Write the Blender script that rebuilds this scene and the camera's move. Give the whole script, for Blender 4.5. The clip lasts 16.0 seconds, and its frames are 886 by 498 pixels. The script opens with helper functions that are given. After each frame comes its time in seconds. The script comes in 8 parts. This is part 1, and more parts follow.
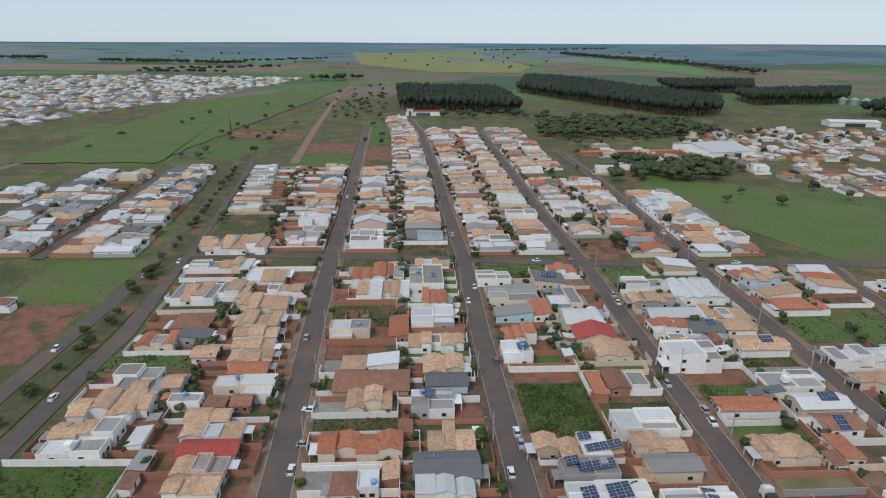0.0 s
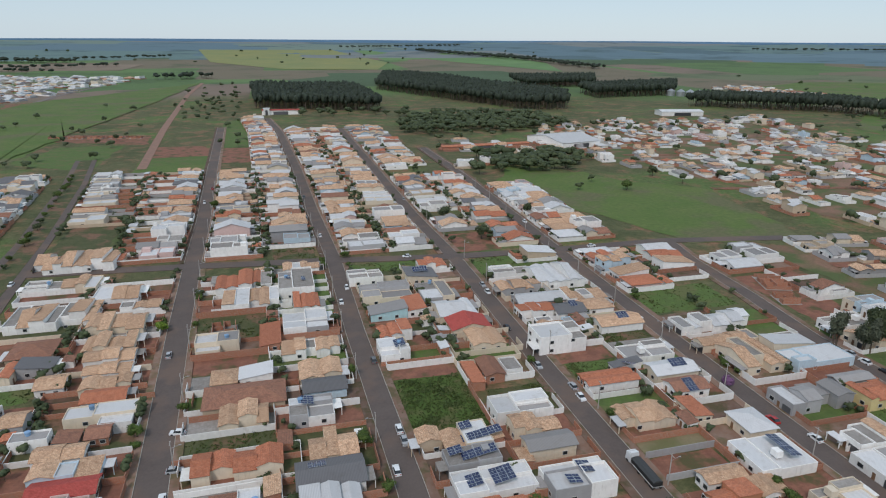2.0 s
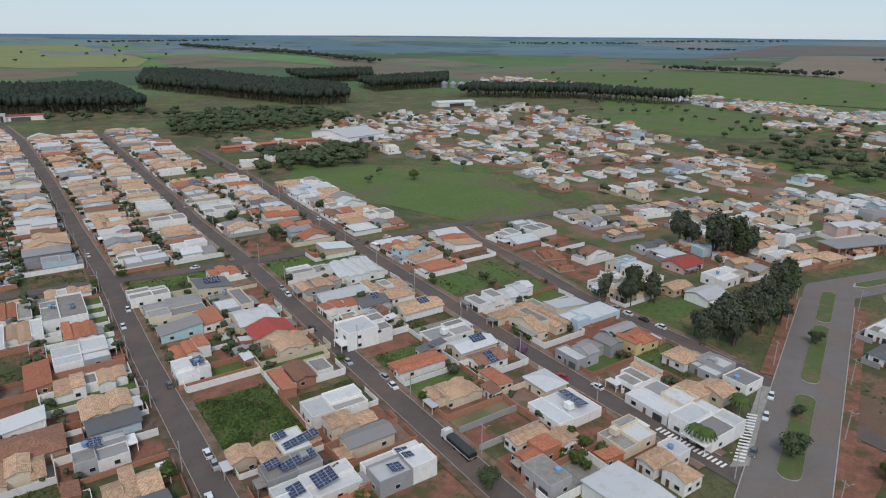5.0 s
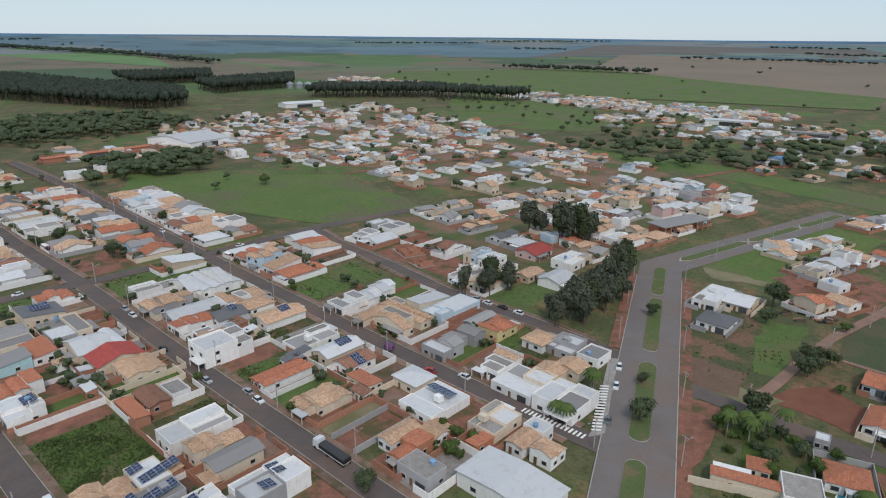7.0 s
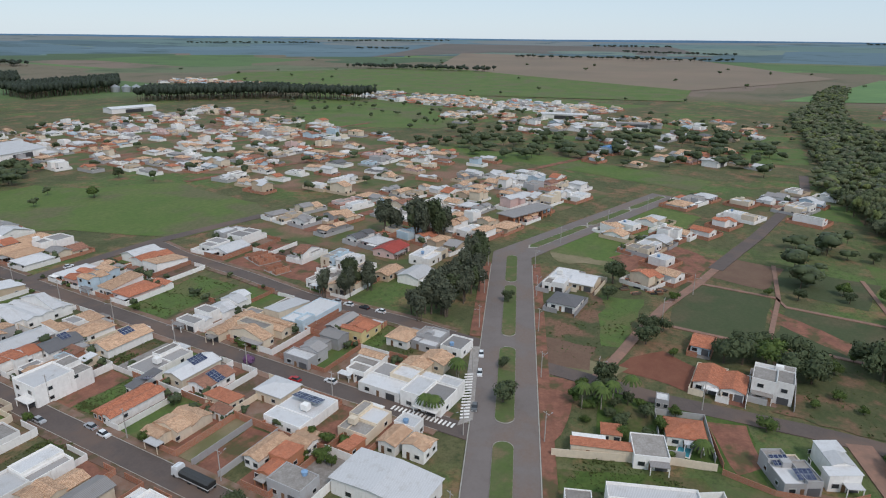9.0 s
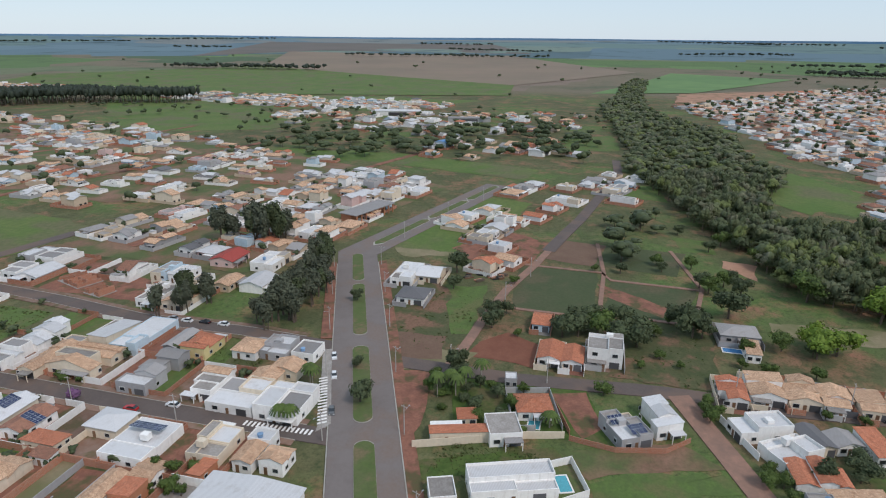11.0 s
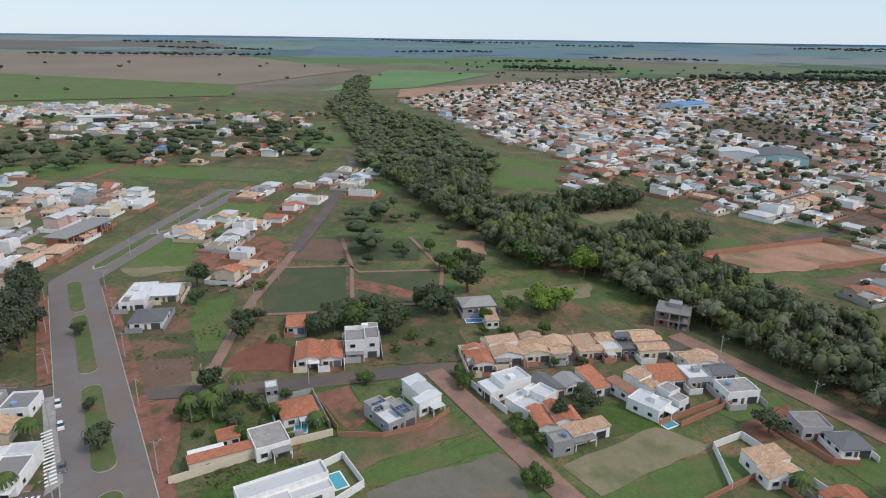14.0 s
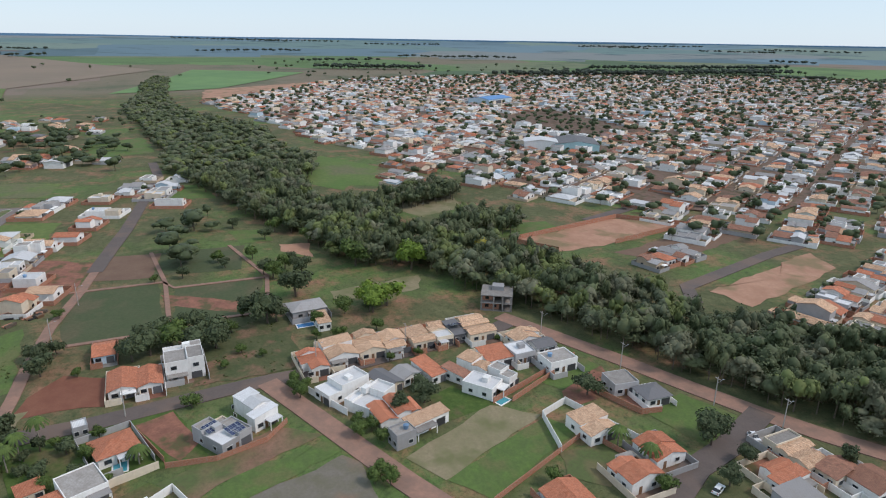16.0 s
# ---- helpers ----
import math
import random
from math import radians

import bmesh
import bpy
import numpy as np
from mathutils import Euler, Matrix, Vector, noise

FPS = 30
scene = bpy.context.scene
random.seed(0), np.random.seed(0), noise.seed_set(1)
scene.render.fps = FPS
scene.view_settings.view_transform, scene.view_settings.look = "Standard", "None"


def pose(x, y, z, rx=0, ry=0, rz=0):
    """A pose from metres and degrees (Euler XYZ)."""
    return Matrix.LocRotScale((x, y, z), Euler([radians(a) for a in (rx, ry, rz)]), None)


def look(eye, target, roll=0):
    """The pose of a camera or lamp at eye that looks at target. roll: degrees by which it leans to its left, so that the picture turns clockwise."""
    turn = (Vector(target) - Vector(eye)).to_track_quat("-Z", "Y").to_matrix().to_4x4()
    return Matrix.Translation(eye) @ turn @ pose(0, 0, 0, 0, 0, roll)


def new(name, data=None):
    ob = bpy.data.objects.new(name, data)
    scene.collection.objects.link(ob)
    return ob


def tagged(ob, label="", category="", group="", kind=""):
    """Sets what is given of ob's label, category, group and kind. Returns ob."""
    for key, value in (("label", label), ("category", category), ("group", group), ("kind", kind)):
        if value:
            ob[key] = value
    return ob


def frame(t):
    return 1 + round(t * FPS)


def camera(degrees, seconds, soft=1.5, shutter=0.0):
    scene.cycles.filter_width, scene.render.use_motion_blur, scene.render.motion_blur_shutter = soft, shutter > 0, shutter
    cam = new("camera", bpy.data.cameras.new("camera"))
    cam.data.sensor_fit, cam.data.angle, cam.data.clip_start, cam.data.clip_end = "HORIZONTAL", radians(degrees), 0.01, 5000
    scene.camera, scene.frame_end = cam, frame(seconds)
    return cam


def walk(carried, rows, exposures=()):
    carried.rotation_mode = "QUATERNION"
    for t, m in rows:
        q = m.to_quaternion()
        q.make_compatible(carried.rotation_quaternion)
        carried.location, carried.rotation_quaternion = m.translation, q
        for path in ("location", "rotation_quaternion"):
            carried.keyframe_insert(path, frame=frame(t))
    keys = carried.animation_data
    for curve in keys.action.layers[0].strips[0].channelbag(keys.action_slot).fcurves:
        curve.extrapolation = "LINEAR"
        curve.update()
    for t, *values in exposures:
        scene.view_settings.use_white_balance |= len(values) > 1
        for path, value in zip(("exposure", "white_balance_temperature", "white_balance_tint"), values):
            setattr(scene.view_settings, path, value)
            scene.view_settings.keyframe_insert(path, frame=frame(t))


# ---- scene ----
cam = camera(69.8, 16.0, soft=1.12)
PATH = [
    (0, (0.00, 0.00, 100.00), (4.43, 94.98, 69.02), 0.26),
    (0.5, (-0.08, 0.28, 100.04), (9.47, 94.86, 68.98), 0.26),
    (1, (-0.14, 0.55, 100.07), (14.52, 94.43, 68.90), 0.40),
    (1.5, (-0.19, 0.80, 100.10), (19.51, 93.73, 68.85), 0.42),
    (2, (-0.24, 1.04, 100.12), (24.43, 92.74, 68.77), 0.34),
    (2.5, (-0.27, 1.26, 100.13), (29.31, 91.47, 68.71), 0.37),
    (3, (-0.29, 1.47, 100.13), (34.11, 89.91, 68.58), 0.35),
    (3.5, (-0.30, 1.67, 100.13), (38.92, 88.05, 68.52), 0.43),
    (4, (-0.29, 1.84, 100.13), (43.72, 85.84, 68.40), 0.35),
    (6.5, (-0.11, 2.52, 100.00), (66.04, 70.43, 68.18), 0.61),
    (7, (-0.04, 2.61, 99.95), (69.94, 66.59, 68.18), 0.57),
    (7.5, (0.04, 2.68, 99.90), (73.64, 62.49, 68.17), 0.59),
    (8, (0.14, 2.74, 99.84), (77.07, 58.17, 68.09), 0.70),
    (8.5, (0.24, 2.79, 99.78), (80.32, 53.61, 68.09), 0.64),
    (11, (0.93, 2.79, 99.36), (92.81, 26.31, 67.64), 0.55),
    (11.5, (1.11, 2.75, 99.26), (94.38, 19.93, 67.57), 0.62),
    (12, (1.29, 2.69, 99.15), (95.54, 13.48, 67.52), 0.70),
    (12.5, (1.48, 2.62, 99.04), (96.27, 6.88, 67.45), 0.65),
    (13, (1.69, 2.53, 98.91), (96.55, 0.25, 67.36), 0.74),
    (13.5, (1.91, 2.43, 98.79), (96.38, -6.41, 67.22), 0.80),
    (14, (2.14, 2.31, 98.65), (95.77, -13.14, 67.11), 0.82),
    (14.5, (2.38, 2.18, 98.51), (94.71, -19.80, 67.01), 0.93),
    (15, (2.63, 2.03, 98.36), (93.18, -26.41, 66.87), 0.88),
    (15.5, (2.89, 1.87, 98.21), (91.19, -32.99, 66.77), 0.90),
    (16, (3.16, 1.69, 98.05), (88.72, -39.47, 66.65), 0.89),
]
walk(cam, [(t, look(eye, target, roll)) for t, eye, target, roll in PATH], [(0, -0.04, 6500, 12), (5, -0.06, 6500, 12), (8.5, 0.04, 6500, 13), (12, 0.14, 6500, 14), (14.5, 0.22, 6500, 14), (16, 0.25, 6500, 14)])

# ---- light: a high, thinly overcast sky ----
SUN_UP, SUN_TURN = 48.0, 215.0
world = bpy.data.worlds.new("sky")
scene.world = world
world.use_nodes = True
wn, wl = world.node_tree.nodes, world.node_tree.links
sky = wn.new("ShaderNodeTexSky")
sky.sky_type = "NISHITA"
sky.sun_disc = False
sky.sun_elevation, sky.sun_rotation = radians(SUN_UP), radians(SUN_TURN)
sky.altitude, sky.air_density, sky.dust_density, sky.ozone_density = 400, 1.0, 0.3, 1.0
veil = wn.new("ShaderNodeMix")
veil.data_type = "RGBA"
veil.inputs[0].default_value = 0.72
veil.inputs[7].default_value = (6.7, 8.6, 10.2, 1)  # thin even cloud
wl.new(sky.outputs[0], veil.inputs[6])
wl.new(veil.outputs[2], wn["Background"].inputs[0])
wn["Background"].inputs[1].default_value = 0.085
sun_data = bpy.data.lights.new("sun", "SUN")
sun_data.energy, sun_data.angle, sun_data.color = 1.65, radians(12), (1.0, 0.92, 0.85)
sun = new("sun", sun_data)
sun.matrix_world = look((0, 0, 300), (300 * -math.sin(radians(SUN_TURN)), 300 * -math.cos(radians(SUN_TURN)), 300 - 300 * math.tan(radians(SUN_UP))))


# ---- materials ----
def ramp_mix(nt, a, b, fac):
    mix = nt.nodes.new("ShaderNodeMix")
    mix.data_type = "RGBA"
    for socket, v in ((mix.inputs[6], a), (mix.inputs[7], b), (mix.inputs[0], fac)):
        if hasattr(v, "links") or hasattr(v, "is_output"):
            nt.links.new(v, socket)
        else:
            socket.default_value = (*v, 1) if isinstance(v, tuple) else v
    return mix.outputs[2]


def noise_fac(nt, coord, scale, lo, hi, detail=4.0, rough=0.6):
    n = nt.nodes.new("ShaderNodeTexNoise")
    n.inputs["Scale"].default_value, n.inputs["Detail"].default_value, n.inputs["Roughness"].default_value = scale, detail, rough
    if coord is not None:
        nt.links.new(coord, n.inputs["Vector"])
    r = nt.nodes.new("ShaderNodeMapRange")
    r.inputs[1].default_value, r.inputs[2].default_value = lo, hi
    nt.links.new(n.outputs[0], r.inputs[0])
    return r.outputs[0]


def start_mat(name, rough=0.85, metal=0.0):
    m = bpy.data.materials.new(name)
    m.use_nodes = True
    nt = m.node_tree
    b = nt.nodes["Principled BSDF"]
    b.inputs["Roughness"].default_value, b.inputs["Metallic"].default_value = rough, metal
    b.inputs["Specular IOR Level"].default_value = 0.25
    return m, nt, b


def position(nt):
    return nt.nodes.new("ShaderNodeNewGeometry").outputs["Position"]


def object_random(nt, lo, hi):
    r = nt.nodes.new("ShaderNodeMapRange")
    r.inputs[3].default_value, r.inputs[4].default_value = lo, hi
    nt.links.new(nt.nodes.new("ShaderNodeObjectInfo").outputs["Random"], r.inputs[0])
    return r.outputs[0]


def island_random(nt, lo, hi):
    r = nt.nodes.new("ShaderNodeMapRange")
    r.inputs[3].default_value, r.inputs[4].default_value = lo, hi
    nt.links.new(nt.nodes.new("ShaderNodeNewGeometry").outputs["Random Per Island"], r.inputs[0])
    return r.outputs[0]


def valued(nt, colour, value):
    h = nt.nodes.new("ShaderNodeHueSaturation")
    nt.links.new(colour, h.inputs["Color"])
    if hasattr(value, "is_output"):
        nt.links.new(value, h.inputs["Value"])
    else:
        h.inputs["Value"].default_value = value
    return h.outputs[0]


def bump(nt, b, height, strength, distance=0.05):
    n = nt.nodes.new("ShaderNodeBump")
    n.inputs["Strength"].default_value, n.inputs["Distance"].default_value = strength, distance
    nt.links.new(height, n.inputs["Height"])
    nt.links.new(n.outputs[0], b.inputs["Normal"])


def mottled(name, a, b_col, scale, lo=0.35, hi=0.65, fine=None, fine_scale=3.0, rough=0.9, metal=0.0, vary=0.0, grain=0.3, third=None, third_scale=0.03):
    """Two colours in patches, fine speckle over them, light relief."""
    m, nt, b = start_mat(name, rough, metal)
    p = position(nt)
    col = ramp_mix(nt, a, b_col, noise_fac(nt, p, scale, lo, hi))
    if third:
        col = ramp_mix(nt, col, third, noise_fac(nt, p, third_scale, 0.5, 0.62, 3.0))
    f = noise_fac(nt, p, fine_scale, 0.3, 0.7, 6.0, 0.7)
    if fine:
        mr = nt.nodes.new("ShaderNodeMath")
        mr.operation = "MULTIPLY"
        mr.inputs[1].default_value = 0.6
        nt.links.new(f, mr.inputs[0])
        col = ramp_mix(nt, col, fine, mr.outputs[0])
    if vary:
        col = valued(nt, col, object_random(nt, 1 - vary, 1 + vary))
    nt.links.new(col, b.inputs["Base Color"])
    bump(nt, b, f, grain, 0.1)
    return m


def painted(name, colour, vary=0.1, dirt=(0.32, 0.24, 0.17)):
    """Rendered and painted wall, with streaks and blotches of dirt."""
    m, nt, b = start_mat(name, 0.8)
    p = position(nt)
    col = valued(nt, ramp_mix(nt, colour, tuple(c * 0.9 for c in colour), noise_fac(nt, p, 0.7, 0.35, 0.65)), object_random(nt, 1 - vary, 1 + vary * 0.6))
    stretch = nt.nodes.new("ShaderNodeMapping")
    stretch.inputs["Scale"].default_value = (1.6, 1.6, 0.25)
    nt.links.new(p, stretch.inputs[0])
    col = ramp_mix(nt, col, dirt, noise_fac(nt, stretch.outputs[0], 1.0, 0.54, 1.15, 5.0, 0.7))
    nt.links.new(col, b.inputs["Base Color"])
    bump(nt, b, noise_fac(nt, p, 9.0, 0.2, 0.8), 0.15, 0.02)
    return m


def tiled(name, colour, worn, dark, vary=0.18, row=0.42, col_w=0.26, mould=0.62):
    """Clay roof tiles: rows down the slope, each tile a little different, with mould."""
    m, nt, b = start_mat(name, 0.85)
    uv = nt.nodes.new("ShaderNodeUVMap").outputs[0]
    brick = nt.nodes.new("ShaderNodeTexBrick")
    brick.offset = 0.0
    brick.inputs["Color1"].default_value, brick.inputs["Color2"].default_value = (*colour, 1), (*worn, 1)
    brick.inputs["Mortar"].default_value = (*dark, 1)
    brick.inputs["Scale"].default_value, brick.inputs["Brick Width"].default_value, brick.inputs["Row Height"].default_value = 1.0, col_w, row
    brick.inputs["Mortar Size"].default_value, brick.inputs["Mortar Smooth"].default_value = 0.03, 0.6
    nt.links.new(uv, brick.inputs["Vector"])
    p = position(nt)
    c = valued(nt, brick.outputs[0], object_random(nt, 1 - vary, 1 + vary))
    c = ramp_mix(nt, c, dark, noise_fac(nt, p, 0.9, 0.46, 0.76, 6.0, 0.75))
    c = ramp_mix(nt, c, worn, noise_fac(nt, p, 1.7, mould - 0.08, 0.72, 5.0, 0.65))
    nt.links.new(c, b.inputs["Base Color"])
    w = nt.nodes.new("ShaderNodeTexWave")
    w.inputs["Scale"].default_value = 1.2
    nt.links.new(uv, w.inputs["Vector"])
    bump(nt, b, w.outputs[1], 0.5, 0.06)
    return m


def sheeted(name, colour, vary=0.12, rough=0.55, rust=(0.3, 0.25, 0.2)):
    """Ribbed metal or fibre-cement sheets with stains along the fall."""
    m, nt, b = start_mat(name, rough)
    uv = nt.nodes.new("ShaderNodeUVMap").outputs[0]
    p = position(nt)
    w = nt.nodes.new("ShaderNodeTexWave")
    w.inputs["Scale"].default_value = 0.9
    nt.links.new(uv, w.inputs["Vector"])
    c = ramp_mix(nt, colour, tuple(v * 0.8 for v in colour), w.outputs[1])
    c = valued(nt, c, object_random(nt, 1 - vary, 1 + vary * 0.5))
    c = ramp_mix(nt, c, rust, noise_fac(nt, p, 0.4, 0.52, 1.1, 6.0, 0.7))
    nt.links.new(c, b.inputs["Base Color"])
    bump(nt, b, w.outputs[1], 0.4, 0.05)
    return m


def leafy(name, dark, light, yellow=None, kinds=None):
    m, nt, b = start_mat(name, 0.7)
    c = ramp_mix(nt, dark, light, island_random(nt, 0.0, 1.0))
    if yellow:
        c = ramp_mix(nt, c, yellow, noise_fac(nt, position(nt), 0.06, 0.55, 0.75, 2.0))
    if kinds:
        # trees of several kinds stand mixed
        vor = nt.nodes.new("ShaderNodeTexVoronoi")
        vor.inputs["Scale"].default_value = 0.1
        nt.links.new(position(nt), vor.inputs["Vector"])
        sp = nt.nodes.new("ShaderNodeSeparateColor")
        nt.links.new(vor.outputs["Color"], sp.inputs[0])
        rp = nt.nodes.new("ShaderNodeValToRGB")
        rp.color_ramp.interpolation = "CONSTANT"
        for n, k in enumerate(kinds):
            e = rp.color_ramp.elements[n] if n < 2 else rp.color_ramp.elements.new(n / len(kinds))
            e.position, e.color = n / len(kinds), (*k, 1)
        nt.links.new(sp.outputs[0], rp.inputs[0])
        c = ramp_mix(nt, c, rp.outputs[0], 0.65)
    c = valued(nt, c, noise_fac(nt, position(nt), 0.15, -0.3, 0.75, 3.0))
    nt.links.new(c, b.inputs["Base Color"])
    b.inputs["Subsurface Weight"].default_value = 0.0
    return m


def plain(name, colour, rough=0.5, metal=0.0, vary=0.0, spec=0.4, speck=0.85):
    m, nt, b = start_mat(name, rough, metal)
    b.inputs["Specular IOR Level"].default_value = spec
    c = ramp_mix(nt, colour, tuple(v * speck for v in colour), noise_fac(nt, position(nt), 2.5, 0.3, 0.7))
    if vary:
        c = valued(nt, c, object_random(nt, 1 - vary, 1 + vary))
    nt.links.new(c, b.inputs["Base Color"])
    return m


def bricked(name, colour, other, mortar):
    m, nt, b = start_mat(name, 0.9)
    uv = nt.nodes.new("ShaderNodeUVMap").outputs[0]
    t = nt.nodes.new("ShaderNodeTexBrick")
    t.inputs["Color1"].default_value, t.inputs["Color2"].default_value, t.inputs["Mortar"].default_value = (*colour, 1), (*other, 1), (*mortar, 1)
    t.inputs["Scale"].default_value, t.inputs["Brick Width"].default_value, t.inputs["Row Height"].default_value, t.inputs["Mortar Size"].default_value = 1.0, 0.3, 0.2, 0.015
    nt.links.new(uv, t.inputs["Vector"])
    p = position(nt)
    c = ramp_mix(nt, t.outputs[0], (0.3, 0.2, 0.14), noise_fac(nt, p, 0.6, 0.5, 0.9, 5.0))
    nt.links.new(valued(nt, c, object_random(nt, 0.85, 1.15)), b.inputs["Base Color"])
    return m


def field_patchwork(nt, p, scale, palette):
    """Crop fields of uneven shape, each in one of the palette's colours, streaked along the rows."""
    v = nt.nodes.new("ShaderNodeTexVoronoi")
    v.distance = "CHEBYCHEV"
    v.inputs["Scale"].default_value = scale
    nt.links.new(p, v.inputs["Vector"])
    sep = nt.nodes.new("ShaderNodeSeparateColor")
    nt.links.new(v.outputs["Color"], sep.inputs[0])
    cr = nt.nodes.new("ShaderNodeValToRGB")
    cr.color_ramp.interpolation = "CONSTANT"
    for n, col in enumerate(palette):
        e = cr.color_ramp.elements[n] if n < 2 else cr.color_ramp.elements.new(n / len(palette))
        e.position, e.color = n / len(palette), (*col, 1)
    nt.links.new(sep.outputs[0], cr.inputs[0])
    return cr.outputs[0]


def ground_material():
    """Town grass and red earth near by; a patchwork of crops farther out."""
    m, nt, b = start_mat("open_land", 0.95)
    p = position(nt)
    near = ramp_mix(nt, (0.078, 0.09, 0.038), (0.128, 0.12, 0.058), noise_fac(nt, p, 0.02, 0.35, 0.65, 5.0))
    near = ramp_mix(nt, near, (0.105, 0.16, 0.046), noise_fac(nt, p, 0.011, 0.5, 0.62, 5.0, 0.6))
    near = ramp_mix(nt, near, (0.3, 0.15, 0.095), noise_fac(nt, p, 0.045, 0.5, 0.66, 7.0, 0.7))
    near = ramp_mix(nt, near, (0.046, 0.066, 0.024), noise_fac(nt, p, 0.35, 0.48, 0.72, 6.0, 0.72))
    near = ramp_mix(nt, near, (0.165, 0.155, 0.075), noise_fac(nt, p, 0.11, 0.52, 0.74, 5.0, 0.7))
    near = ramp_mix(nt, near, (0.033, 0.052, 0.018), noise_fac(nt, p, 1.3, 0.5, 0.78, 5.0, 0.75))
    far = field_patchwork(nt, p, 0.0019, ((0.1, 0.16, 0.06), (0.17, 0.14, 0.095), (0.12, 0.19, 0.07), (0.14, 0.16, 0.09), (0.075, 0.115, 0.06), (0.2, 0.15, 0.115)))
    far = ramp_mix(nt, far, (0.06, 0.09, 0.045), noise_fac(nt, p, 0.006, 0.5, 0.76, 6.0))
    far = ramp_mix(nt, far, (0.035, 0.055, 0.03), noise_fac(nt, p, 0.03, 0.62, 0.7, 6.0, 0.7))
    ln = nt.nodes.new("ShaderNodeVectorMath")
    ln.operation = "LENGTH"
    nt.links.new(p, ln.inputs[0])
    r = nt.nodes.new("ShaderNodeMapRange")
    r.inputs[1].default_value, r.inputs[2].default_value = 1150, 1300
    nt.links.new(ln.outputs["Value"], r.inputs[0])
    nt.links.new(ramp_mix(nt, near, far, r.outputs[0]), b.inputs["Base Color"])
    bump(nt, b, noise_fac(nt, p, 1.2, 0.2, 0.8, 6.0, 0.7), 0.5, 0.25)
    return m


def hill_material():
    """Far hills: eucalyptus blocks, pasture and fallow land, with the blue of distance haze put into their colours."""
    m, nt, b = start_mat("hazed_far_hills", 1.0)
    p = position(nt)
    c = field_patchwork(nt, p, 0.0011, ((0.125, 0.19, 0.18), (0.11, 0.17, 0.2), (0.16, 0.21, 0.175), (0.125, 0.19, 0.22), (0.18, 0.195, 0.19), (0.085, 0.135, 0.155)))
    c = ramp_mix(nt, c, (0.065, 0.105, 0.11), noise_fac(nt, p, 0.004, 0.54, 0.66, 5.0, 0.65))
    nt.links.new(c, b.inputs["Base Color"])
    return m


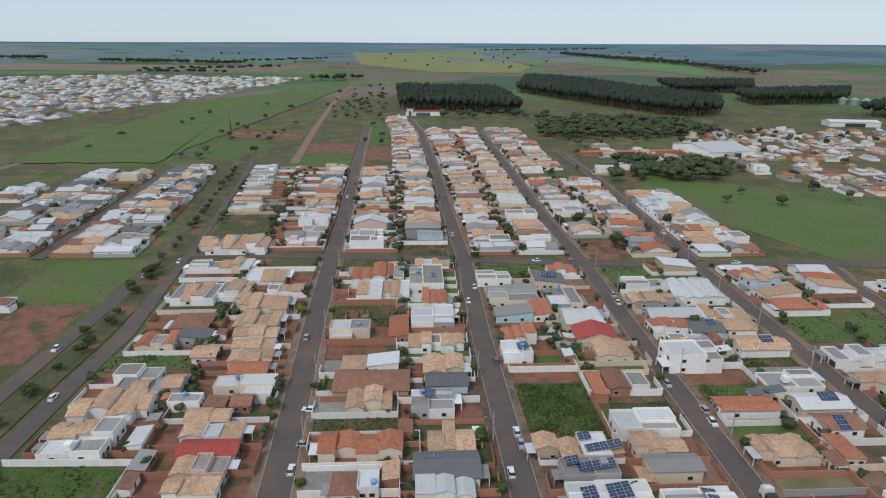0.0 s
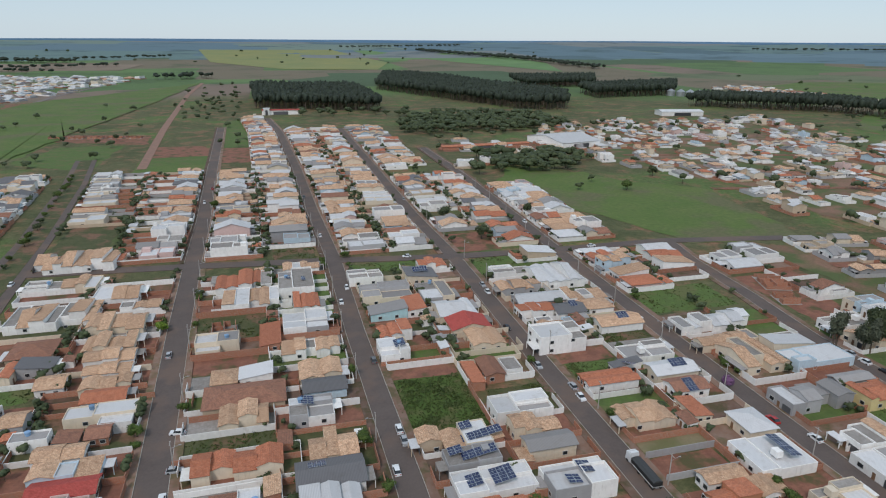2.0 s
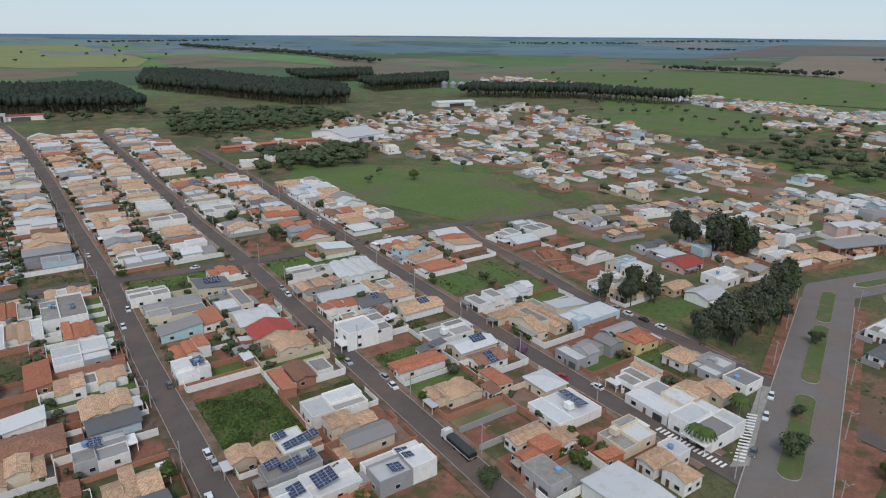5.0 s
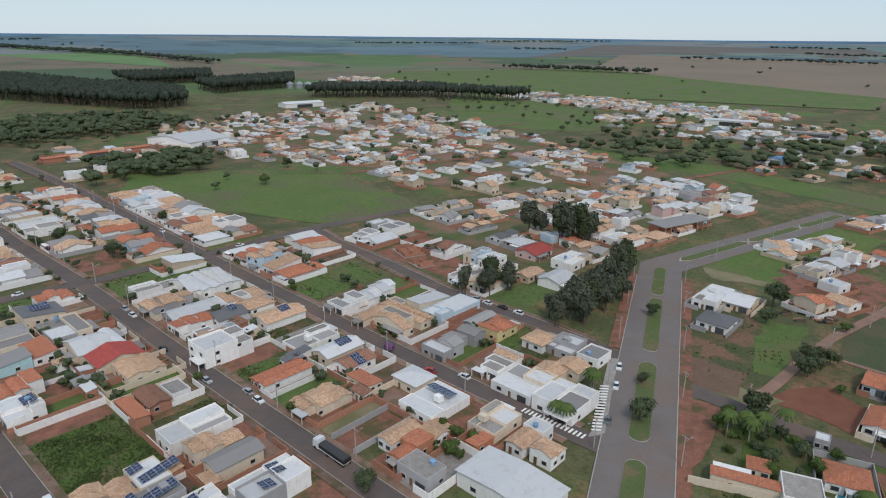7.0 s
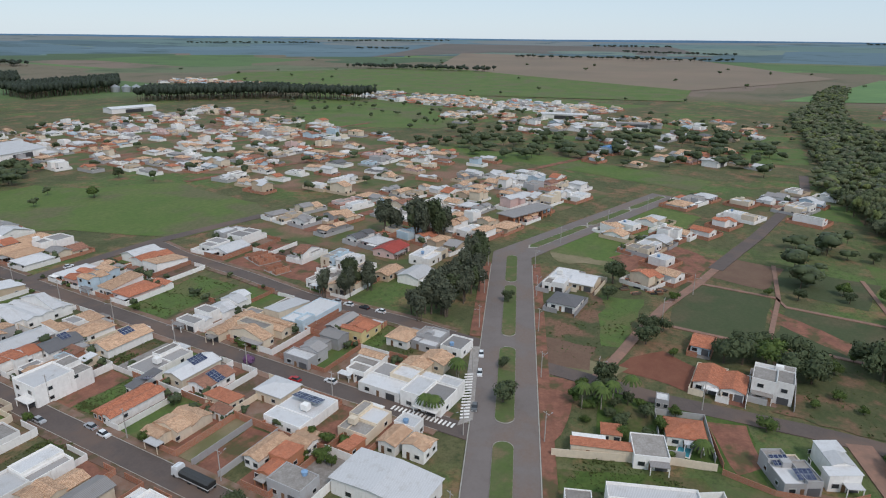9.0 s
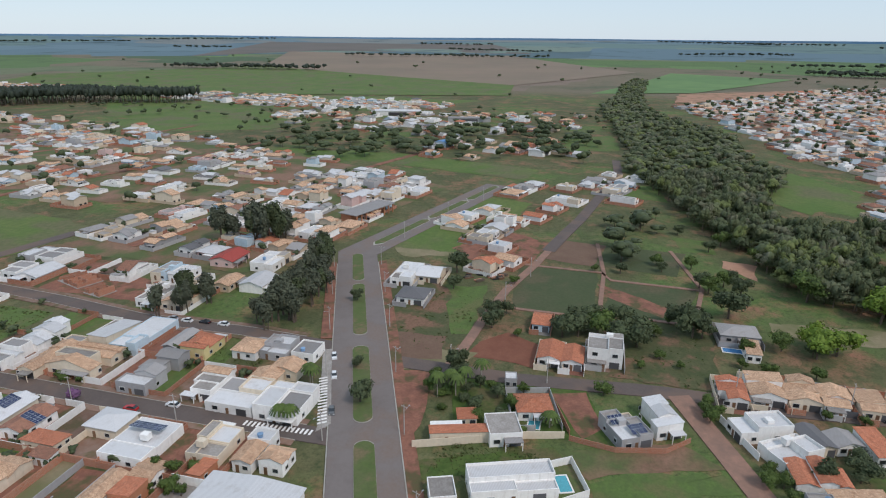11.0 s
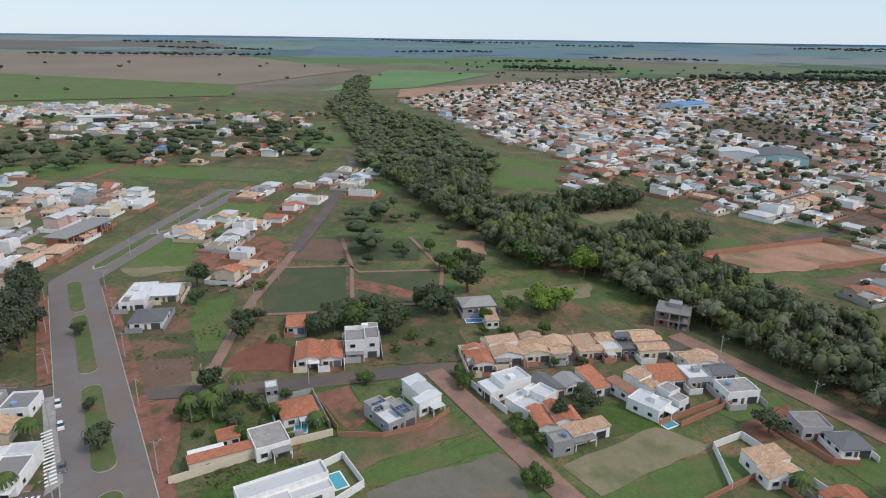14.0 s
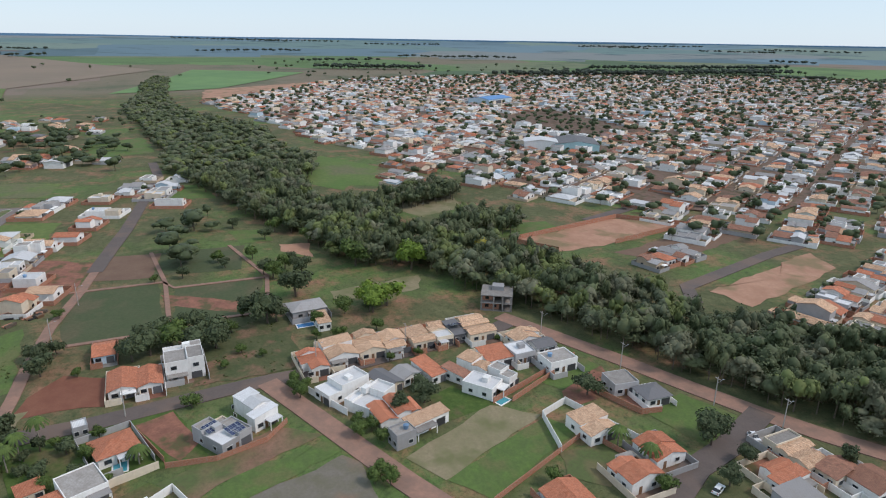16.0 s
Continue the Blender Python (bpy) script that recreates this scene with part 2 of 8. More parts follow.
M = {
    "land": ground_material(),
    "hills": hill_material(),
    "grass": mottled("grass", (0.075, 0.092, 0.036), (0.12, 0.115, 0.055), 0.16, fine=(0.036, 0.048, 0.02), fine_scale=0.9, third=(0.26, 0.135, 0.092), third_scale=0.07),
    "meadow": mottled("meadow", (0.1, 0.165, 0.036), (0.15, 0.185, 0.055), 0.025, fine=(0.052, 0.085, 0.026), fine_scale=0.35, third=(0.16, 0.145, 0.075), third_scale=0.02),
    "lush": mottled("lush_grass", (0.118, 0.185, 0.045), (0.1, 0.14, 0.045), 0.25, fine=(0.055, 0.085, 0.026), fine_scale=1.1, third=(0.15, 0.15, 0.06), third_scale=0.09),
    "scrub": mottled("scrub", (0.06, 0.105, 0.022), (0.1, 0.145, 0.034), 0.3, fine=(0.03, 0.055, 0.012), fine_scale=0.8, third=(0.15, 0.12, 0.06), third_scale=0.09),
    "paddock": mottled("paddock", (0.07, 0.092, 0.04), (0.092, 0.1, 0.05), 0.06, fine=(0.045, 0.06, 0.027), fine_scale=0.7, third=(0.125, 0.105, 0.06), third_scale=0.04),
    "gravel": mottled("grey_gravel", (0.2, 0.175, 0.145), (0.15, 0.14, 0.09), 0.2, fine=(0.13, 0.11, 0.09), fine_scale=1.4, third=(0.24, 0.16, 0.11), third_scale=0.06),
    "suburb": mottled("trampled_earth_and_grass", (0.1, 0.135, 0.045), (0.24, 0.13, 0.088), 0.045, 0.46, 0.62, fine=(0.075, 0.07, 0.038), fine_scale=0.8, third=(0.3, 0.165, 0.115), third_scale=0.028),
    "dry": mottled("dry_grass", (0.285, 0.235, 0.145), (0.2, 0.185, 0.095), 0.12, fine=(0.17, 0.14, 0.085), fine_scale=1.0, third=(0.15, 0.155, 0.065), third_scale=0.08),
    "soil": mottled("red_earth", (0.34, 0.15, 0.1), (0.22, 0.1, 0.07), 0.25, fine=(0.14, 0.064, 0.044), fine_scale=1.4, third=(0.085, 0.095, 0.038), third_scale=0.12),
    "dark_soil": mottled("dark_red_earth", (0.2, 0.075, 0.048), (0.25, 0.105, 0.065), 0.2, fine=(0.13, 0.055, 0.035)),
    "brown_plot": mottled("brown_plough_land", (0.165, 0.098, 0.068), (0.2, 0.125, 0.085), 0.15, fine=(0.12, 0.078, 0.055), fine_scale=1.1),
    "dirt_road": mottled("dirt_road", (0.36, 0.2, 0.145), (0.24, 0.15, 0.115), 0.2, fine=(0.2, 0.13, 0.1), fine_scale=0.7),
    "pale_dirt": mottled("pale_dirt", (0.46, 0.26, 0.175), (0.36, 0.19, 0.125), 0.1, fine=(0.3, 0.17, 0.11), fine_scale=0.5, third=(0.19, 0.15, 0.075), third_scale=0.045),
    "asphalt": mottled("asphalt", (0.122, 0.097, 0.087), (0.1, 0.08, 0.073), 0.12, fine=(0.15, 0.117, 0.103), fine_scale=1.3, rough=0.85, third=(0.16, 0.11, 0.087), third_scale=0.05),
    "avenue": mottled("worn_grey_asphalt", (0.19, 0.162, 0.15), (0.155, 0.13, 0.12), 0.1, fine=(0.21, 0.18, 0.166), fine_scale=1.3, rough=0.85, third=(0.19, 0.14, 0.115), third_scale=0.05),
    "lawn": mottled("island_lawn", (0.1, 0.14, 0.042), (0.13, 0.145, 0.06), 0.3, fine=(0.06, 0.085, 0.03), fine_scale=1.2, third=(0.2, 0.15, 0.085), third_scale=0.14),
    "concrete": mottled("concrete", (0.36, 0.335, 0.315), (0.27, 0.245, 0.225), 0.5, fine=(0.19, 0.165, 0.14), fine_scale=2.0, vary=0.2),
    "paving": mottled("paving", (0.215, 0.16, 0.13), (0.165, 0.1, 0.072), 0.3, fine=(0.2, 0.105, 0.07), fine_scale=1.6, vary=0.35, third=(0.08, 0.084, 0.04), third_scale=0.16),
    "kerb": mottled("kerbstone", (0.42, 0.4, 0.36), (0.33, 0.3, 0.26), 0.5),
    "yellow_crop": mottled("yellow_crop", (0.27, 0.25, 0.09), (0.21, 0.23, 0.09), 0.006, fine=(0.17, 0.2, 0.08), fine_scale=0.02),
    "green_crop": mottled("green_crop", (0.15, 0.25, 0.09), (0.12, 0.21, 0.08), 0.005, fine=(0.1, 0.17, 0.07), fine_scale=0.02),
    "brown_crop": mottled("ploughed_field", (0.25, 0.18, 0.135), (0.2, 0.15, 0.115), 0.004, fine=(0.2, 0.17, 0.11), fine_scale=0.02),
    "purple_crop": mottled("fallow_field", (0.16, 0.125, 0.115), (0.125, 0.11, 0.1), 0.004, fine=(0.12, 0.12, 0.09), fine_scale=0.02),
    # distance haze over the ridge is painted in as plain blue
    "ridge": mottled("hazed_far_ridge", (0.16, 0.28, 0.42), (0.13, 0.24, 0.37), 0.003, rough=1.0, grain=0.0),
    "white": painted("white_paint", (0.87, 0.845, 0.81), 0.14),
    "cream": painted("cream_paint", (0.74, 0.63, 0.49)),
    "sand": painted("sand_paint", (0.56, 0.44, 0.32)),
    "grey": painted("grey_paint", (0.42, 0.41, 0.41), 0.25),
    "dark": painted("dark_grey_paint", (0.13, 0.13, 0.14)),
    "blue": painted("pale_blue_paint", (0.52, 0.63, 0.7)),
    "aqua": painted("aqua_paint", (0.45, 0.66, 0.68)),
    "pink": painted("pink_paint", (0.66, 0.47, 0.43)),
    "rust": painted("terracotta_paint", (0.5, 0.22, 0.12)),
    "yellow": painted("yellow_paint", (0.68, 0.55, 0.28)),
    "brick": bricked("raw_brick", (0.42, 0.17, 0.1), (0.36, 0.14, 0.08), (0.4, 0.3, 0.24)),
    "tan": tiled("tan_clay_tiles", (0.58, 0.35, 0.215), (0.7, 0.48, 0.325), (0.25, 0.135, 0.08)),
    "orange": tiled("orange_clay_tiles", (0.5, 0.165, 0.085), (0.56, 0.23, 0.135), (0.24, 0.085, 0.05)),
    "red": tiled("red_tiles", (0.42, 0.07, 0.06), (0.46, 0.1, 0.08), (0.25, 0.05, 0.04)),
    "brown": tiled("weathered_clay_tiles", (0.3, 0.135, 0.09), (0.4, 0.2, 0.13), (0.15, 0.08, 0.06)),
    "sheet": sheeted("white_roof_sheets", (0.68, 0.67, 0.67), 0.2),
    "fibre": sheeted("grey_fibre_cement_sheets", (0.36, 0.34, 0.33), 0.25, 0.8, (0.2, 0.16, 0.13)),
    "slate": sheeted("dark_roof_sheets", (0.17, 0.165, 0.17), 0.2, 0.7, (0.1, 0.09, 0.08)),
    "blue_sheet": sheeted("blue_roof_sheets", (0.12, 0.3, 0.6)),
    "glass": plain("window_glass", (0.03, 0.035, 0.04), 0.12, 0.0, 0.3, 0.6),
    "frame": plain("window_frame", (0.55, 0.54, 0.52), 0.5),
    "door": plain("wooden_door", (0.2, 0.11, 0.06), 0.6, 0, 0.3),
    "gate": plain("dark_gate", (0.09, 0.09, 0.095), 0.5, 0, 0.5),
    "panel": plain("solar_cells", (0.02, 0.03, 0.09), 0.18, 0.0, 0.15, 0.6),
    "alu": plain("aluminium", (0.6, 0.6, 0.6), 0.4, 0.8),
    "tank": plain("water_tank_plastic", (0.2, 0.33, 0.5), 0.5, 0, 0.3),
    "pool": plain("pool_water", (0.09, 0.42, 0.5), 0.06, 0.0, 0.1, 0.6, 0.75),
    "pool_blue": plain("pool_water_blue", (0.08, 0.27, 0.55), 0.06, 0.0, 0.1, 0.6, 0.75),
    "tyre": plain("tyre", (0.025, 0.025, 0.025), 0.9),
    "lamp": plain("headlight", (0.7, 0.7, 0.68), 0.2),
    "tail": plain("tail_light", (0.4, 0.02, 0.02), 0.3),
    "pole": plain("concrete_pole", (0.42, 0.39, 0.36), 0.9),
    "metal": plain("galvanised_metal", (0.45, 0.46, 0.47), 0.45, 0.6),
    "wire": plain("cable", (0.05, 0.05, 0.05), 0.6),
    "bark": mottled("bark", (0.15, 0.115, 0.085), (0.09, 0.07, 0.055), 1.5),
    "pale_bark": mottled("pale_bark", (0.33, 0.29, 0.24), (0.2, 0.17, 0.14), 1.5),
    "leaf": leafy("leaves", (0.05, 0.085, 0.018), (0.125, 0.18, 0.042)),
    "leaf_dark": leafy("dark_leaves", (0.06, 0.082, 0.038), (0.105, 0.132, 0.06)),
    "leaf_grey": leafy("grey_green_leaves", (0.075, 0.088, 0.057), (0.125, 0.14, 0.09)),
    "leaf_grass": leafy("grass_tufts", (0.085, 0.125, 0.035), (0.15, 0.17, 0.06)),
    "leaf_weed": leafy("weed_leaves", (0.06, 0.1, 0.028), (0.11, 0.155, 0.045)),
    "leaf_lime": leafy("lime_leaves", (0.13, 0.21, 0.025), (0.21, 0.3, 0.045)),
    "leaf_forest": leafy("forest_leaves", (0.11, 0.128, 0.062), (0.15, 0.17, 0.083), None, ((0.082, 0.108, 0.048), (0.14, 0.162, 0.07), (0.19, 0.185, 0.12), (0.105, 0.128, 0.06), (0.175, 0.215, 0.058), (0.12, 0.135, 0.08), (0.09, 0.12, 0.053))),
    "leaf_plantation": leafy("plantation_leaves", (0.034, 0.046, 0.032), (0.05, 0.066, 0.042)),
    "leaf_yellow": leafy("yellow_blossom", (0.35, 0.3, 0.05), (0.5, 0.42, 0.08)),
    "leaf_purple": leafy("purple_blossom", (0.16, 0.07, 0.16), (0.25, 0.13, 0.25)),
}
for nm, col in (("white", (0.75, 0.76, 0.77)), ("silver", (0.4, 0.41, 0.43)), ("black", (0.02, 0.02, 0.024)), ("red", (0.4, 0.03, 0.03)), ("grey", (0.13, 0.135, 0.14)), ("blue", (0.04, 0.08, 0.25))):
    M["car_" + nm] = plain("car_paint_" + nm, col, 0.22, 0.0, 0.05, 0.6, 0.97)


# ---- building blocks ----
class Shape:
    """Collects faces; link() makes one mesh object of them, with roof and wall coordinates in metres as its UV."""

    def __init__(self):
        self.v, self.f, self.k = [], [], []

    def poly(self, pts, k=0):
        n = len(self.v)
        self.v.extend(tuple(p) for p in pts)
        self.f.append(tuple(range(n, n + len(pts))))
        self.k.append(k)

    def solid(self, low, high, k=0):
        """A closed body between two rings of as many corners (counter-clockwise from above)."""
        n, m = len(self.v), len(low)
        self.v.extend(tuple(p) for p in (*low, *high))
        self.f.append(tuple(range(n + m - 1, n - 1, -1)))
        self.f.append(tuple(range(n + m, n + 2 * m)))
        self.f.extend((n + i, n + (i + 1) % m, n + m + (i + 1) % m, n + m + i) for i in range(m))
        self.k.extend([k] * (m + 2))

    def box(self, x0, x1, y0, y1, z0, z1, k=0):
        ring = ((x0, y0), (x1, y0), (x1, y1), (x0, y1))
        self.solid([(x, y, z0) for x, y in ring], [(x, y, z1) for x, y in ring], k)

    def tube(self, a, b, ra, rb, n=8, k=0):
        a, b = Vector(a), Vector(b)
        q = (b - a).to_track_quat("Z", "Y")
        rings = []
        for c, r in ((a, ra), (b, rb)):
            rings.append([c + q @ Vector((r * math.cos(6.2832 * i / n), r * math.sin(6.2832 * i / n), 0)) for i in range(n)])
        self.solid(rings[0], rings[1], k)

    def mesh(self, name, *mats):
        me = bpy.data.meshes.new(name)
        me.from_pydata(self.v, [], self.f)
        for m in mats:
            me.materials.append(m)
        if len(mats) > 1:
            me.polygons.foreach_set("material_index", self.k)
        uv = me.uv_layers.new(name="UVMap").data
        flat = []
        for p in me.polygons:
            n = p.normal
            e = Vector((-n.y, n.x, 0))
            e = e.normalized() if e.length > 0.05 else Vector((1, 0, 0))
            s = n.cross(e)
            for vi in p.vertices:
                co = me.vertices[vi].co
                flat.extend((co.dot(e), co.dot(s)))
        uv.foreach_set("uv", flat)
        return me


def part(name, shape, material, parent, label="", at=None):
    mats = material if isinstance(material, (list, tuple)) else (material,)
    ob = new(name, shape.mesh(name, *mats) if isinstance(shape, Shape) else shape)
    ob.parent = parent
    if at is not None:
        ob.matrix_basis = at
    if label:
        tagged(ob, label)
    return ob


def thing(name, x, y, rot=0.0, z=0.0, label="", category="", group=""):
    ob = new(name)
    ob.empty_display_size = 0.5
    ob.matrix_basis = pose(x, y, z, 0, 0, rot)
    return tagged(ob, label, category, group)


def structure(name, shape, material, label="", kind="structure"):
    mats = material if isinstance(material, (list, tuple)) else (material,)
    return tagged(new(name, shape.mesh(name, *mats)), label, name.split("_")[0], "", kind)


def rise(x, y):
    """Height of the rolling land: level round the town, climbing to far ridges."""
    r = math.hypot(x, y)
    q = min(max((r - 1300) / 3600, 0), 1)
    return 82 * q**1.25


# ---- land ----
def build_ground():
    s = Shape()
    radii = [0, 60, 120, 200, 300, 450, 650, 900, 1150, 1300]
    radii += [1300 + 120 * i for i in range(1, 31)]
    n = 144
    for i, r in enumerate(radii):
        for j in range(n):
            a = 2 * math.pi * j / n
            x, y = r * math.cos(a), r * math.sin(a)
            z = rise(x, y)
            if r > 2200:
                z += (r - 2200) / 2700 * (9 * noise.noise((x * 0.0007, y * 0.0007, 3.1)) + 4 * noise.noise((x * 0.003, y * 0.003, 7.7)))
            s.v.append((x, y, z))
    for i in range(len(radii) - 1):
        for j in range(n):
            a, b = i * n + j, i * n + (j + 1) % n
            s.f.append((a, a + n, b + n, b) if i else (0, a + n, b + n))
            # outer faces take the hill material, which has haze blue in its colours
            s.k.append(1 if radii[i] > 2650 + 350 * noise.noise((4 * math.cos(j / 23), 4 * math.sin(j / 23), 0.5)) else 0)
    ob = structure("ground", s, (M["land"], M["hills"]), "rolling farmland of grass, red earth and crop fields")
    for p in ob.data.polygons:
        p.use_smooth = True


def strip(name, pts, width, z, material, label, thick=0.3, name_kind="structure"):
    """A road or path along a line of points."""
    s = Shape()
    edge = []
    z += 0.22
    for i, p in enumerate(pts):
        a, b = Vector(pts[max(i - 1, 0)][:2]), Vector(pts[min(i + 1, len(pts) - 1)][:2])
        d = (b - a).normalized()
        o = Vector((-d.y, d.x)) * width / 2
        edge.append((Vector(p[:2]) + o, Vector(p[:2]) - o))
    n = 0
    for l, r in edge:
        zz = z + rise(l.x, l.y)
        s.v.extend(((l.x, l.y, zz), (r.x, r.y, zz), (l.x, l.y, zz - thick), (r.x, r.y, zz - thick)))
    for i in range(len(edge) - 1):
        a, b = 4 * i, 4 * i + 4
        s.f.extend(((a, a + 1, b + 1, b), (a + 2, a, b, b + 2), (a + 1, a + 3, b + 3, b + 1)))
        s.k.extend((0, 0, 0))
    return structure(name, s, material, label)


def side_line(pts, off):
    """The line moved sideways, its corners mitred."""
    out = []
    for i, p in enumerate(pts):
        a, b = Vector(pts[max(i - 1, 0)]), Vector(pts[min(i + 1, len(pts) - 1)])
        d1, d2 = (Vector(p) - a), (b - Vector(p))
        d1 = d1.normalized() if d1.length > 1e-6 else d2.normalized()
        d2 = d2.normalized() if d2.length > 1e-6 else d1
        n1, n2 = Vector((-d1.y, d1.x)), Vector((-d2.y, d2.x))
        m = (n1 + n2).normalized()
        q = Vector(p) + m * off / max(m.dot(n1), 0.4)
        out.append((q.x, q.y))
    return out


LAYERS = [0]


def patch(name, pts, material, label, z=0.03, jag=0.0, seed=1):
    """A flat piece of land with a slightly uneven outline, each a little above the one before."""
    LAYERS[0] += 1
    z = 0.012 + LAYERS[0] * 0.0016
    rng = random.Random(seed)
    ring = []
    m = len(pts)
    for i in range(m):
        a, b = Vector(pts[i]), Vector(pts[(i + 1) % m])
        k = max(1, int((b - a).length / max(4.0, jag * 4))) if jag else max(1, int((b - a).length / 200))
        k = min(k, 14)
        for j in range(k):
            q = a.lerp(b, j / k)
            q += Vector((rng.uniform(-jag, jag), rng.uniform(-jag, jag))) if jag else Vector((0, 0))
            ring.append((q.x, q.y))
    s = Shape()
    far = max(math.hypot(*p) for p in ring)
    lift = z + (0.6 if far > 1300 else 0)
    # fan from the middle keeps large fields on the climbing land
    cx, cy = sum(p[0] for p in ring) / len(ring), sum(p[1] for p in ring) / len(ring)
    steps = 6 if far > 1300 else 1
    rows = [[(cx + (x - cx) * t / steps, cy + (y - cy) * t / steps) for x, y in ring] for t in range(1, steps + 1)]
    s.v.append((cx, cy, lift + rise(cx, cy)))
    for row in rows:
        s.v.extend((x, y, lift + rise(x, y)) for x, y in row)
    m = len(ring)
    for i in range(m):
        s.f.append((0, 1 + i, 1 + (i + 1) % m))
        s.k.append(0)
    for t in range(steps - 1):
        for i in range(m):
            a, b = 1 + t * m + i, 1 + t * m + (i + 1) % m
            s.f.append((a, a + m, b + m, b))
            s.k.append(0)
    ob = structure(name, s, material, label)
    if sum((ring[i][0] * ring[(i + 1) % m][1] - ring[(i + 1) % m][0] * ring[i][1]) for i in range(m)) < 0:
        ob.data.flip_normals()
    return ob


# ---- houses ----
WORDS = {"white": "white", "cream": "cream", "sand": "sand-coloured", "grey": "grey", "dark": "dark grey", "blue": "pale blue", "aqua": "aqua", "pink": "pink", "rust": "terracotta", "yellow": "yellow", "brick": "raw brick",
         "tan": "tan clay-tile", "orange": "orange clay-tile", "red": "red tile", "brown": "weathered clay-tile", "sheet": "white sheet", "fibre": "grey fibre-cement", "slate": "dark sheet", "blue_sheet": "blue sheet", "concrete": "concrete slab"}


def roof_gable(s, x0, x1, y0, y1, z, along, pitch=0.3, over=0.45, th=0.14):
    """Two slopes in one piece; the ridge runs along x or y. Returns the ridge's height."""
    if along == "y":
        a0, a1, b0, b1 = x0, x1, y0, y1
    else:
        a0, a1, b0, b1 = y0, y1, x0, x1
    c, half = (a0 + a1) / 2, (a1 - a0) / 2
    top, low = z + pitch * half, z - pitch * over
    line = [(a0 - over, low), (c, top), (a1 + over, low), (a1 + over, low + th), (c, top + th), (a0 - over, low + th)]
    n = len(s.v)
    for b in (b0 - over, b1 + over):
        s.v.extend((a, b, h) if along == "y" else (b, a, h) for a, h in line)
    flip = along == "x"
    for k in range(6):
        q = (n + k, n + (k + 1) % 6, n + 6 + (k + 1) % 6, n + 6 + k)
        s.f.append(q if flip else q[::-1])
    for e, turn in ((n, flip), (n + 6, not flip)):
        for q in ((e, e + 1, e + 4, e + 5), (e + 1, e + 2, e + 3, e + 4)):
            s.f.append(q[::-1] if turn else q)
    s.k.extend([0] * 10)
    return top


def roof_hip(s, x0, x1, y0, y1, z, pitch=0.3, over=0.5, th=0.14):
    x0, x1, y0, y1 = x0 - over, x1 + over, y0 - over, y1 + over
    w, d = x1 - x0, y1 - y0
    r = min(w, d) / 2
    top = z + pitch * r
    n = len(s.v)
    ring = ((x0, y0), (x1, y0), (x1, y1), (x0, y1))
    s.v.extend((x, y, z - th) for x, y in ring)
    s.v.extend((x, y, z) for x, y in ring)
    s.v.extend(((x0 + r, y0 + r, top), (x1 - r, y0 + r, top)) if w >= d else ((x0 + r, y0 + r, top), (x0 + r, y1 - r, top)))
    faces = [(3, 2, 1, 0)] + [(k, (k + 1) % 4, 4 + (k + 1) % 4, 4 + k) for k in range(4)]
    faces += [(4, 5, 9, 8), (6, 7, 8, 9), (5, 6, 9), (7, 4, 8)] if w >= d else [(5, 6, 9, 8), (7, 4, 8, 9), (4, 5, 8), (6, 7, 9)]
    s.f.extend(tuple(n + i for i in f) for f in faces)
    s.k.extend([0] * len(faces))
    return top


def wall_gable(s, x0, x1, y0, y1, z, along, pitch=0.3, base=0.0):
    """A body of walls with gable ends, in one piece."""
    if along == "y":
        a0, a1, b0, b1 = x0, x1, y0, y1
    else:
        a0, a1, b0, b1 = y0, y1, x0, x1
    line = [(a0, base), (a1, base), (a1, z), ((a0 + a1) / 2, z + pitch * (a1 - a0) / 2), (a0, z)]
    n = len(s.v)
    for b in (b0, b1):
        s.v.extend((a, b, h) if along == "y" else (b, a, h) for a, h in line)
    flip = along == "x"
    for k in range(5):
        q = (n + k, n + 5 + k, n + 5 + (k + 1) % 5, n + (k + 1) % 5)
        s.f.append(q if flip else q[::-1])
    a, b = tuple(range(n, n + 5)), tuple(range(n + 9, n + 4, -1))
    s.f.extend((a[::-1], b[::-1]) if flip else (a, b))
    s.k.extend([0] * 7)


def tub(s, x0, x1, y0, y1, z0, floor, z1, th=0.18):
    """Walls with a parapet and the floor inside it, in one piece."""
    n = len(s.v)
    for e, z in ((0, z0), (0, z1), (th, z1), (th, floor)):
        s.v.extend(((x0 + e, y0 + e, z), (x1 - e, y0 + e, z), (x1 - e, y1 - e, z), (x0 + e, y1 - e, z)))
    for r in range(3):
        for k in range(4):
            a, b = n + 4 * r + k, n + 4 * r + (k + 1) % 4
            s.f.append((a, b, b + 4, a + 4))
    s.f.extend(((n + 3, n + 2, n + 1, n), (n + 12, n + 13, n + 14, n + 15)))
    s.k.extend([0] * 14)


def parapet(s, x0, x1, y0, y1, z0, z1, th=0.18):
    """A closed ring of wall, in one piece."""
    n = len(s.v)
    for e, z in ((0, z0), (0, z1), (th, z1), (th, z0)):
        s.v.extend(((x0 + e, y0 + e, z), (x1 - e, y0 + e, z), (x1 - e, y1 - e, z), (x0 + e, y1 - e, z)))
    for r in range(4):
        for k in range(4):
            a, b, c, d = n + 4 * r + k, n + 4 * r + (k + 1) % 4, n + 4 * ((r + 1) % 4) + (k + 1) % 4, n + 4 * ((r + 1) % 4) + k
            s.f.append((a, b, c, d))
    s.k.extend([0] * 16)


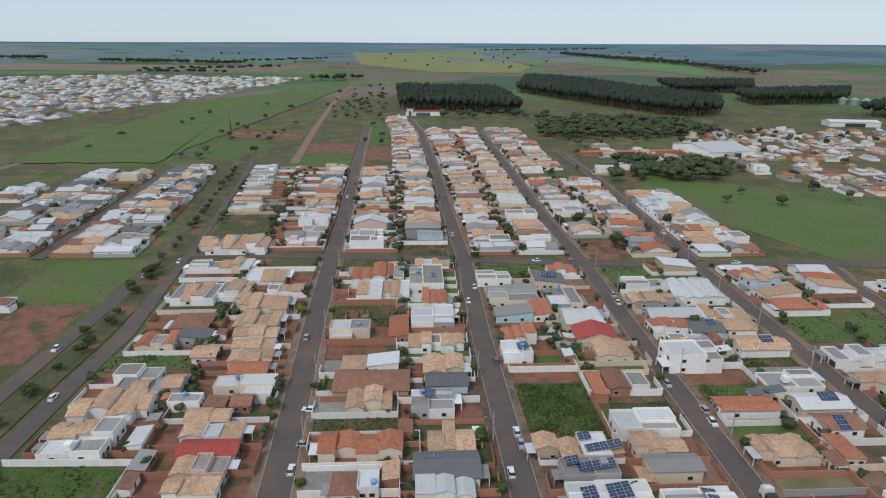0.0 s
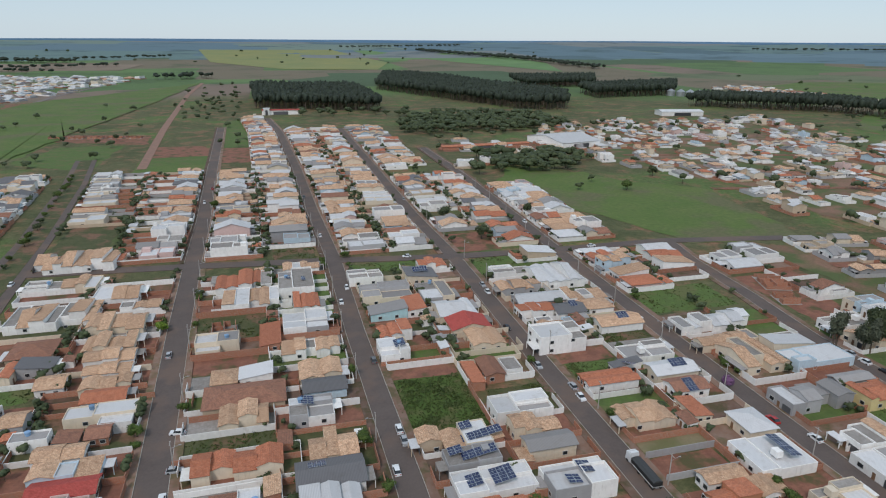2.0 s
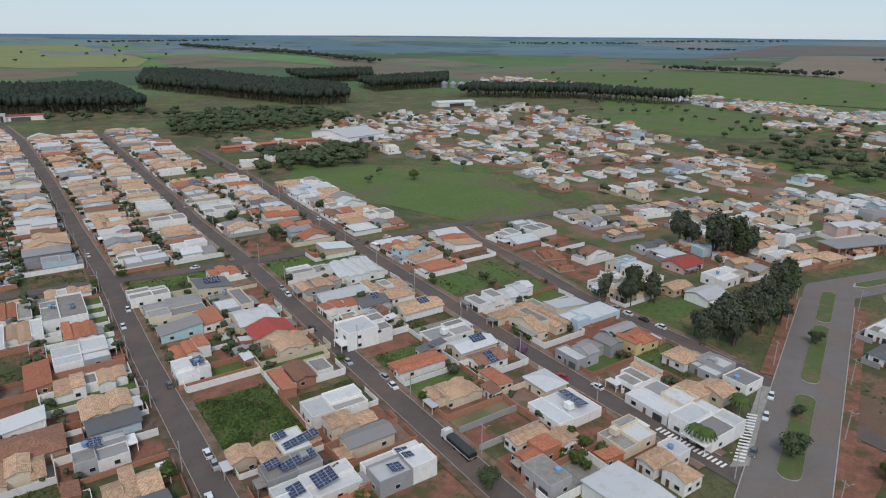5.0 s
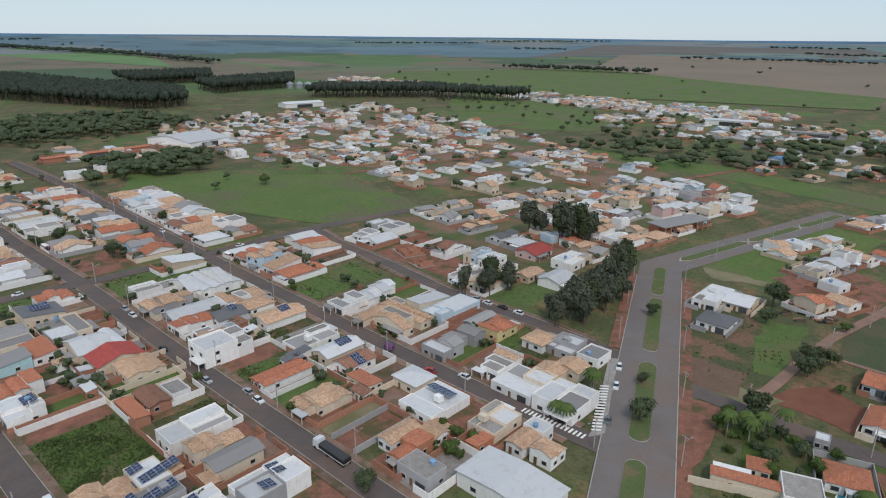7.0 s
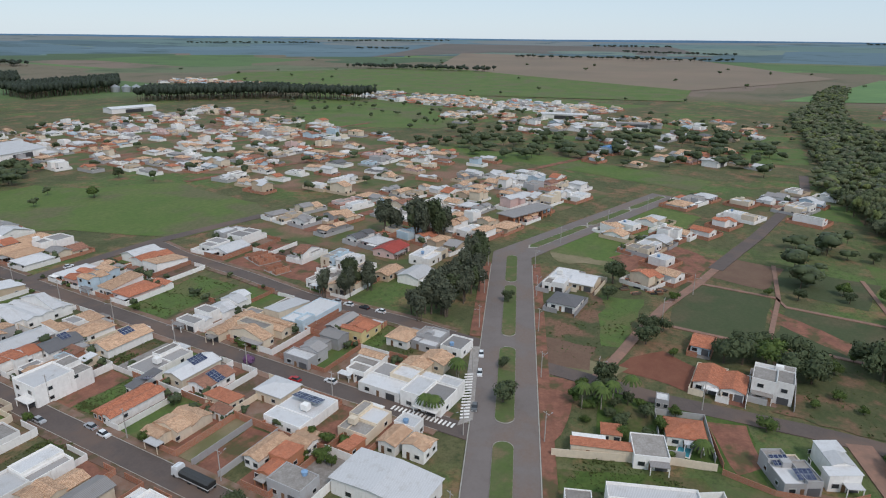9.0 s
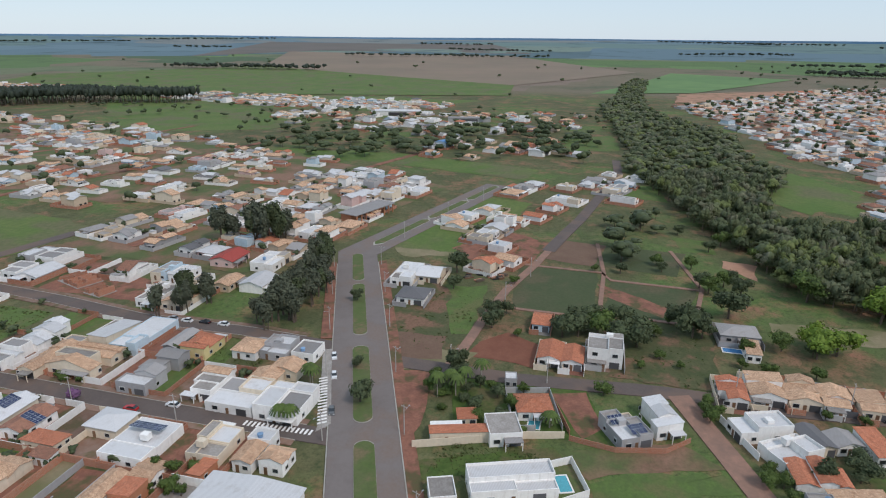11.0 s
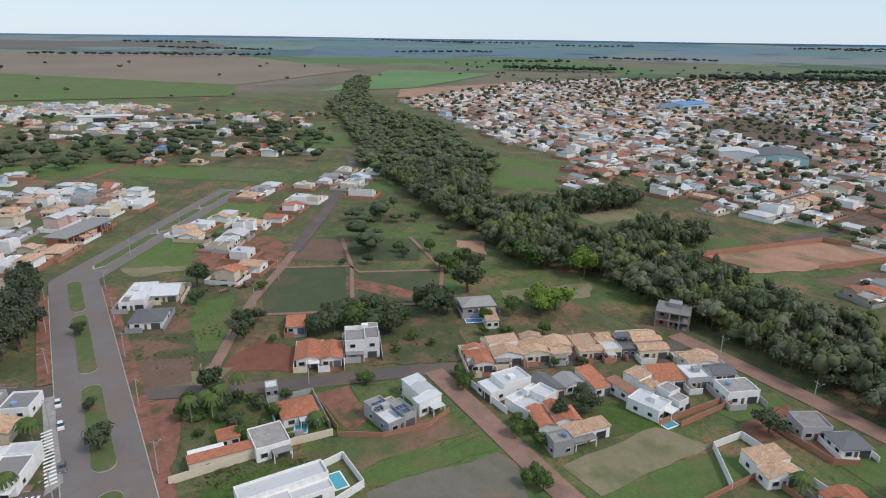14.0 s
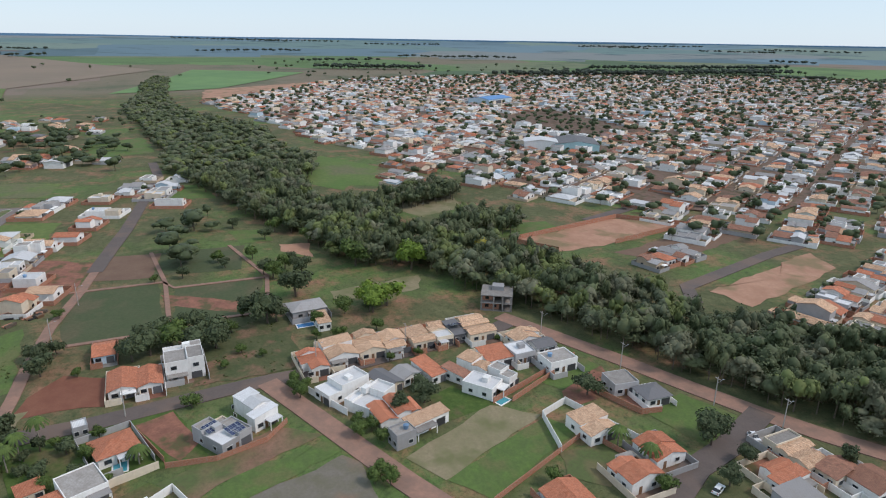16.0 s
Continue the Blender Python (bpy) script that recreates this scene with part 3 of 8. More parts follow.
def path_wall(s, pts, h, th=0.16, z=0.0):
    """A wall along a bent line, in one piece."""
    left, right = side_line(pts, th / 2), side_line(pts, -th / 2)
    n = len(s.v)
    for l, r in zip(left, right):
        s.v.extend(((*l, z), (*l, z + h), (*r, z + h), (*r, z)))
    for i in range(len(pts) - 1):
        a, b = n + 4 * i, n + 4 * i + 4
        s.f.extend((a + k, a + (k + 1) % 4, b + (k + 1) % 4, b + k) for k in range(4))
        s.k.extend([0] * 4)
    e = n + 4 * (len(pts) - 1)
    s.f.extend(((n + 3, n + 2, n + 1, n), (e, e + 1, e + 2, e + 3)))
    s.k.extend((0, 0))


def opening(parent, name, x, y, z, w, h, face, mat, frame_mat=None):
    """A window, door or gate set proud of a wall; face: -y, +y, -x or +x of the house."""
    s = Shape()
    s.box(-w / 2, w / 2, -0.07, 0.02, 0, h)
    turn = {"-y": 0, "+x": 90, "+y": 180, "-x": 270}[face]
    if frame_mat:
        f = Shape()
        for e, dep in ((0.1, 0.02), (0.1, -0.12), (0.0, -0.12), (0.0, 0.02)):
            f.v.extend(((-w / 2 - e, dep, -e), (w / 2 + e, dep, -e), (w / 2 + e, dep, h + e), (-w / 2 - e, dep, h + e)))
        for r in range(3):
            f.f.extend((4 * r + k, 4 * r + (k + 1) % 4, 4 * r + 4 + (k + 1) % 4, 4 * r + 4 + k) for k in range(4))
        f.k = [0] * len(f.f)
        ob = part(name, f, frame_mat, parent, at=pose(x, y, z, 0, 0, turn))
        part("pane", s, mat, ob)
    else:
        ob = part(name, s, mat, parent, at=pose(x, y, z, 0, 0, turn))
    return ob


PANEL = {}


def solar(parent, x, y, z, cols, rows, tilt, turn, w=1.05, d=1.75):
    """A field of solar panels, each one a piece, with pale aluminium edges."""
    if not PANEL:
        s = Shape()
        s.box(-w / 2, w / 2, -d / 2, d / 2, 0, 0.04, 1)
        s.box(-w / 2 + 0.05, -0.015, -d / 2 + 0.05, -0.02, 0.036, 0.046)
        s.box(0.015, w / 2 - 0.05, -d / 2 + 0.05, -0.02, 0.036, 0.046)
        s.box(-w / 2 + 0.05, -0.015, 0.02, d / 2 - 0.05, 0.036, 0.046)
        s.box(0.015, w / 2 - 0.05, 0.02, d / 2 - 0.05, 0.036, 0.046)
        PANEL["mesh"] = s.mesh("solar_panel", M["panel"], M["alu"])
    base = pose(x, y, z, 0, 0, turn) @ pose(0, 0, 0, tilt, 0, 0)
    for i in range(cols):
        for j in range(rows):
            part("solar_panel", PANEL["mesh"], None, parent, at=base @ pose((i - (cols - 1) / 2) * (w + 0.03), (j - (rows - 1) / 2) * (d + 0.03), 0))


TAKEN = []


def house(x, y, w, d, rot=0, h=3.1, roof="gable", wall="white", cover="tan", seed=0, near=True, sun_panels=None, lot=None, tank=None, wing=None, along="x", name="house", group="town houses", pitch=0.3, yard="paving"):
    """A small town house: w across its street front (its -y side), d deep."""
    rng = random.Random(seed * 7919 + int(x * 3) * 31 + int(y * 3))
    TAKEN.append((x, y, max(w, d) if rot % 90 else (w if rot % 180 == 0 else d), max(w, d) if rot % 90 else (d if rot % 180 == 0 else w)))
    if roof == "gable" and w * d > 95 and cover in ("tan", "orange", "brown") and not sun_panels:
        roof = "pair"
    words = f"{WORDS[wall]} house with a {WORDS[cover]} {'parapet roof' if roof == 'flat' else 'roof'}"
    if sun_panels:
        words += " carrying solar panels"
    elif h > 4.5:
        words = "two-storey " + words
    hs = thing(name, x, y, rot, 0, words, "house", group)
    x0, x1, y0, y1 = -w / 2, w / 2, -d / 2, d / 2
    wl, rf = Shape(), Shape()
    top = h
    if roof == "gable":
        wall_gable(wl, x0, x1, y0, y1, h, along, pitch)
        top = roof_gable(rf, x0, x1, y0, y1, h, along, pitch)
    elif roof == "hip":
        wl.box(x0, x1, y0, y1, 0, h)
        top = roof_hip(rf, x0, x1, y0, y1, h, pitch)
    elif roof == "shed":
        over = 0.3
        k = 0.12 * (y1 - y0)
        rf.solid([(x0 - over, y0 - over, h), (x1 + over, y0 - over, h), (x1 + over, y1 + over, h + k), (x0 - over, y1 + over, h + k)],
                 [(x0 - over, y0 - over, h + 0.12), (x1 + over, y0 - over, h + 0.12), (x1 + over, y1 + over, h + k + 0.12), (x0 - over, y1 + over, h + k + 0.12)])
        wl.solid([(x0, y0, 0), (x1, y0, 0), (x1, y1, 0), (x0, y1, 0)], [(x0, y0, h), (x1, y0, h), (x1, y1, h + k), (x0, y1, h + k)])
    elif roof == "flat" and w * d > 85:
        # several parapet boxes of unlike height
        xm = rng.uniform(-0.15, 0.2) * w if w > 8 else None
        ym = rng.uniform(-0.2, 0.2) * d
        for n, (ya, yb) in enumerate(((y0, ym), (ym + 0.004, y1))):
            for m, (xa, xb) in enumerate(((x0, xm), (xm + 0.004, x1)) if xm is not None and rng.random() < 0.75 else ((x0, x1),)):
                hh = h + rng.choice((-0.8, -0.4, 0.0, 0.3, 0.6))
                bw, br = Shape(), Shape()
                tub(bw, xa, xb, ya, yb, 0, hh, hh + rng.choice((0.35, 0.6, 0.9)))
                fall = rng.uniform(0.1, 0.35)
                br.solid([(xa + 0.19, ya + 0.19, hh + 0.01), (xb - 0.19, ya + 0.19, hh + 0.01), (xb - 0.19, yb - 0.19, hh + 0.01), (xa + 0.19, yb - 0.19, hh + 0.01)],
                         [(xa + 0.19, ya + 0.19, hh + 0.1), (xb - 0.19, ya + 0.19, hh + 0.1), (xb - 0.19, yb - 0.19, hh + fall), (xa + 0.19, yb - 0.19, hh + fall)])
                part("wall", bw, M[wall if rng.random() < 0.8 else rng.choice(("grey", "white", "cream"))], hs)
                part("roof", br, M[cover if rng.random() < 0.7 else rng.choice(("concrete", "sheet", "fibre"))], hs)
        top = h + 0.75
    elif roof == "flat":
        tub(wl, x0, x1, y0, y1, 0, h, h + 0.7)
        rf.solid([(x0 + 0.2, y0 + 0.2, h + 0.02), (x1 - 0.2, y0 + 0.2, h + 0.02), (x1 - 0.2, y1 - 0.2, h + 0.02), (x0 + 0.2, y1 - 0.2, h + 0.02)],
                 [(x0 + 0.2, y0 + 0.2, h + 0.15), (x1 - 0.2, y0 + 0.2, h + 0.15), (x1 - 0.2, y1 - 0.2, h + 0.45), (x0 + 0.2, y1 - 0.2, h + 0.45)])
        top = h + 0.45
    elif roof == "pair":
        # several volumes one behind the other: tiled gables, lean-tos and parapet boxes of unlike height
        cuts, yy = [], y0
        while yy < y1 - 2.5:
            step = min(rng.uniform(3.2, 5.6), y1 - yy)
            if y1 - yy - step < 2.5:
                step = y1 - yy
            cuts.append((yy, yy + step))
            yy += step
        sorts = [rng.choice(("gx", "gx", "gy", "gy", "shed", "flat")) for _ in cuts]
        if not any(q[0] == "g" for q in sorts):
            sorts[-1] = "gx"
        flat_mat = rng.choice(("sheet", "concrete", "fibre"))
        for n, ((ya, yb), sort) in enumerate(zip(cuts, sorts)):
            full = rng.random() < 0.55
            xa = x0 if full or rng.random() < 0.5 else x0 + w * rng.uniform(0.12, 0.3)
            xb = x1 if full or xa > x0 else x1 - w * rng.uniform(0.12, 0.3)
            hh = h + rng.choice((-0.35, 0.0, 0.3, 0.7, 1.1)) if n else h
            ya += 0.004 * n
            bw, br = Shape(), Shape()
            if sort == "flat":
                tub(bw, xa, xb, ya, yb, 0, hh, hh + 0.6)
                br.box(xa + 0.2, xb - 0.2, ya + 0.2, yb - 0.2, hh + 0.01, hh + 0.16)
            elif sort == "shed":
                k = 0.08 * (xb - xa)
                br.solid([(xa - 0.3, ya, hh), (xb + 0.3, ya, hh + k), (xb + 0.3, yb, hh + k), (xa - 0.3, yb, hh)], [(xa - 0.3, ya, hh + 0.13), (xb + 0.3, ya, hh + k + 0.13), (xb + 0.3, yb, hh + k + 0.13), (xa - 0.3, yb, hh + 0.13)])
                bw.solid([(xa, ya, 0), (xb, ya, 0), (xb, yb, 0), (xa, yb, 0)], [(xa, ya, hh), (xb, ya, hh + k), (xb, yb, hh + k), (xa, yb, hh)])
            else:
                wall_gable(bw, xa, xb, ya, yb, hh, sort[1], pitch)
                top = max(top, roof_gable(br, xa, xb, ya + 0.1, yb - 0.1, hh, sort[1], pitch, 0.32))
            part("wall", bw, M[wall], hs)
            part("roof", br, M[flat_mat if sort == "flat" else cover], hs)
    if wl.f:
        part("wall", wl, M[wall], hs)
        part("roof", rf, M[cover] if cover in M else M["concrete"], hs)
    if wing:
        # lower flat-roofed garage or wing: (side, width, depth, height, wall, cover)
        side, ww, wd, wh, wm, wc = wing
        a, b = (x0 - ww, x0 - 0.01) if side == "l" else (x1 + 0.01, x1 + ww)
        g = Shape()
        tub(g, a, b, y0 + 0.5, y0 + 0.5 + wd, 0, wh, wh + 0.45)
        part("wing", g, M[wm], hs)
        g = Shape()
        g.box(a + 0.2, b - 0.2, y0 + 0.7, y0 + 0.3 + wd, wh + 0.01, wh + 0.1)
        part("wing_roof", g, M[wc], hs)
        if near:
            opening(hs, "garage_gate", (a + b) / 2, y0 + 0.5, 0, min(ww - 0.8, 3.2), 2.3, "-y", M["gate"])
    if near and not wing and w > 5.5 and rng.random() < 0.5:
        # carport on two posts before the front
        ca, cb = (x0 + 0.3, x0 + w * 0.55) if rng.random() < 0.3 else (x0 + w * 0.42, x1 - 0.2)
        g = Shape()
        g.box(ca, cb, y0 - 2.4, y0 - 0.02, 2.55, 2.75)
        part("carport_roof", g, M[rng.choice(("concrete", "sheet", "fibre", "white"))], hs)
        for q in (ca + 0.2, cb - 0.2):
            g = Shape()
            g.box(q - 0.1, q + 0.1, y0 - 2.3, y0 - 2.1, 0, 2.55)
            part("post", g, M[wall], hs)
    # openings
    if near:
        floors = [0.0] if h < 4.5 else [0.0, 3.0]
        for f0 in floors:
            for fx in (-0.28, 0.28):
                if f0 == 0 and fx > 0 and w > 5:
                    opening(hs, "garage_gate", w * fx, y0, 0.02, min(3.0, w * 0.36), 2.3, "-y", M["gate"])
                else:
                    opening(hs, "window", w * fx, y0, f0 + 1.05, min(1.6, w * 0.3), 1.15, "-y", M["glass"], M["frame"])
            if w > 6 and f0 == 0:
                opening(hs, "door", -0.02 * w, y0, 0.02, 0.9, 2.1, "-y", M["door"])
            for face, fx in (("-x", x0), ("+x", x1)):
                for fy in (-0.25, 0.2):
                    if rng.random() < 0.6:
                        opening(hs, "window", fx, d * fy, f0 + 1.1, 1.2, 1.0, face, M["glass"], M["frame"])
            opening(hs, "window", -w * 0.2, y1, f0 + 1.1, 1.3, 1.0, "+y", M["glass"], M["frame"])
            opening(hs, "door", w * 0.22, y1, f0 + 0.02, 0.9, 2.1, "+y", M["door"])
    else:
        opening(hs, "window", -w * 0.25, y0, 1.0, min(1.8, w * 0.3), 1.2, "-y", M["glass"])
        opening(hs, "garage_gate", w * 0.22, y0, 0.02, min(2.8, w * 0.4), 2.3, "-y", M["gate"])
        opening(hs, "window", x0, 0, 1.0, 1.4, 1.1, "-x", M["glass"])
        opening(hs, "window", x1, 0, 1.0, 1.4, 1.1, "+x", M["glass"])
    if tank is None:
        tank = rng.random() < (0.5 if roof == "flat" else 0.0)
    if tank:
        t = Shape()
        tx, ty = w * rng.uniform(-0.3, 0.3), d * rng.uniform(0.05, 0.3)
        t.tube((tx, ty, top - 0.25), (tx, ty, top + 0.95), 0.62, 0.75, 12)
        t.tube((tx, ty, top + 0.95), (tx, ty, top + 1.15), 0.8, 0.3, 12)
        part("water_tank", t, M["tank"], hs, "blue plastic water tank")
    elif roof == "flat" and rng.random() < 0.5:
        t = Shape()
        tx, ty = w * rng.uniform(-0.25, 0.25), d * rng.uniform(-0.1, 0.3)
        t.box(tx - 1.1, tx + 1.1, ty - 0.9, ty + 0.9, h, h + 1.7)
        part("tank_housing", t, M[wall], hs)
    if sun_panels:
        for cols, rows, px_, py_, turn in sun_panels:
            if roof == "flat":
                solar(hs, px_, py_, top + 0.35, cols, rows, 10, turn)
            elif along == "x":
                sg = -1 if py_ < 0 else 1
                solar(hs, px_, py_, h + pitch * (d / 2 - abs(py_)) + 0.24, cols, rows, sg * -math.degrees(math.atan(pitch)), turn)
            else:
                sg = -1 if px_ < 0 else 1
                solar(hs, px_, py_, h + pitch * (w / 2 - abs(px_)) + 0.24, cols, rows, math.degrees(math.atan(pitch)), 90 if px_ > 0 else -90)
    if lot:
        lw, ld, lm, lh = lot
        s = Shape()
        a, b, c, e = -lw / 2, lw / 2, y0 - (ld - d) * 0.45, y0 - (ld - d) * 0.45 + ld
        path_wall(s, [(a + lw * 0.45, c), (a, c), (a, e), (b, e), (b, c)], lh)
        bw = tagged(new("boundary_wall", s.mesh("boundary_wall", M[lm])), f"{WORDS[lm]} boundary wall round a house lot", "wall", "boundary walls")
        bw.matrix_basis = pose(x, y, 0, 0, 0, rot)
        s = Shape()
        s.box(a + 0.2, b - 0.2, c + 0.2, e - 0.2, -0.2, 0.07)
        part("paving", s, M[yard], hs)
    return hs


ROOFS = ["tan"] * 9 + ["sheet"] * 5 + ["orange"] * 2 + ["fibre"] * 2 + ["brown"] + ["slate"]
WALLS = ["white"] * 8 + ["cream"] * 4 + ["grey"] + ["sand"] + ["blue", "pink"]


def random_house(x, y, w, d, rot, rng, near=False, lot=None, roofs=ROOFS, ahead=2.5, behind=3.0):
    if math.hypot(x, y) > NEAR_LIMIT:
        TAKEN.append((x, y, d, w))
        return far_house(x, y, w, d, rot, rng, roofs, True, 1.0, ahead, behind, 0.3)
    kind = rng.choice(["gable", "gable", "pair", "pair", "flat", "flat", "hip", "shed"])
    cover = rng.choice(roofs)
    if kind == "flat":
        cover = rng.choice(["sheet", "sheet", "concrete", "fibre"])
    elif cover in ("sheet",) and kind == "hip":
        cover = "tan"
    wing = None
    if rng.random() < 0.5 and w > 7:
        ww = w * rng.uniform(0.28, 0.4)
        side = rng.choice("lr")
        wing = (side, ww, d * rng.uniform(0.4, 0.7), 2.7, rng.choice(WALLS), rng.choice(["sheet", "concrete", "fibre"]))
        w -= ww
        off = ww / 2 if side == "l" else -ww / 2
        x += off * math.cos(radians(rot))
        y += off * math.sin(radians(rot))
    return house(x, y, w, d, rot, rng.choice([2.9, 3.1, 3.3, 3.6] + ([5.8] if rng.random() < 0.25 else [])), kind, rng.choice(WALLS), cover, rng.randrange(999), near, None, lot, None, wing, rng.choice("xy"), pitch=rng.uniform(0.25, 0.34))


YARD_TREES = []
FAR = {}
NEAR_LIMIT = 300
OWN_LIMIT = 345


def far_house(x, y, w, d, rot, rng, roofs=ROOFS, fence=True, grand=1.0, ahead=2.5, behind=3.0, side=1.2):
    """A house farther off: walls, roofs, openings, lean-tos and a walled lot. Past OWN_LIMIT it is joined with its neighbours."""
    z, c, s_ = rise(x, y), math.cos(radians(rot)), math.sin(radians(rot))
    own = math.hypot(x, y) < OWN_LIMIT
    bits = []

    def bit(name, key):
        b = Shape()
        bits.append((name, key, b))
        return b

    wall, cover = rng.choice(WALLS), rng.choice(roofs)
    kind = rng.choice(["gable", "pair", "pair", "pair", "flat", "flat", "hip"])
    if kind == "flat":
        cover = rng.choice(["sheet", "sheet", "concrete", "fibre"])
    W, R = bit("wall", wall), bit("roof", cover)
    h = rng.choice([2.9, 3.1, 3.4]) * grand
    if rng.random() < 0.1:
        h = 5.8
    x0, x1, y0, y1 = -w / 2, w / 2, -d / 2, d / 2
    along = rng.choice("xy")
    if kind == "gable":
        wall_gable(W, x0, x1, y0, y1, h, along)
        roof_gable(R, x0, x1, y0, y1, h, along)
    elif kind == "hip":
        W.box(x0, x1, y0, y1, 0, h)
        roof_hip(R, x0, x1, y0, y1, h)
    elif kind == "flat":
        ym = y0 + d * rng.uniform(0.35, 0.65)
        for ya, yb, hh in ((y0, ym, h + rng.choice((-0.6, 0, 0.5))), (ym + 0.01, y1, h + rng.choice((-0.3, 0.2, 0.9)))):
            xa, xb = (x0, x1) if rng.random() < 0.6 else (x0 + w * rng.uniform(0.1, 0.35), x1)
            tub(W, xa, xb, ya, yb, 0, hh, hh + 0.6, 0.25)
            R.box(xa + 0.26, xb - 0.26, ya + 0.26, yb - 0.26, hh + 0.01, hh + 0.2)
        if rng.random() < 0.4:
            q = rng.uniform(0.2, 0.4) * w
            W.box(x1 - q, x1 - 0.3, y1 - q, y1 - 0.3, h + 0.2, h + 2.0)
    else:
        ym = y0 + d * rng.uniform(0.35, 0.65)
        xq = w * rng.uniform(0.0, 0.3)
        first, second = rng.choice((("y", "x"), ("x", "y"), ("y", "y")))
        wall_gable(W, x0 + 0.01, x1 - 0.01, y0 + 0.01, ym, h, first)
        roof_gable(R, x0, x1, y0, ym - 0.3, h, first)
        wall_gable(W, x0 + xq, x1, ym + 0.01, y1, h + 0.8, second)
        roof_gable(bit("roof", cover if rng.random() < 0.7 else rng.choice(roofs)), x0 + xq, x1, ym, y1, h + 0.8, second)
    for fx in rng.sample((-0.3, -0.05, 0.3), rng.choice((1, 2, 2))):
        tall = rng.random() < 0.5
        bit("door" if tall else "window", "glass").box(w * fx - 0.8, w * fx + 0.8, y0 - 0.05, y0 + 0.05, 0 if tall else 1.0, 2.2)
    for edge in (x0, x1) if math.hypot(x, y) < 700 else ():
        fy = rng.uniform(-0.3, 0.3)
        bit("window", "glass").box(edge - 0.05, edge + 0.05, d * fy - 0.6, d * fy + 0.6, 1.1, 2.1)
    if rng.random() < 0.55 and ahead > 2:
        # carport before the front
        xa, xb = (x0, x0 + w * 0.5) if rng.random() < 0.5 else (x1 - w * 0.5, x1)
        bit("carport_roof", rng.choice(("concrete", "fibre", "white", "sheet"))).box(xa, xb, y0 - ahead + 0.3, y0 - 0.06, 2.5, 2.7)
        for q in (xa + 0.15, xb - 0.15):
            W.box(q - 0.1, q + 0.1, y0 - ahead + 0.4, y0 - ahead + 0.6, 0, 2.5)
    if behind > 5.5 and rng.random() < 0.65:
        # outbuilding at the end of the lot
        q, dd = w * rng.uniform(0.4, 1.0), rng.uniform(2.5, min(5, behind - 2.2))
        xa = rng.choice((x0, x1 - q))
        e = y1 + behind - 0.2
        bit("wall", rng.choice(("white", "brick", "grey", "cream"))).box(xa, xa + q, e - dd, e, 0, 2.4)
        bit("roof", rng.choice(("fibre", "tan", "orange", "brown", "sheet"))).solid([(xa - 0.2, e - dd - 0.3, 2.41), (xa + q + 0.2, e - dd - 0.3, 2.41), (xa + q + 0.2, e + 0.1, 2.75), (xa - 0.2, e + 0.1, 2.75)], [(xa - 0.2, e - dd - 0.3, 2.53), (xa + q + 0.2, e - dd - 0.3, 2.53), (xa + q + 0.2, e + 0.1, 2.87), (xa - 0.2, e + 0.1, 2.87)])
    if fence:
        parapet(bit("lot_wall", rng.choice(["white", "white", "brick", "brick", "grey", "sand"])), x0 - side, x1 + side, y0 - ahead, y1 + behind, 0, rng.uniform(1.6, 2.4), 0.15)
        bit("yard", rng.choice(["paving", "paving", "soil", "soil", "grass", "grass", "concrete"])).box(x0 - side + 0.1, x1 + side - 0.1, y0 - ahead + 0.1, y1 + behind - 0.1, -0.1, 0.08)
        for _ in range(rng.choice((0, 1, 1, 2)) if math.hypot(x, y) < 620 else 0):
            px_, py_, th = rng.uniform(x0, x1), y1 + rng.uniform(0.3, 0.9) * behind, rng.uniform(2, 5)
            YARD_TREES.append((x + c * px_ - s_ * py_, y + s_ * px_ + c * py_, th, th * rng.uniform(0.45, 0.65)))
    if own:
        hs = thing("house", x, y, rot, z, f"{WORDS[wall]} house with a {WORDS[cover]} roof on a walled lot", "house", "town houses")
        for name, key, b in bits:
            part(name, b, M[key], hs)
        return hs
    for name, key, b in bits:
        big = FAR.setdefault(key, Shape())
        n = len(big.v)
        big.v.extend((x + c * px_ - s_ * py_, y + s_ * px_ + c * py_, z + pz) for px_, py_, pz in b.v)
        big.f.extend(tuple(i + n for i in f) for f in b.f)
        big.k.extend(b.k)


def link_far():
    t = tagged(new("distant_houses"), "low white and tan-roofed houses spreading into the distance", "houses", "", "stuff")
    for key, s in FAR.items():
        o = part("wall" if key in WALLS or key == "brick" else "window" if key == "glass" else "yard" if key in ("paving", "soil", "grass", "concrete") else "roof", s, M[key], t)
        o["kind"] = "stuff"


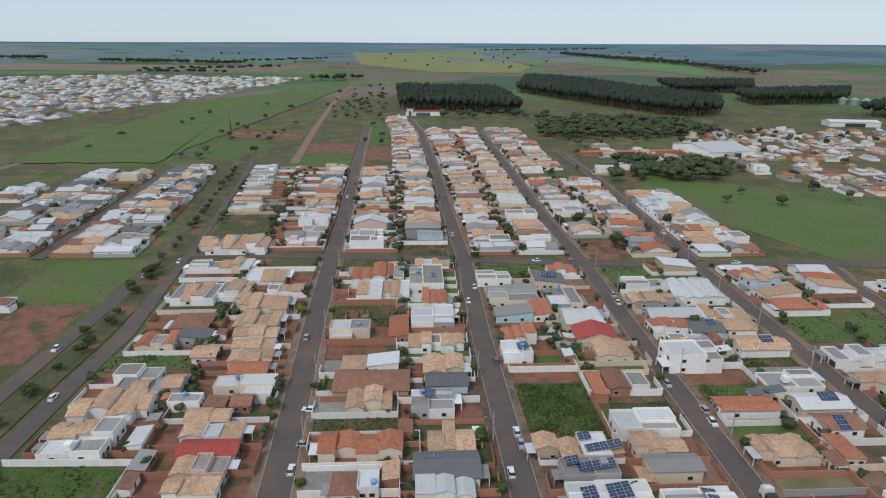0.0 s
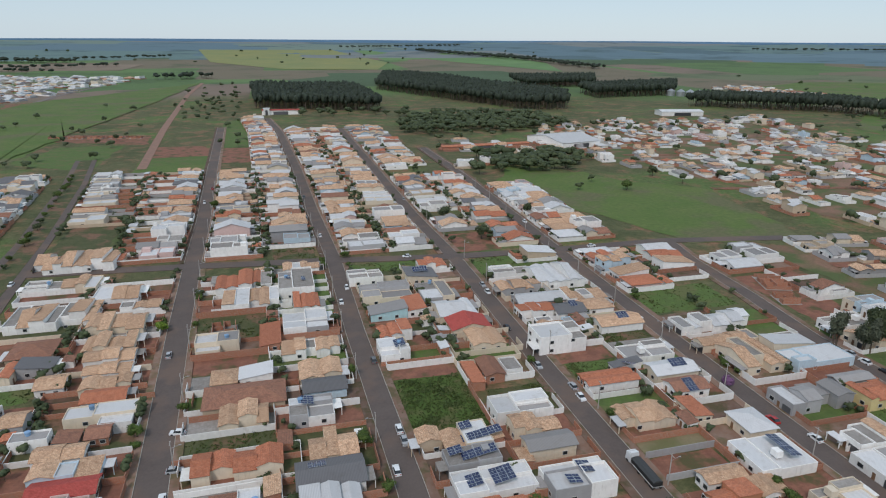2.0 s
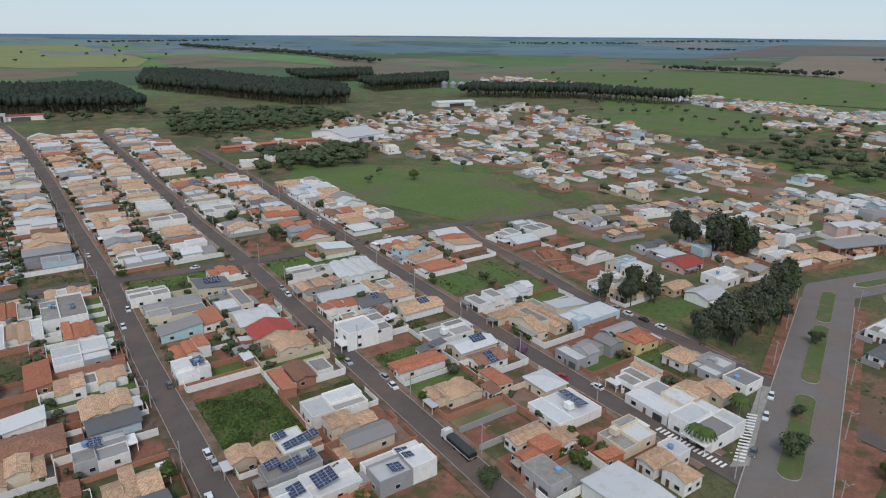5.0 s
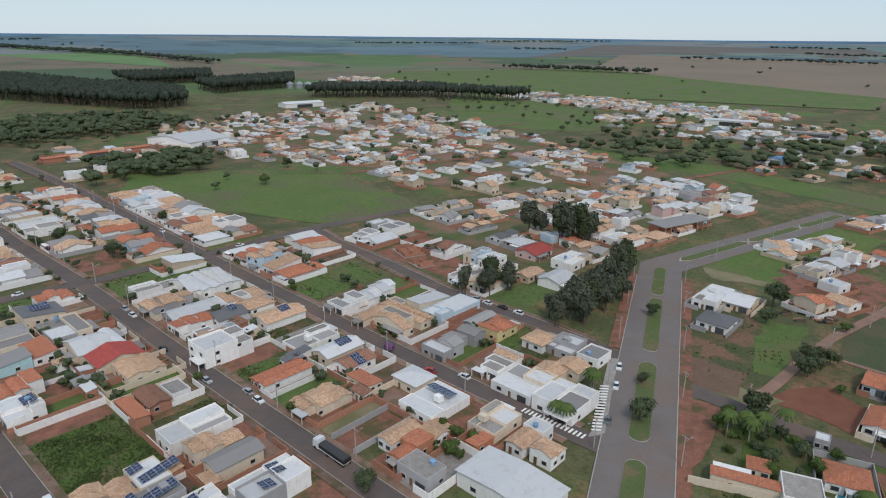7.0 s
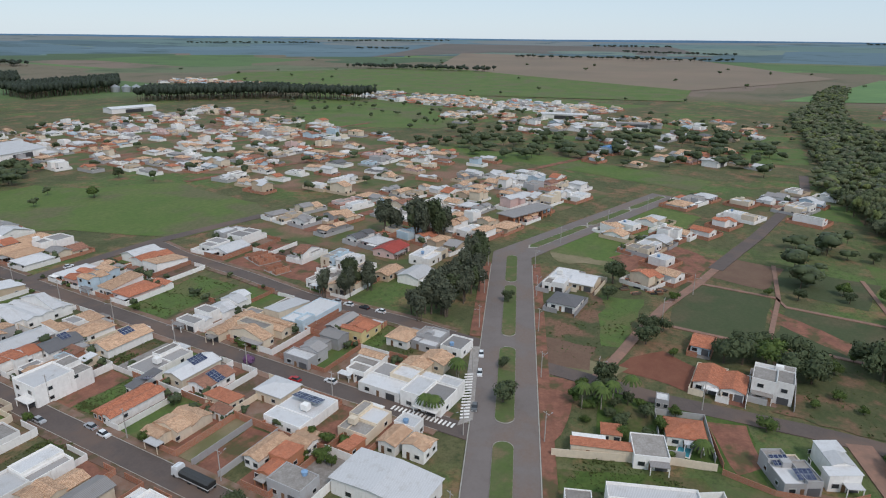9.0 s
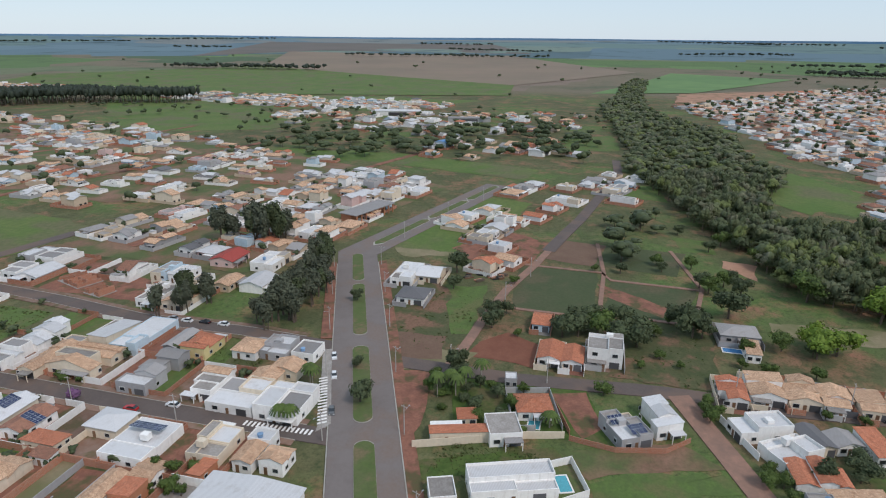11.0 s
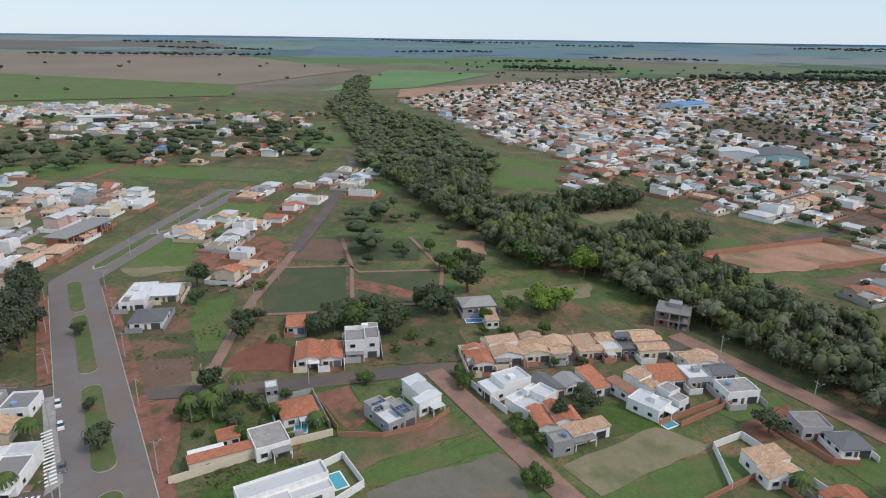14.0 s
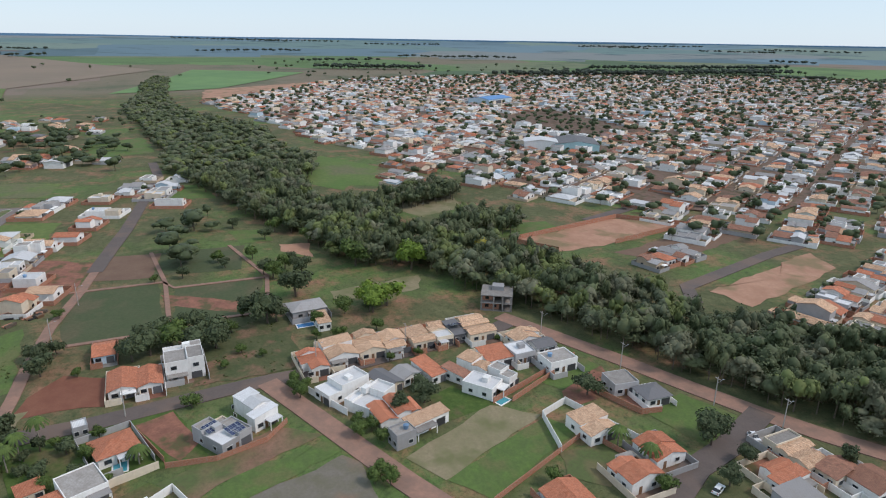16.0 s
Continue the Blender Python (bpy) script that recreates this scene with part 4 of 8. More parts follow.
def rows_of_houses(ring, turn, seed, density=0.8, lot=(12, 16), street_gap=52.0, roofs=ROOFS, fence=True, grow=0.0, keep_off=()):
    """Fills an area with lots in double rows along streets that run at the angle turn."""
    rng = random.Random(seed)
    c, s_ = math.cos(radians(turn)), math.sin(radians(turn))
    loc = [(c * x + s_ * y, -s_ * x + c * y) for x, y in ring]
    u0, u1, v0, v1 = min(p[0] for p in loc), max(p[0] for p in loc), min(p[1] for p in loc), max(p[1] for p in loc)
    v = v0 + 4
    while v < v1:
        for side in (0, 1):
            u = u0
            while u < u1:
                vv = v + 14 + side * 21
                x, y = c * u - s_ * vv, s_ * u + c * vv
                k = 1 + grow * math.hypot(x, y) / 1000
                lw = rng.uniform(*lot) * k
                if rng.random() < density and inside(x, y, ring) and not any(inside(x, y, r) for r in keep_off) and is_free(x, y, 7, 7, ()):
                    far_house(x, y, max(5.5, lw - rng.uniform(1.5, 4)), rng.uniform(8, 14) * k, turn + (0 if side == 0 else 180) + rng.uniform(-3, 3), rng, roofs, fence, behind=rng.uniform(2, 7), side=0.8)
                u += lw
                if rng.random() < 0.05:
                    u += 14
        v += street_gap


def is_free(x, y, rx, ry, holes):
    for tx, ty, tw, td in TAKEN:
        if abs(tx - x) < (tw / 2 + rx) * 0.85 and abs(ty - y) < (td / 2 + ry) * 0.85:
            return False
    return not any(a < x < b and c < y < e for a, b, c, e in holes)


YARDS = ["paving"] * 3 + ["concrete"] + ["soil"] * 6 + ["grass"] * 2 + ["lush"] * 2


def yard_lot(xa, xb, ya, yb, front, rng):
    """One lot: a yard surface, its boundary wall and now and then a shrub. front: -1 or 1, the side of the street."""
    s = Shape()
    s.box(xa + 0.1, xb - 0.1, ya + 0.1, yb - 0.1, -0.2, 0.2)
    mat = rng.choice(YARDS)
    structure("yard", s, M[mat], f"{mat.replace('lush', 'green grass').replace('soil', 'bare earth')} yard of a house lot")
    s = Shape()
    h = rng.uniform(1.7, 2.6)
    back, street_side = (xb, xa) if front < 0 else (xa, xb)
    line = [(street_side, ya), (back, ya), (back, yb - 0.1)]
    if rng.random() < 0.7:
        line.insert(0, (street_side, ya + (yb - ya) * rng.uniform(0.4, 0.9)))
    path_wall(s, line, h)
    wall = rng.choice(["white", "white", "white", "brick", "brick", "brick", "cream"])
    if rng.random() < 0.42 and yb - ya > 8:
        # small outbuilding against the back wall
        dx, dy, hh = rng.uniform(2.6, 4.2), rng.uniform(3.0, yb - ya - 3), rng.uniform(2.3, 2.8)
        cx, cy = back + front * (dx / 2 + 0.3), rng.choice((ya + dy / 2 + 0.4, yb - dy / 2 - 0.4))
        if is_free(cx, cy, dx / 2, dy / 2, ()):
            cover = rng.choice(("tan", "fibre", "fibre", "brown", "sheet", "orange"))
            ob = thing("outbuilding", cx, cy, 0, 0.2, f"small yard outbuilding with a {WORDS[cover]} roof", "shed", "yard outbuildings")
            bw, br = Shape(), Shape()
            k = 0.5
            bw.solid([(-dx / 2, -dy / 2, -0.2), (dx / 2, -dy / 2, -0.2), (dx / 2, dy / 2, -0.2), (-dx / 2, dy / 2, -0.2)], [(-dx / 2, -dy / 2, hh), (dx / 2, -dy / 2, hh + k * -front), (dx / 2, dy / 2, hh + k * -front), (-dx / 2, dy / 2, hh)])
            e = 0.25
            low = [(-dx / 2 - e, -dy / 2 - e, hh + 0.01), (dx / 2 + e, -dy / 2 - e, hh + 0.01 + k * -front), (dx / 2 + e, dy / 2 + e, hh + 0.01 + k * -front), (-dx / 2 - e, dy / 2 + e, hh + 0.01)]
            br.solid(low, [(x, y, z + 0.12) for x, y, z in low])
            part("wall", bw, M[rng.choice(("white", "brick", "grey", "cream"))], ob)
            part("roof", br, M[cover], ob)
            opening(ob, "door", front * dx / 2, 0, -0.15, 0.9, 2.0, "+x" if front > 0 else "-x", M["door"])
    tagged(new("boundary_wall", s.mesh("boundary_wall", M[wall])), f"{WORDS[wall]} boundary wall round a house lot", "wall", "boundary walls")
    for _ in range(rng.choice((1, 2, 2, 3, 4))):
        q = back + (rng.uniform(-5, -1.2) if front < 0 else rng.uniform(1.2, 5))
        qy, h = rng.uniform(ya + 1, yb - 1), rng.uniform(1.4, 4.4)
        if math.hypot(q, qy) > 150:
            YARD_TREES.append((q, qy, h, h * rng.uniform(0.4, 0.6)))
            continue
        tree(q, qy, h, rng.choice(("shrub_1", "round_1", "round_2", "tall_1")), rng.choice(("leaf", "leaf_dark", "leaf")), rng.uniform(0.9, 1.3), rng.uniform(0, 360))


def block(x0, x1, y0, y1, seed, holes=(), skip=0.12, lot_w=(9.5, 12.5), near_limit=330, roofs=ROOFS, walls=True):
    """Two rows of lots back to back between the streets at x0 and x1, from y0 to y1; streets given as functions of y."""
    rng = random.Random(seed)
    for side in (0, 1):
        y = y0
        while y < y1 - 6:
            lw = rng.uniform(*lot_w)
            yc = y + lw / 2
            a, b = x0(yc) + 5.5, x1(yc) - 5.5
            dep = (b - a) / 2
            hd = min(dep - 2.5, rng.uniform(12, 19))
            front = rng.uniform(1.0, 3.5)
            xc = a + front + hd / 2 if side == 0 else b - front - hd / 2
            if walls and math.hypot(xc, yc) < NEAR_LIMIT + 25 and not any(p < xc < q and r < yc < t for p, q, r, t in holes):
                mid = (x0(yc) + x1(yc)) / 2
                yard_lot(x0(yc) + 5.7 if side == 0 else mid, mid if side == 0 else x1(yc) - 5.7, y, y + lw, -1 if side == 0 else 1, rng)
            if rng.random() > skip and is_free(xc, yc, hd / 2, lw / 2, holes):
                lot = None
                random_house(xc, yc, lw - rng.uniform(0.4, 1.6), hd, -90 if side == 0 else 90, rng, math.hypot(xc, yc) < near_limit, lot, roofs, front + 0.3, max(1.0, dep - front - hd - 0.3))
            y += lw


# ---- plants ----
def crown_cards(rng, lobes, cards, size, rings=4, around=8, fill=0.66):
    """A crown: lumpy leafy masses, with many small bent leaf clumps breaking their outline."""
    v, f = [], []
    for cx, cy, cz, rx, rz in lobes if len(lobes) > 1 else ():
        n = len(v)
        for i in range(1, rings + 1):
            th = math.pi * i / (rings + 1)
            for j in range(around):
                q = 2 * math.pi * (j + 0.5 * (i % 2)) / around
                k = fill * rng.uniform(0.72, 1.12)
                v.append(Vector((cx + rx * k * math.sin(th) * math.cos(q), cy + rx * k * math.sin(th) * math.sin(q), cz + rz * k * math.cos(th))))
        v.extend((Vector((cx, cy, cz + rz * 0.8)), Vector((cx, cy, cz - rz * 0.75))))
        top, last = n + rings * around, n + (rings - 1) * around
        for i in range(rings - 1):
            for j in range(around):
                a, b = n + around * i + j, n + around * i + (j + 1) % around
                f.append((a, a + around, b + around, b))
        for j in range(around // 2):
            f.append((top, n + 2 * j, n + 2 * j + 1, n + (2 * j + 2) % around))
            f.append((top + 1, last + (2 * j + 2) % around, last + 2 * j + 1, last + 2 * j))
    for _ in range(cards):
        cx, cy, cz, rx, rz = rng.choice(lobes)
        u, w = rng.uniform(-1, 1), rng.uniform(0, 6.2832)
        q = math.sqrt(1 - u * u)
        rad = rng.uniform(0.7, 1.12)
        n = Vector((q * math.cos(w), q * math.sin(w), u))
        c = Vector((cx + n.x * rx * rad, cy + n.y * rx * rad, cz + n.z * rz * rad))
        n = (n + Vector((rng.uniform(-0.75, 0.75), rng.uniform(-0.75, 0.75), rng.uniform(-0.2, 0.8)))).normalized()
        t = n.orthogonal().normalized()
        t.rotate(Matrix.Rotation(rng.uniform(0, 6.28), 3, n))
        b = n.cross(t)
        a = size * rng.uniform(0.6, 1.4)
        k = len(v)
        v.extend((c - t * a - n * a * 0.25, c + b * a * 0.7, c + t * a - n * a * 0.25, c - b * a * 0.7))
        f.append((k, k + 3, k + 2, k + 1))
    return v, f


def lobes_for(rng, h, r, n=6):
    out = [(0, 0, h * 0.62, r * 0.78, h * 0.3)]
    for _ in range(n):
        a = rng.uniform(0, 6.28)
        q = rng.uniform(0.35, 0.68) * r
        out.append((q * math.cos(a), q * math.sin(a), h * rng.uniform(0.45, 0.8), r * rng.uniform(0.38, 0.56), h * rng.uniform(0.15, 0.22)))
    return out


TREES = {}


def tree_meshes(kind):
    """Meshes of trunk and crown, 1 m high and about as wide, made once for each kind."""
    if kind in TREES:
        return TREES[kind]
    rng = random.Random(kind)
    wide = {"bushy": 0.52, "tall": 0.3, "round": 0.5, "shrub": 0.6}[kind.split("_")[0]]
    lobes = lobes_for(rng, 1.0, wide, 8)
    if kind.startswith("shrub"):
        lobes = [(x, y, z * 0.62, r, q * 1.3) for x, y, z, r, q in lobes]
    t = Shape()
    lean = Vector((rng.uniform(-0.04, 0.04), rng.uniform(-0.04, 0.04), 0.5))
    t.tube((0, 0, -0.02), lean, 0.035, 0.022, 7)
    for cx, cy, cz, *_ in lobes[1:]:
        t.tube(lean * rng.uniform(0.6, 1.0), (cx * 0.8, cy * 0.8, cz), 0.014, 0.005, 5)
    v, f = crown_cards(rng, lobes, 760, 0.046)
    me = bpy.data.meshes.new("crown")
    me.from_pydata(v, [], f)
    TREES[kind] = (t.mesh("trunk", M["bark"]), me)
    return TREES[kind]


TREE_WORDS = {"leaf": "green broadleaf tree", "leaf_dark": "dark green broadleaf tree", "leaf_lime": "bright lime-green tree", "leaf_yellow": "yellow flowering tree", "leaf_purple": "purple flowering tree", "leaf_grey": "tall grey-green eucalyptus"}
CROWNS = {}


def tree(x, y, h, kind="round_1", leaf="leaf", spread=1.0, turn=0.0):
    trunk, crown = tree_meshes(kind)
    if (kind, leaf) not in CROWNS:
        c = crown.copy()
        c.materials.append(M[leaf])
        CROWNS[kind, leaf] = c
    name = "bush" if kind.startswith("shrub") else "tree"
    t = thing(name, x, y, turn, rise(x, y), (TREE_WORDS[leaf] if name == "tree" else "low green garden bush") + " with an uneven crown", name, "trees" if name == "tree" else "bushes")
    t.scale = (h * spread, h * spread, h)
    part("trunk", trunk, None, t)
    part("crown", CROWNS[kind, leaf], None, t)
    return t


def palm(x, y, h):
    t = thing("palm_tree", x, y, (x * 37) % 360, 0, "tall palm with drooping feathery fronds", "palm", "palms")
    s = Shape()
    s.tube((0, 0, 0), (0.1, 0, h * 0.5), 0.2, 0.15, 8)
    s.tube((0.1, 0, h * 0.5), (0, 0.1, h), 0.15, 0.11, 8)
    part("trunk", s, M["pale_bark"], t)
    rng = random.Random(int(x * 10))
    for i in range(15):
        a = 6.283 * i / 15 + rng.uniform(-0.15, 0.15)
        up = rng.uniform(0.2, 0.9)
        f = Shape()
        prev = None
        for k in range(7):
            q = k / 6
            r, z = 2.9 * q, h + up * 1.6 * q - (1.3 + up) * 1.5 * q * q
            wd = 0.55 * math.sin(min(1, q * 1.2 + 0.15) * 2.6)
            c = Vector((r * math.cos(a), r * math.sin(a), z))
            o = Vector((-math.sin(a), math.cos(a), 0)) * max(wd, 0.06)
            cur = (c - o - Vector((0, 0, wd * 0.5)), c, c + o - Vector((0, 0, wd * 0.5)))
            if prev:
                f.poly((prev[0], cur[0], cur[1], prev[1]))
                f.poly((prev[1], cur[1], cur[2], prev[2]))
            prev = cur
        part("frond", f, M["leaf"], t)


def woods(name, spots, leaf, label, cards=150, size=1.0, bark="bark", lobes=6, rings=4, around=8, fill=0.66):
    """Many trees in one mesh. spots: x, y, height, radius."""
    rng = random.Random(name)
    protos = []
    for _ in range(9):
        lob = lobes_for(rng, 11.0, 5.0, lobes)
        v, f = crown_cards(rng, lob, cards, 0.6 * size, rings, around, fill)
        protos.append((np.array([tuple(p) for p in v]), np.array(f)))
    vs, fs, n = [], [], 0
    trunks = Shape()
    for x, y, h, r in spots:
        v, f = rng.choice(protos)
        a = rng.uniform(0, 6.28)
        c, s_ = math.cos(a), math.sin(a)
        z = rise(x, y)
        vs.append(np.stack([x + r / 5 * (c * v[:, 0] - s_ * v[:, 1]), y + r / 5 * (s_ * v[:, 0] + c * v[:, 1]), z + h / 11 * v[:, 2]], 1))
        fs.append(f + n)
        n += len(v)
        trunks.tube((x, y, z - 0.2), (x + rng.uniform(-0.3, 0.3), y, z + h * 0.7), 0.02 * h, 0.008 * h, 4)
    v, f = np.concatenate(vs).astype(np.float32), np.concatenate(fs).astype(np.int32)
    me = bpy.data.meshes.new(name)
    me.vertices.add(len(v))
    me.vertices.foreach_set("co", v.ravel())
    me.loops.add(f.size)
    me.loops.foreach_set("vertex_index", f.ravel())
    me.polygons.add(len(f))
    me.polygons.foreach_set("loop_start", np.arange(0, f.size, 4, dtype=np.int32))
    me.update(calc_edges=True)
    me.materials.append(M[leaf])
    ob = tagged(new(name, me), label, "trees", "", "stuff")
    tr = tagged(new("trunks", trunks.mesh("trunks", M[bark])), "", "", "", "stuff")
    tr.parent = ob
    return ob


def inside(x, y, ring):
    hit = False
    for i in range(len(ring)):
        (xa, ya), (xb, yb) = ring[i], ring[i - 1]
        if (ya > y) != (yb > y) and x < (xb - xa) * (y - ya) / (yb - ya) + xa:
            hit = not hit
    return hit


def scatter(ring, step, rng, jitter=0.45):
    xs, ys = [p[0] for p in ring], [p[1] for p in ring]
    out = []
    y = min(ys)
    while y < max(ys):
        x = min(xs)
        while x < max(xs):
            px_, py_ = x + rng.uniform(-jitter, jitter) * step, y + rng.uniform(-jitter, jitter) * step
            if inside(px_, py_, ring):
                out.append((px_, py_))
            x += step
        y += step
    return out


# ---- vehicles and street furniture ----
def car(x, y, rot, paint="white", tall=0.0):
    c = thing("car", x, y, rot, 0.03, f"{paint} {'pickup-sized' if tall else 'small'} car parked on the asphalt", "car", "parked cars")
    s = Shape()
    ring = [(-0.85, -2.05), (0.85, -2.05), (0.85, 2.05), (-0.85, 2.05)]
    s.solid([(a, b, 0.28) for a, b in ring], [(a * 0.99, b * 0.985, 0.62) for a, b in ring])
    s.solid([(a * 0.99, b * 0.985, 0.62) for a, b in ring], [(a * 0.93, b * 0.94, 0.88 + tall) for a, b in ring])
    part("body", s, M["car_" + paint], c)
    s = Shape()
    s.solid([(-0.78, -1.75, 0.88 + tall), (0.78, -1.75, 0.88 + tall), (0.78, 1.0, 0.88 + tall), (-0.78, 1.0, 0.88 + tall)], [(-0.6, -1.2, 1.42 + tall), (0.6, -1.2, 1.42 + tall), (0.6, 0.3, 1.42 + tall), (-0.6, 0.3, 1.42 + tall)])
    part("window_glass", s, M["glass"], c)
    s = Shape()
    s.box(-0.6, 0.6, -1.22, 0.32, 1.42 + tall, 1.48 + tall)
    part("roof", s, M["car_" + paint], c)
    for wx in (-0.8, 0.8):
        for wy in (-1.3, 1.3):
            s = Shape()
            s.tube((wx - 0.1, wy, 0.31), (wx + 0.1, wy, 0.31), 0.31, 0.31, 12)
            part("wheel", s, M["tyre"], c)
    for wx in (-0.6, 0.6):
        s = Shape()
        s.box(wx - 0.17, wx + 0.17, 1.98, 2.06, 0.6, 0.75)
        part("headlight", s, M["lamp"], c)
        s = Shape()
        s.box(wx - 0.15, wx + 0.15, -2.06, -1.98, 0.62, 0.8)
        part("tail_light", s, M["tail"], c)
    return c


def truck(x, y, rot):
    c = thing("truck", x, y, rot, 0.03, "white cargo truck with a long dark tarpaulin-covered body", "truck")
    s = Shape()
    s.solid([(-1.2, 3.9, 0.6), (1.2, 3.9, 0.6), (1.2, 6.2, 0.6), (-1.2, 6.2, 0.6)], [(-1.2, 3.9, 2.9), (1.2, 3.9, 2.9), (1.15, 5.9, 2.9), (-1.15, 5.9, 2.9)])
    s.solid([(-1.1, 3.9, 2.9), (1.1, 3.9, 2.9), (1.1, 5.6, 2.9), (-1.1, 5.6, 2.9)], [(-1.0, 3.9, 3.4), (1.0, 3.9, 3.4), (1.0, 4.8, 3.3), (-1.0, 4.8, 3.3)])
    part("cab", s, M["car_white"], c)
    s = Shape()
    s.solid([(-1.05, 6.12, 1.7), (1.05, 6.12, 1.7), (1.05, 6.2, 1.7), (-1.05, 6.2, 1.7)], [(-1.0, 5.95, 2.7), (1.0, 5.95, 2.7), (1.0, 6.0, 2.7), (-1.0, 6.0, 2.7)])
    part("windscreen", s, M["glass"], c)
    s = Shape()
    s.box(-0.45, 0.45, -6.2, 5.5, 0.55, 0.85)
    part("chassis", s, M["metal"], c)
    s = Shape()
    s.box(-1.25, 1.25, -6.3, 3.5, 1.1, 2.3)
    part("cargo_bed", s, M["tyre"], c)
    s = Shape()
    s.box(-1.28, 1.28, -6.3, 3.5, 1.0, 1.2)
    part("bed_rail", s, M["car_white"], c)
    s = Shape()
    s.solid([(-1.27, -6.3, 2.3), (1.27, -6.3, 2.3), (1.27, 3.5, 2.3), (-1.27, 3.5, 2.3)], [(-0.5, -6.2, 2.65), (0.5, -6.2, 2.65), (0.5, 3.4, 2.65), (-0.5, 3.4, 2.65)])
    part("tarpaulin", s, M["wire"], c)
    for wy in (5.2, 0.2, -3.2, -4.5, -5.7):
        for wx in (-1.05, 1.05):
            s = Shape()
            s.tube((wx - 0.16, wy, 0.5), (wx + 0.16, wy, 0.5), 0.5, 0.5, 12)
            part("wheel", s, M["tyre"], c)


POLE = {}


def street_pole(x, y, rot=0.0, lamp=True):
    if not POLE:
        s = Shape()
        s.tube((0, 0, 0), (0, 0, 9.2), 0.17, 0.1, 8)
        POLE["post"] = s.mesh("post", M["pole"])
        s = Shape()
        s.box(-1.0, 1.0, -0.06, 0.06, 8.6, 8.74)
        POLE["crossarm"] = s.mesh("crossarm", M["pole"])
        s = Shape()
        s.tube((0, 0, 7.2), (0, -1.9, 7.9), 0.035, 0.03, 6)
        POLE["lamp_arm"] = s.mesh("lamp_arm", M["metal"])
        s = Shape()
        s.solid([(-0.13, -2.5, 7.86), (0.13, -2.5, 7.86), (0.1, -1.85, 7.86), (-0.1, -1.85, 7.86)], [(-0.08, -2.4, 7.99), (0.08, -2.4, 7.99), (0.08, -1.85, 7.99), (-0.08, -1.85, 7.99)])
        POLE["lamp_head"] = s.mesh("lamp_head", M["metal"])
    t = thing("utility_pole", x, y, rot, 0, "concrete utility pole with crossarm and street lamp beside the road", "pole", "utility poles")
    for k in ("post", "crossarm", "lamp_arm", "lamp_head"):
        part(k, POLE[k], None, t)


def swimming_pool(x, y, w, d, rot, deep="pool"):
    t = thing("swimming_pool", x, y, rot, 0.07, "small garden pool with turquoise water and pale coping", "pool", "garden pools")
    s = Shape()
    parapet(s, -w / 2 - 0.35, w / 2 + 0.35, -d / 2 - 0.35, d / 2 + 0.35, 0, 0.18, 0.35)
    part("coping", s, M["white"], t)
    s = Shape()
    s.box(-w / 2, w / 2, -d / 2, d / 2, 0, 0.11)
    part("water", s, M[deep], t)


def garden_wall(pts, h, mat):
    """A free-standing wall along a line."""
    s = Shape()
    path_wall(s, pts, h)
    tagged(new("boundary_wall", s.mesh("boundary_wall", M[mat])), f"{WORDS[mat]} wall along the edge of a lot", "wall", "boundary walls")


def weeds(rings, seed, count, tall):
    """Clumps of weeds and rough grass on vacant ground, one mesh."""
    rng = random.Random(seed)
    v, f = [], []
    for _ in range(count):
        x0, x1, y0, y1 = rng.choice(rings)
        x, y = rng.uniform(x0, x1), rng.uniform(y0, y1)
        k = tall * rng.uniform(0.4, 1.3) * (0.35 + 1.5 * max(0, noise.noise((x * 0.13, y * 0.13, 1.0)) + 0.15))
        vv, ff = crown_cards(rng, [(x, y, k * 0.45, k * 0.9, k * 0.45)], 9, 0.3 * k + 0.12)
        n = len(v)
        v.extend(vv)
        f.extend(tuple(i + n for i in q) for q in ff)
    return v, f


def weed_patch(name, rings, seed, count, tall, leaf, words):
    v, f = weeds(rings, seed, count, tall)
    me = bpy.data.meshes.new(name)
    me.from_pydata(v, [], f)
    me.materials.append(M[leaf])
    tagged(new(name, me), words, "weeds", "", "stuff")


# ---- the land and the roads ----
build_ground()


def street(points):
    ys, xs = [p[1] for p in points], [p[0] for p in points]
    return lambda y: float(np.interp(y, ys, xs))


P0R = [(-106, 90), (-105, 177), (-103.5, 212), (-109.5, 271), (-117, 353), (-134, 499), (-150, 600)]
P0L = [(-124, 90), (-123, 178), (-122, 220), (-121, 271), (-127, 353), (-144, 499), (-160, 600)]
P1 = [(-32, 80), (-33.2, 127), (-37.9, 225), (-40.4, 298), (-42, 376), (-47.9, 520), (-57.2, 796)]
P2 = [(25.2, 80), (25, 125), (23.4, 208), (23.7, 290), (20.1, 388), (17.3, 519), (8.4, 743), (-5, 880)]
P3 = [(79.4, 60), (79, 166), (80.2, 280), (77.6, 360), (78, 518), (77.5, 760)]
P4 = [(130.5, 62), (130, 117), (131, 174), (133.5, 280), (137, 371), (140.5, 471), (139.5, 602)]
P5 = [(178, 84), (180.5, 120), (180, 164), (186, 205), (190, 250), (196, 276)]
S0, S1, S2, S3, S4, S5 = street(P0R), street(P1), street(P2), street(P3), street(P4), street(P5)
C1 = [(-118, 303), (-40, 296.5), (23.7, 289.5), (80.5, 281), (134, 279), (196, 279), (262, 268)]
C2 = [(174, 62), (173, 23), (176.5, -14), (177, -26), (176, -53), (178, -78), (180, -103), (186, -117)]
RIVER_ROAD = [(190, -112), (168, -121), (143, -131), (122, -138.5), (104, -145.5), (90, -152), (76, -160), (40, -178)]
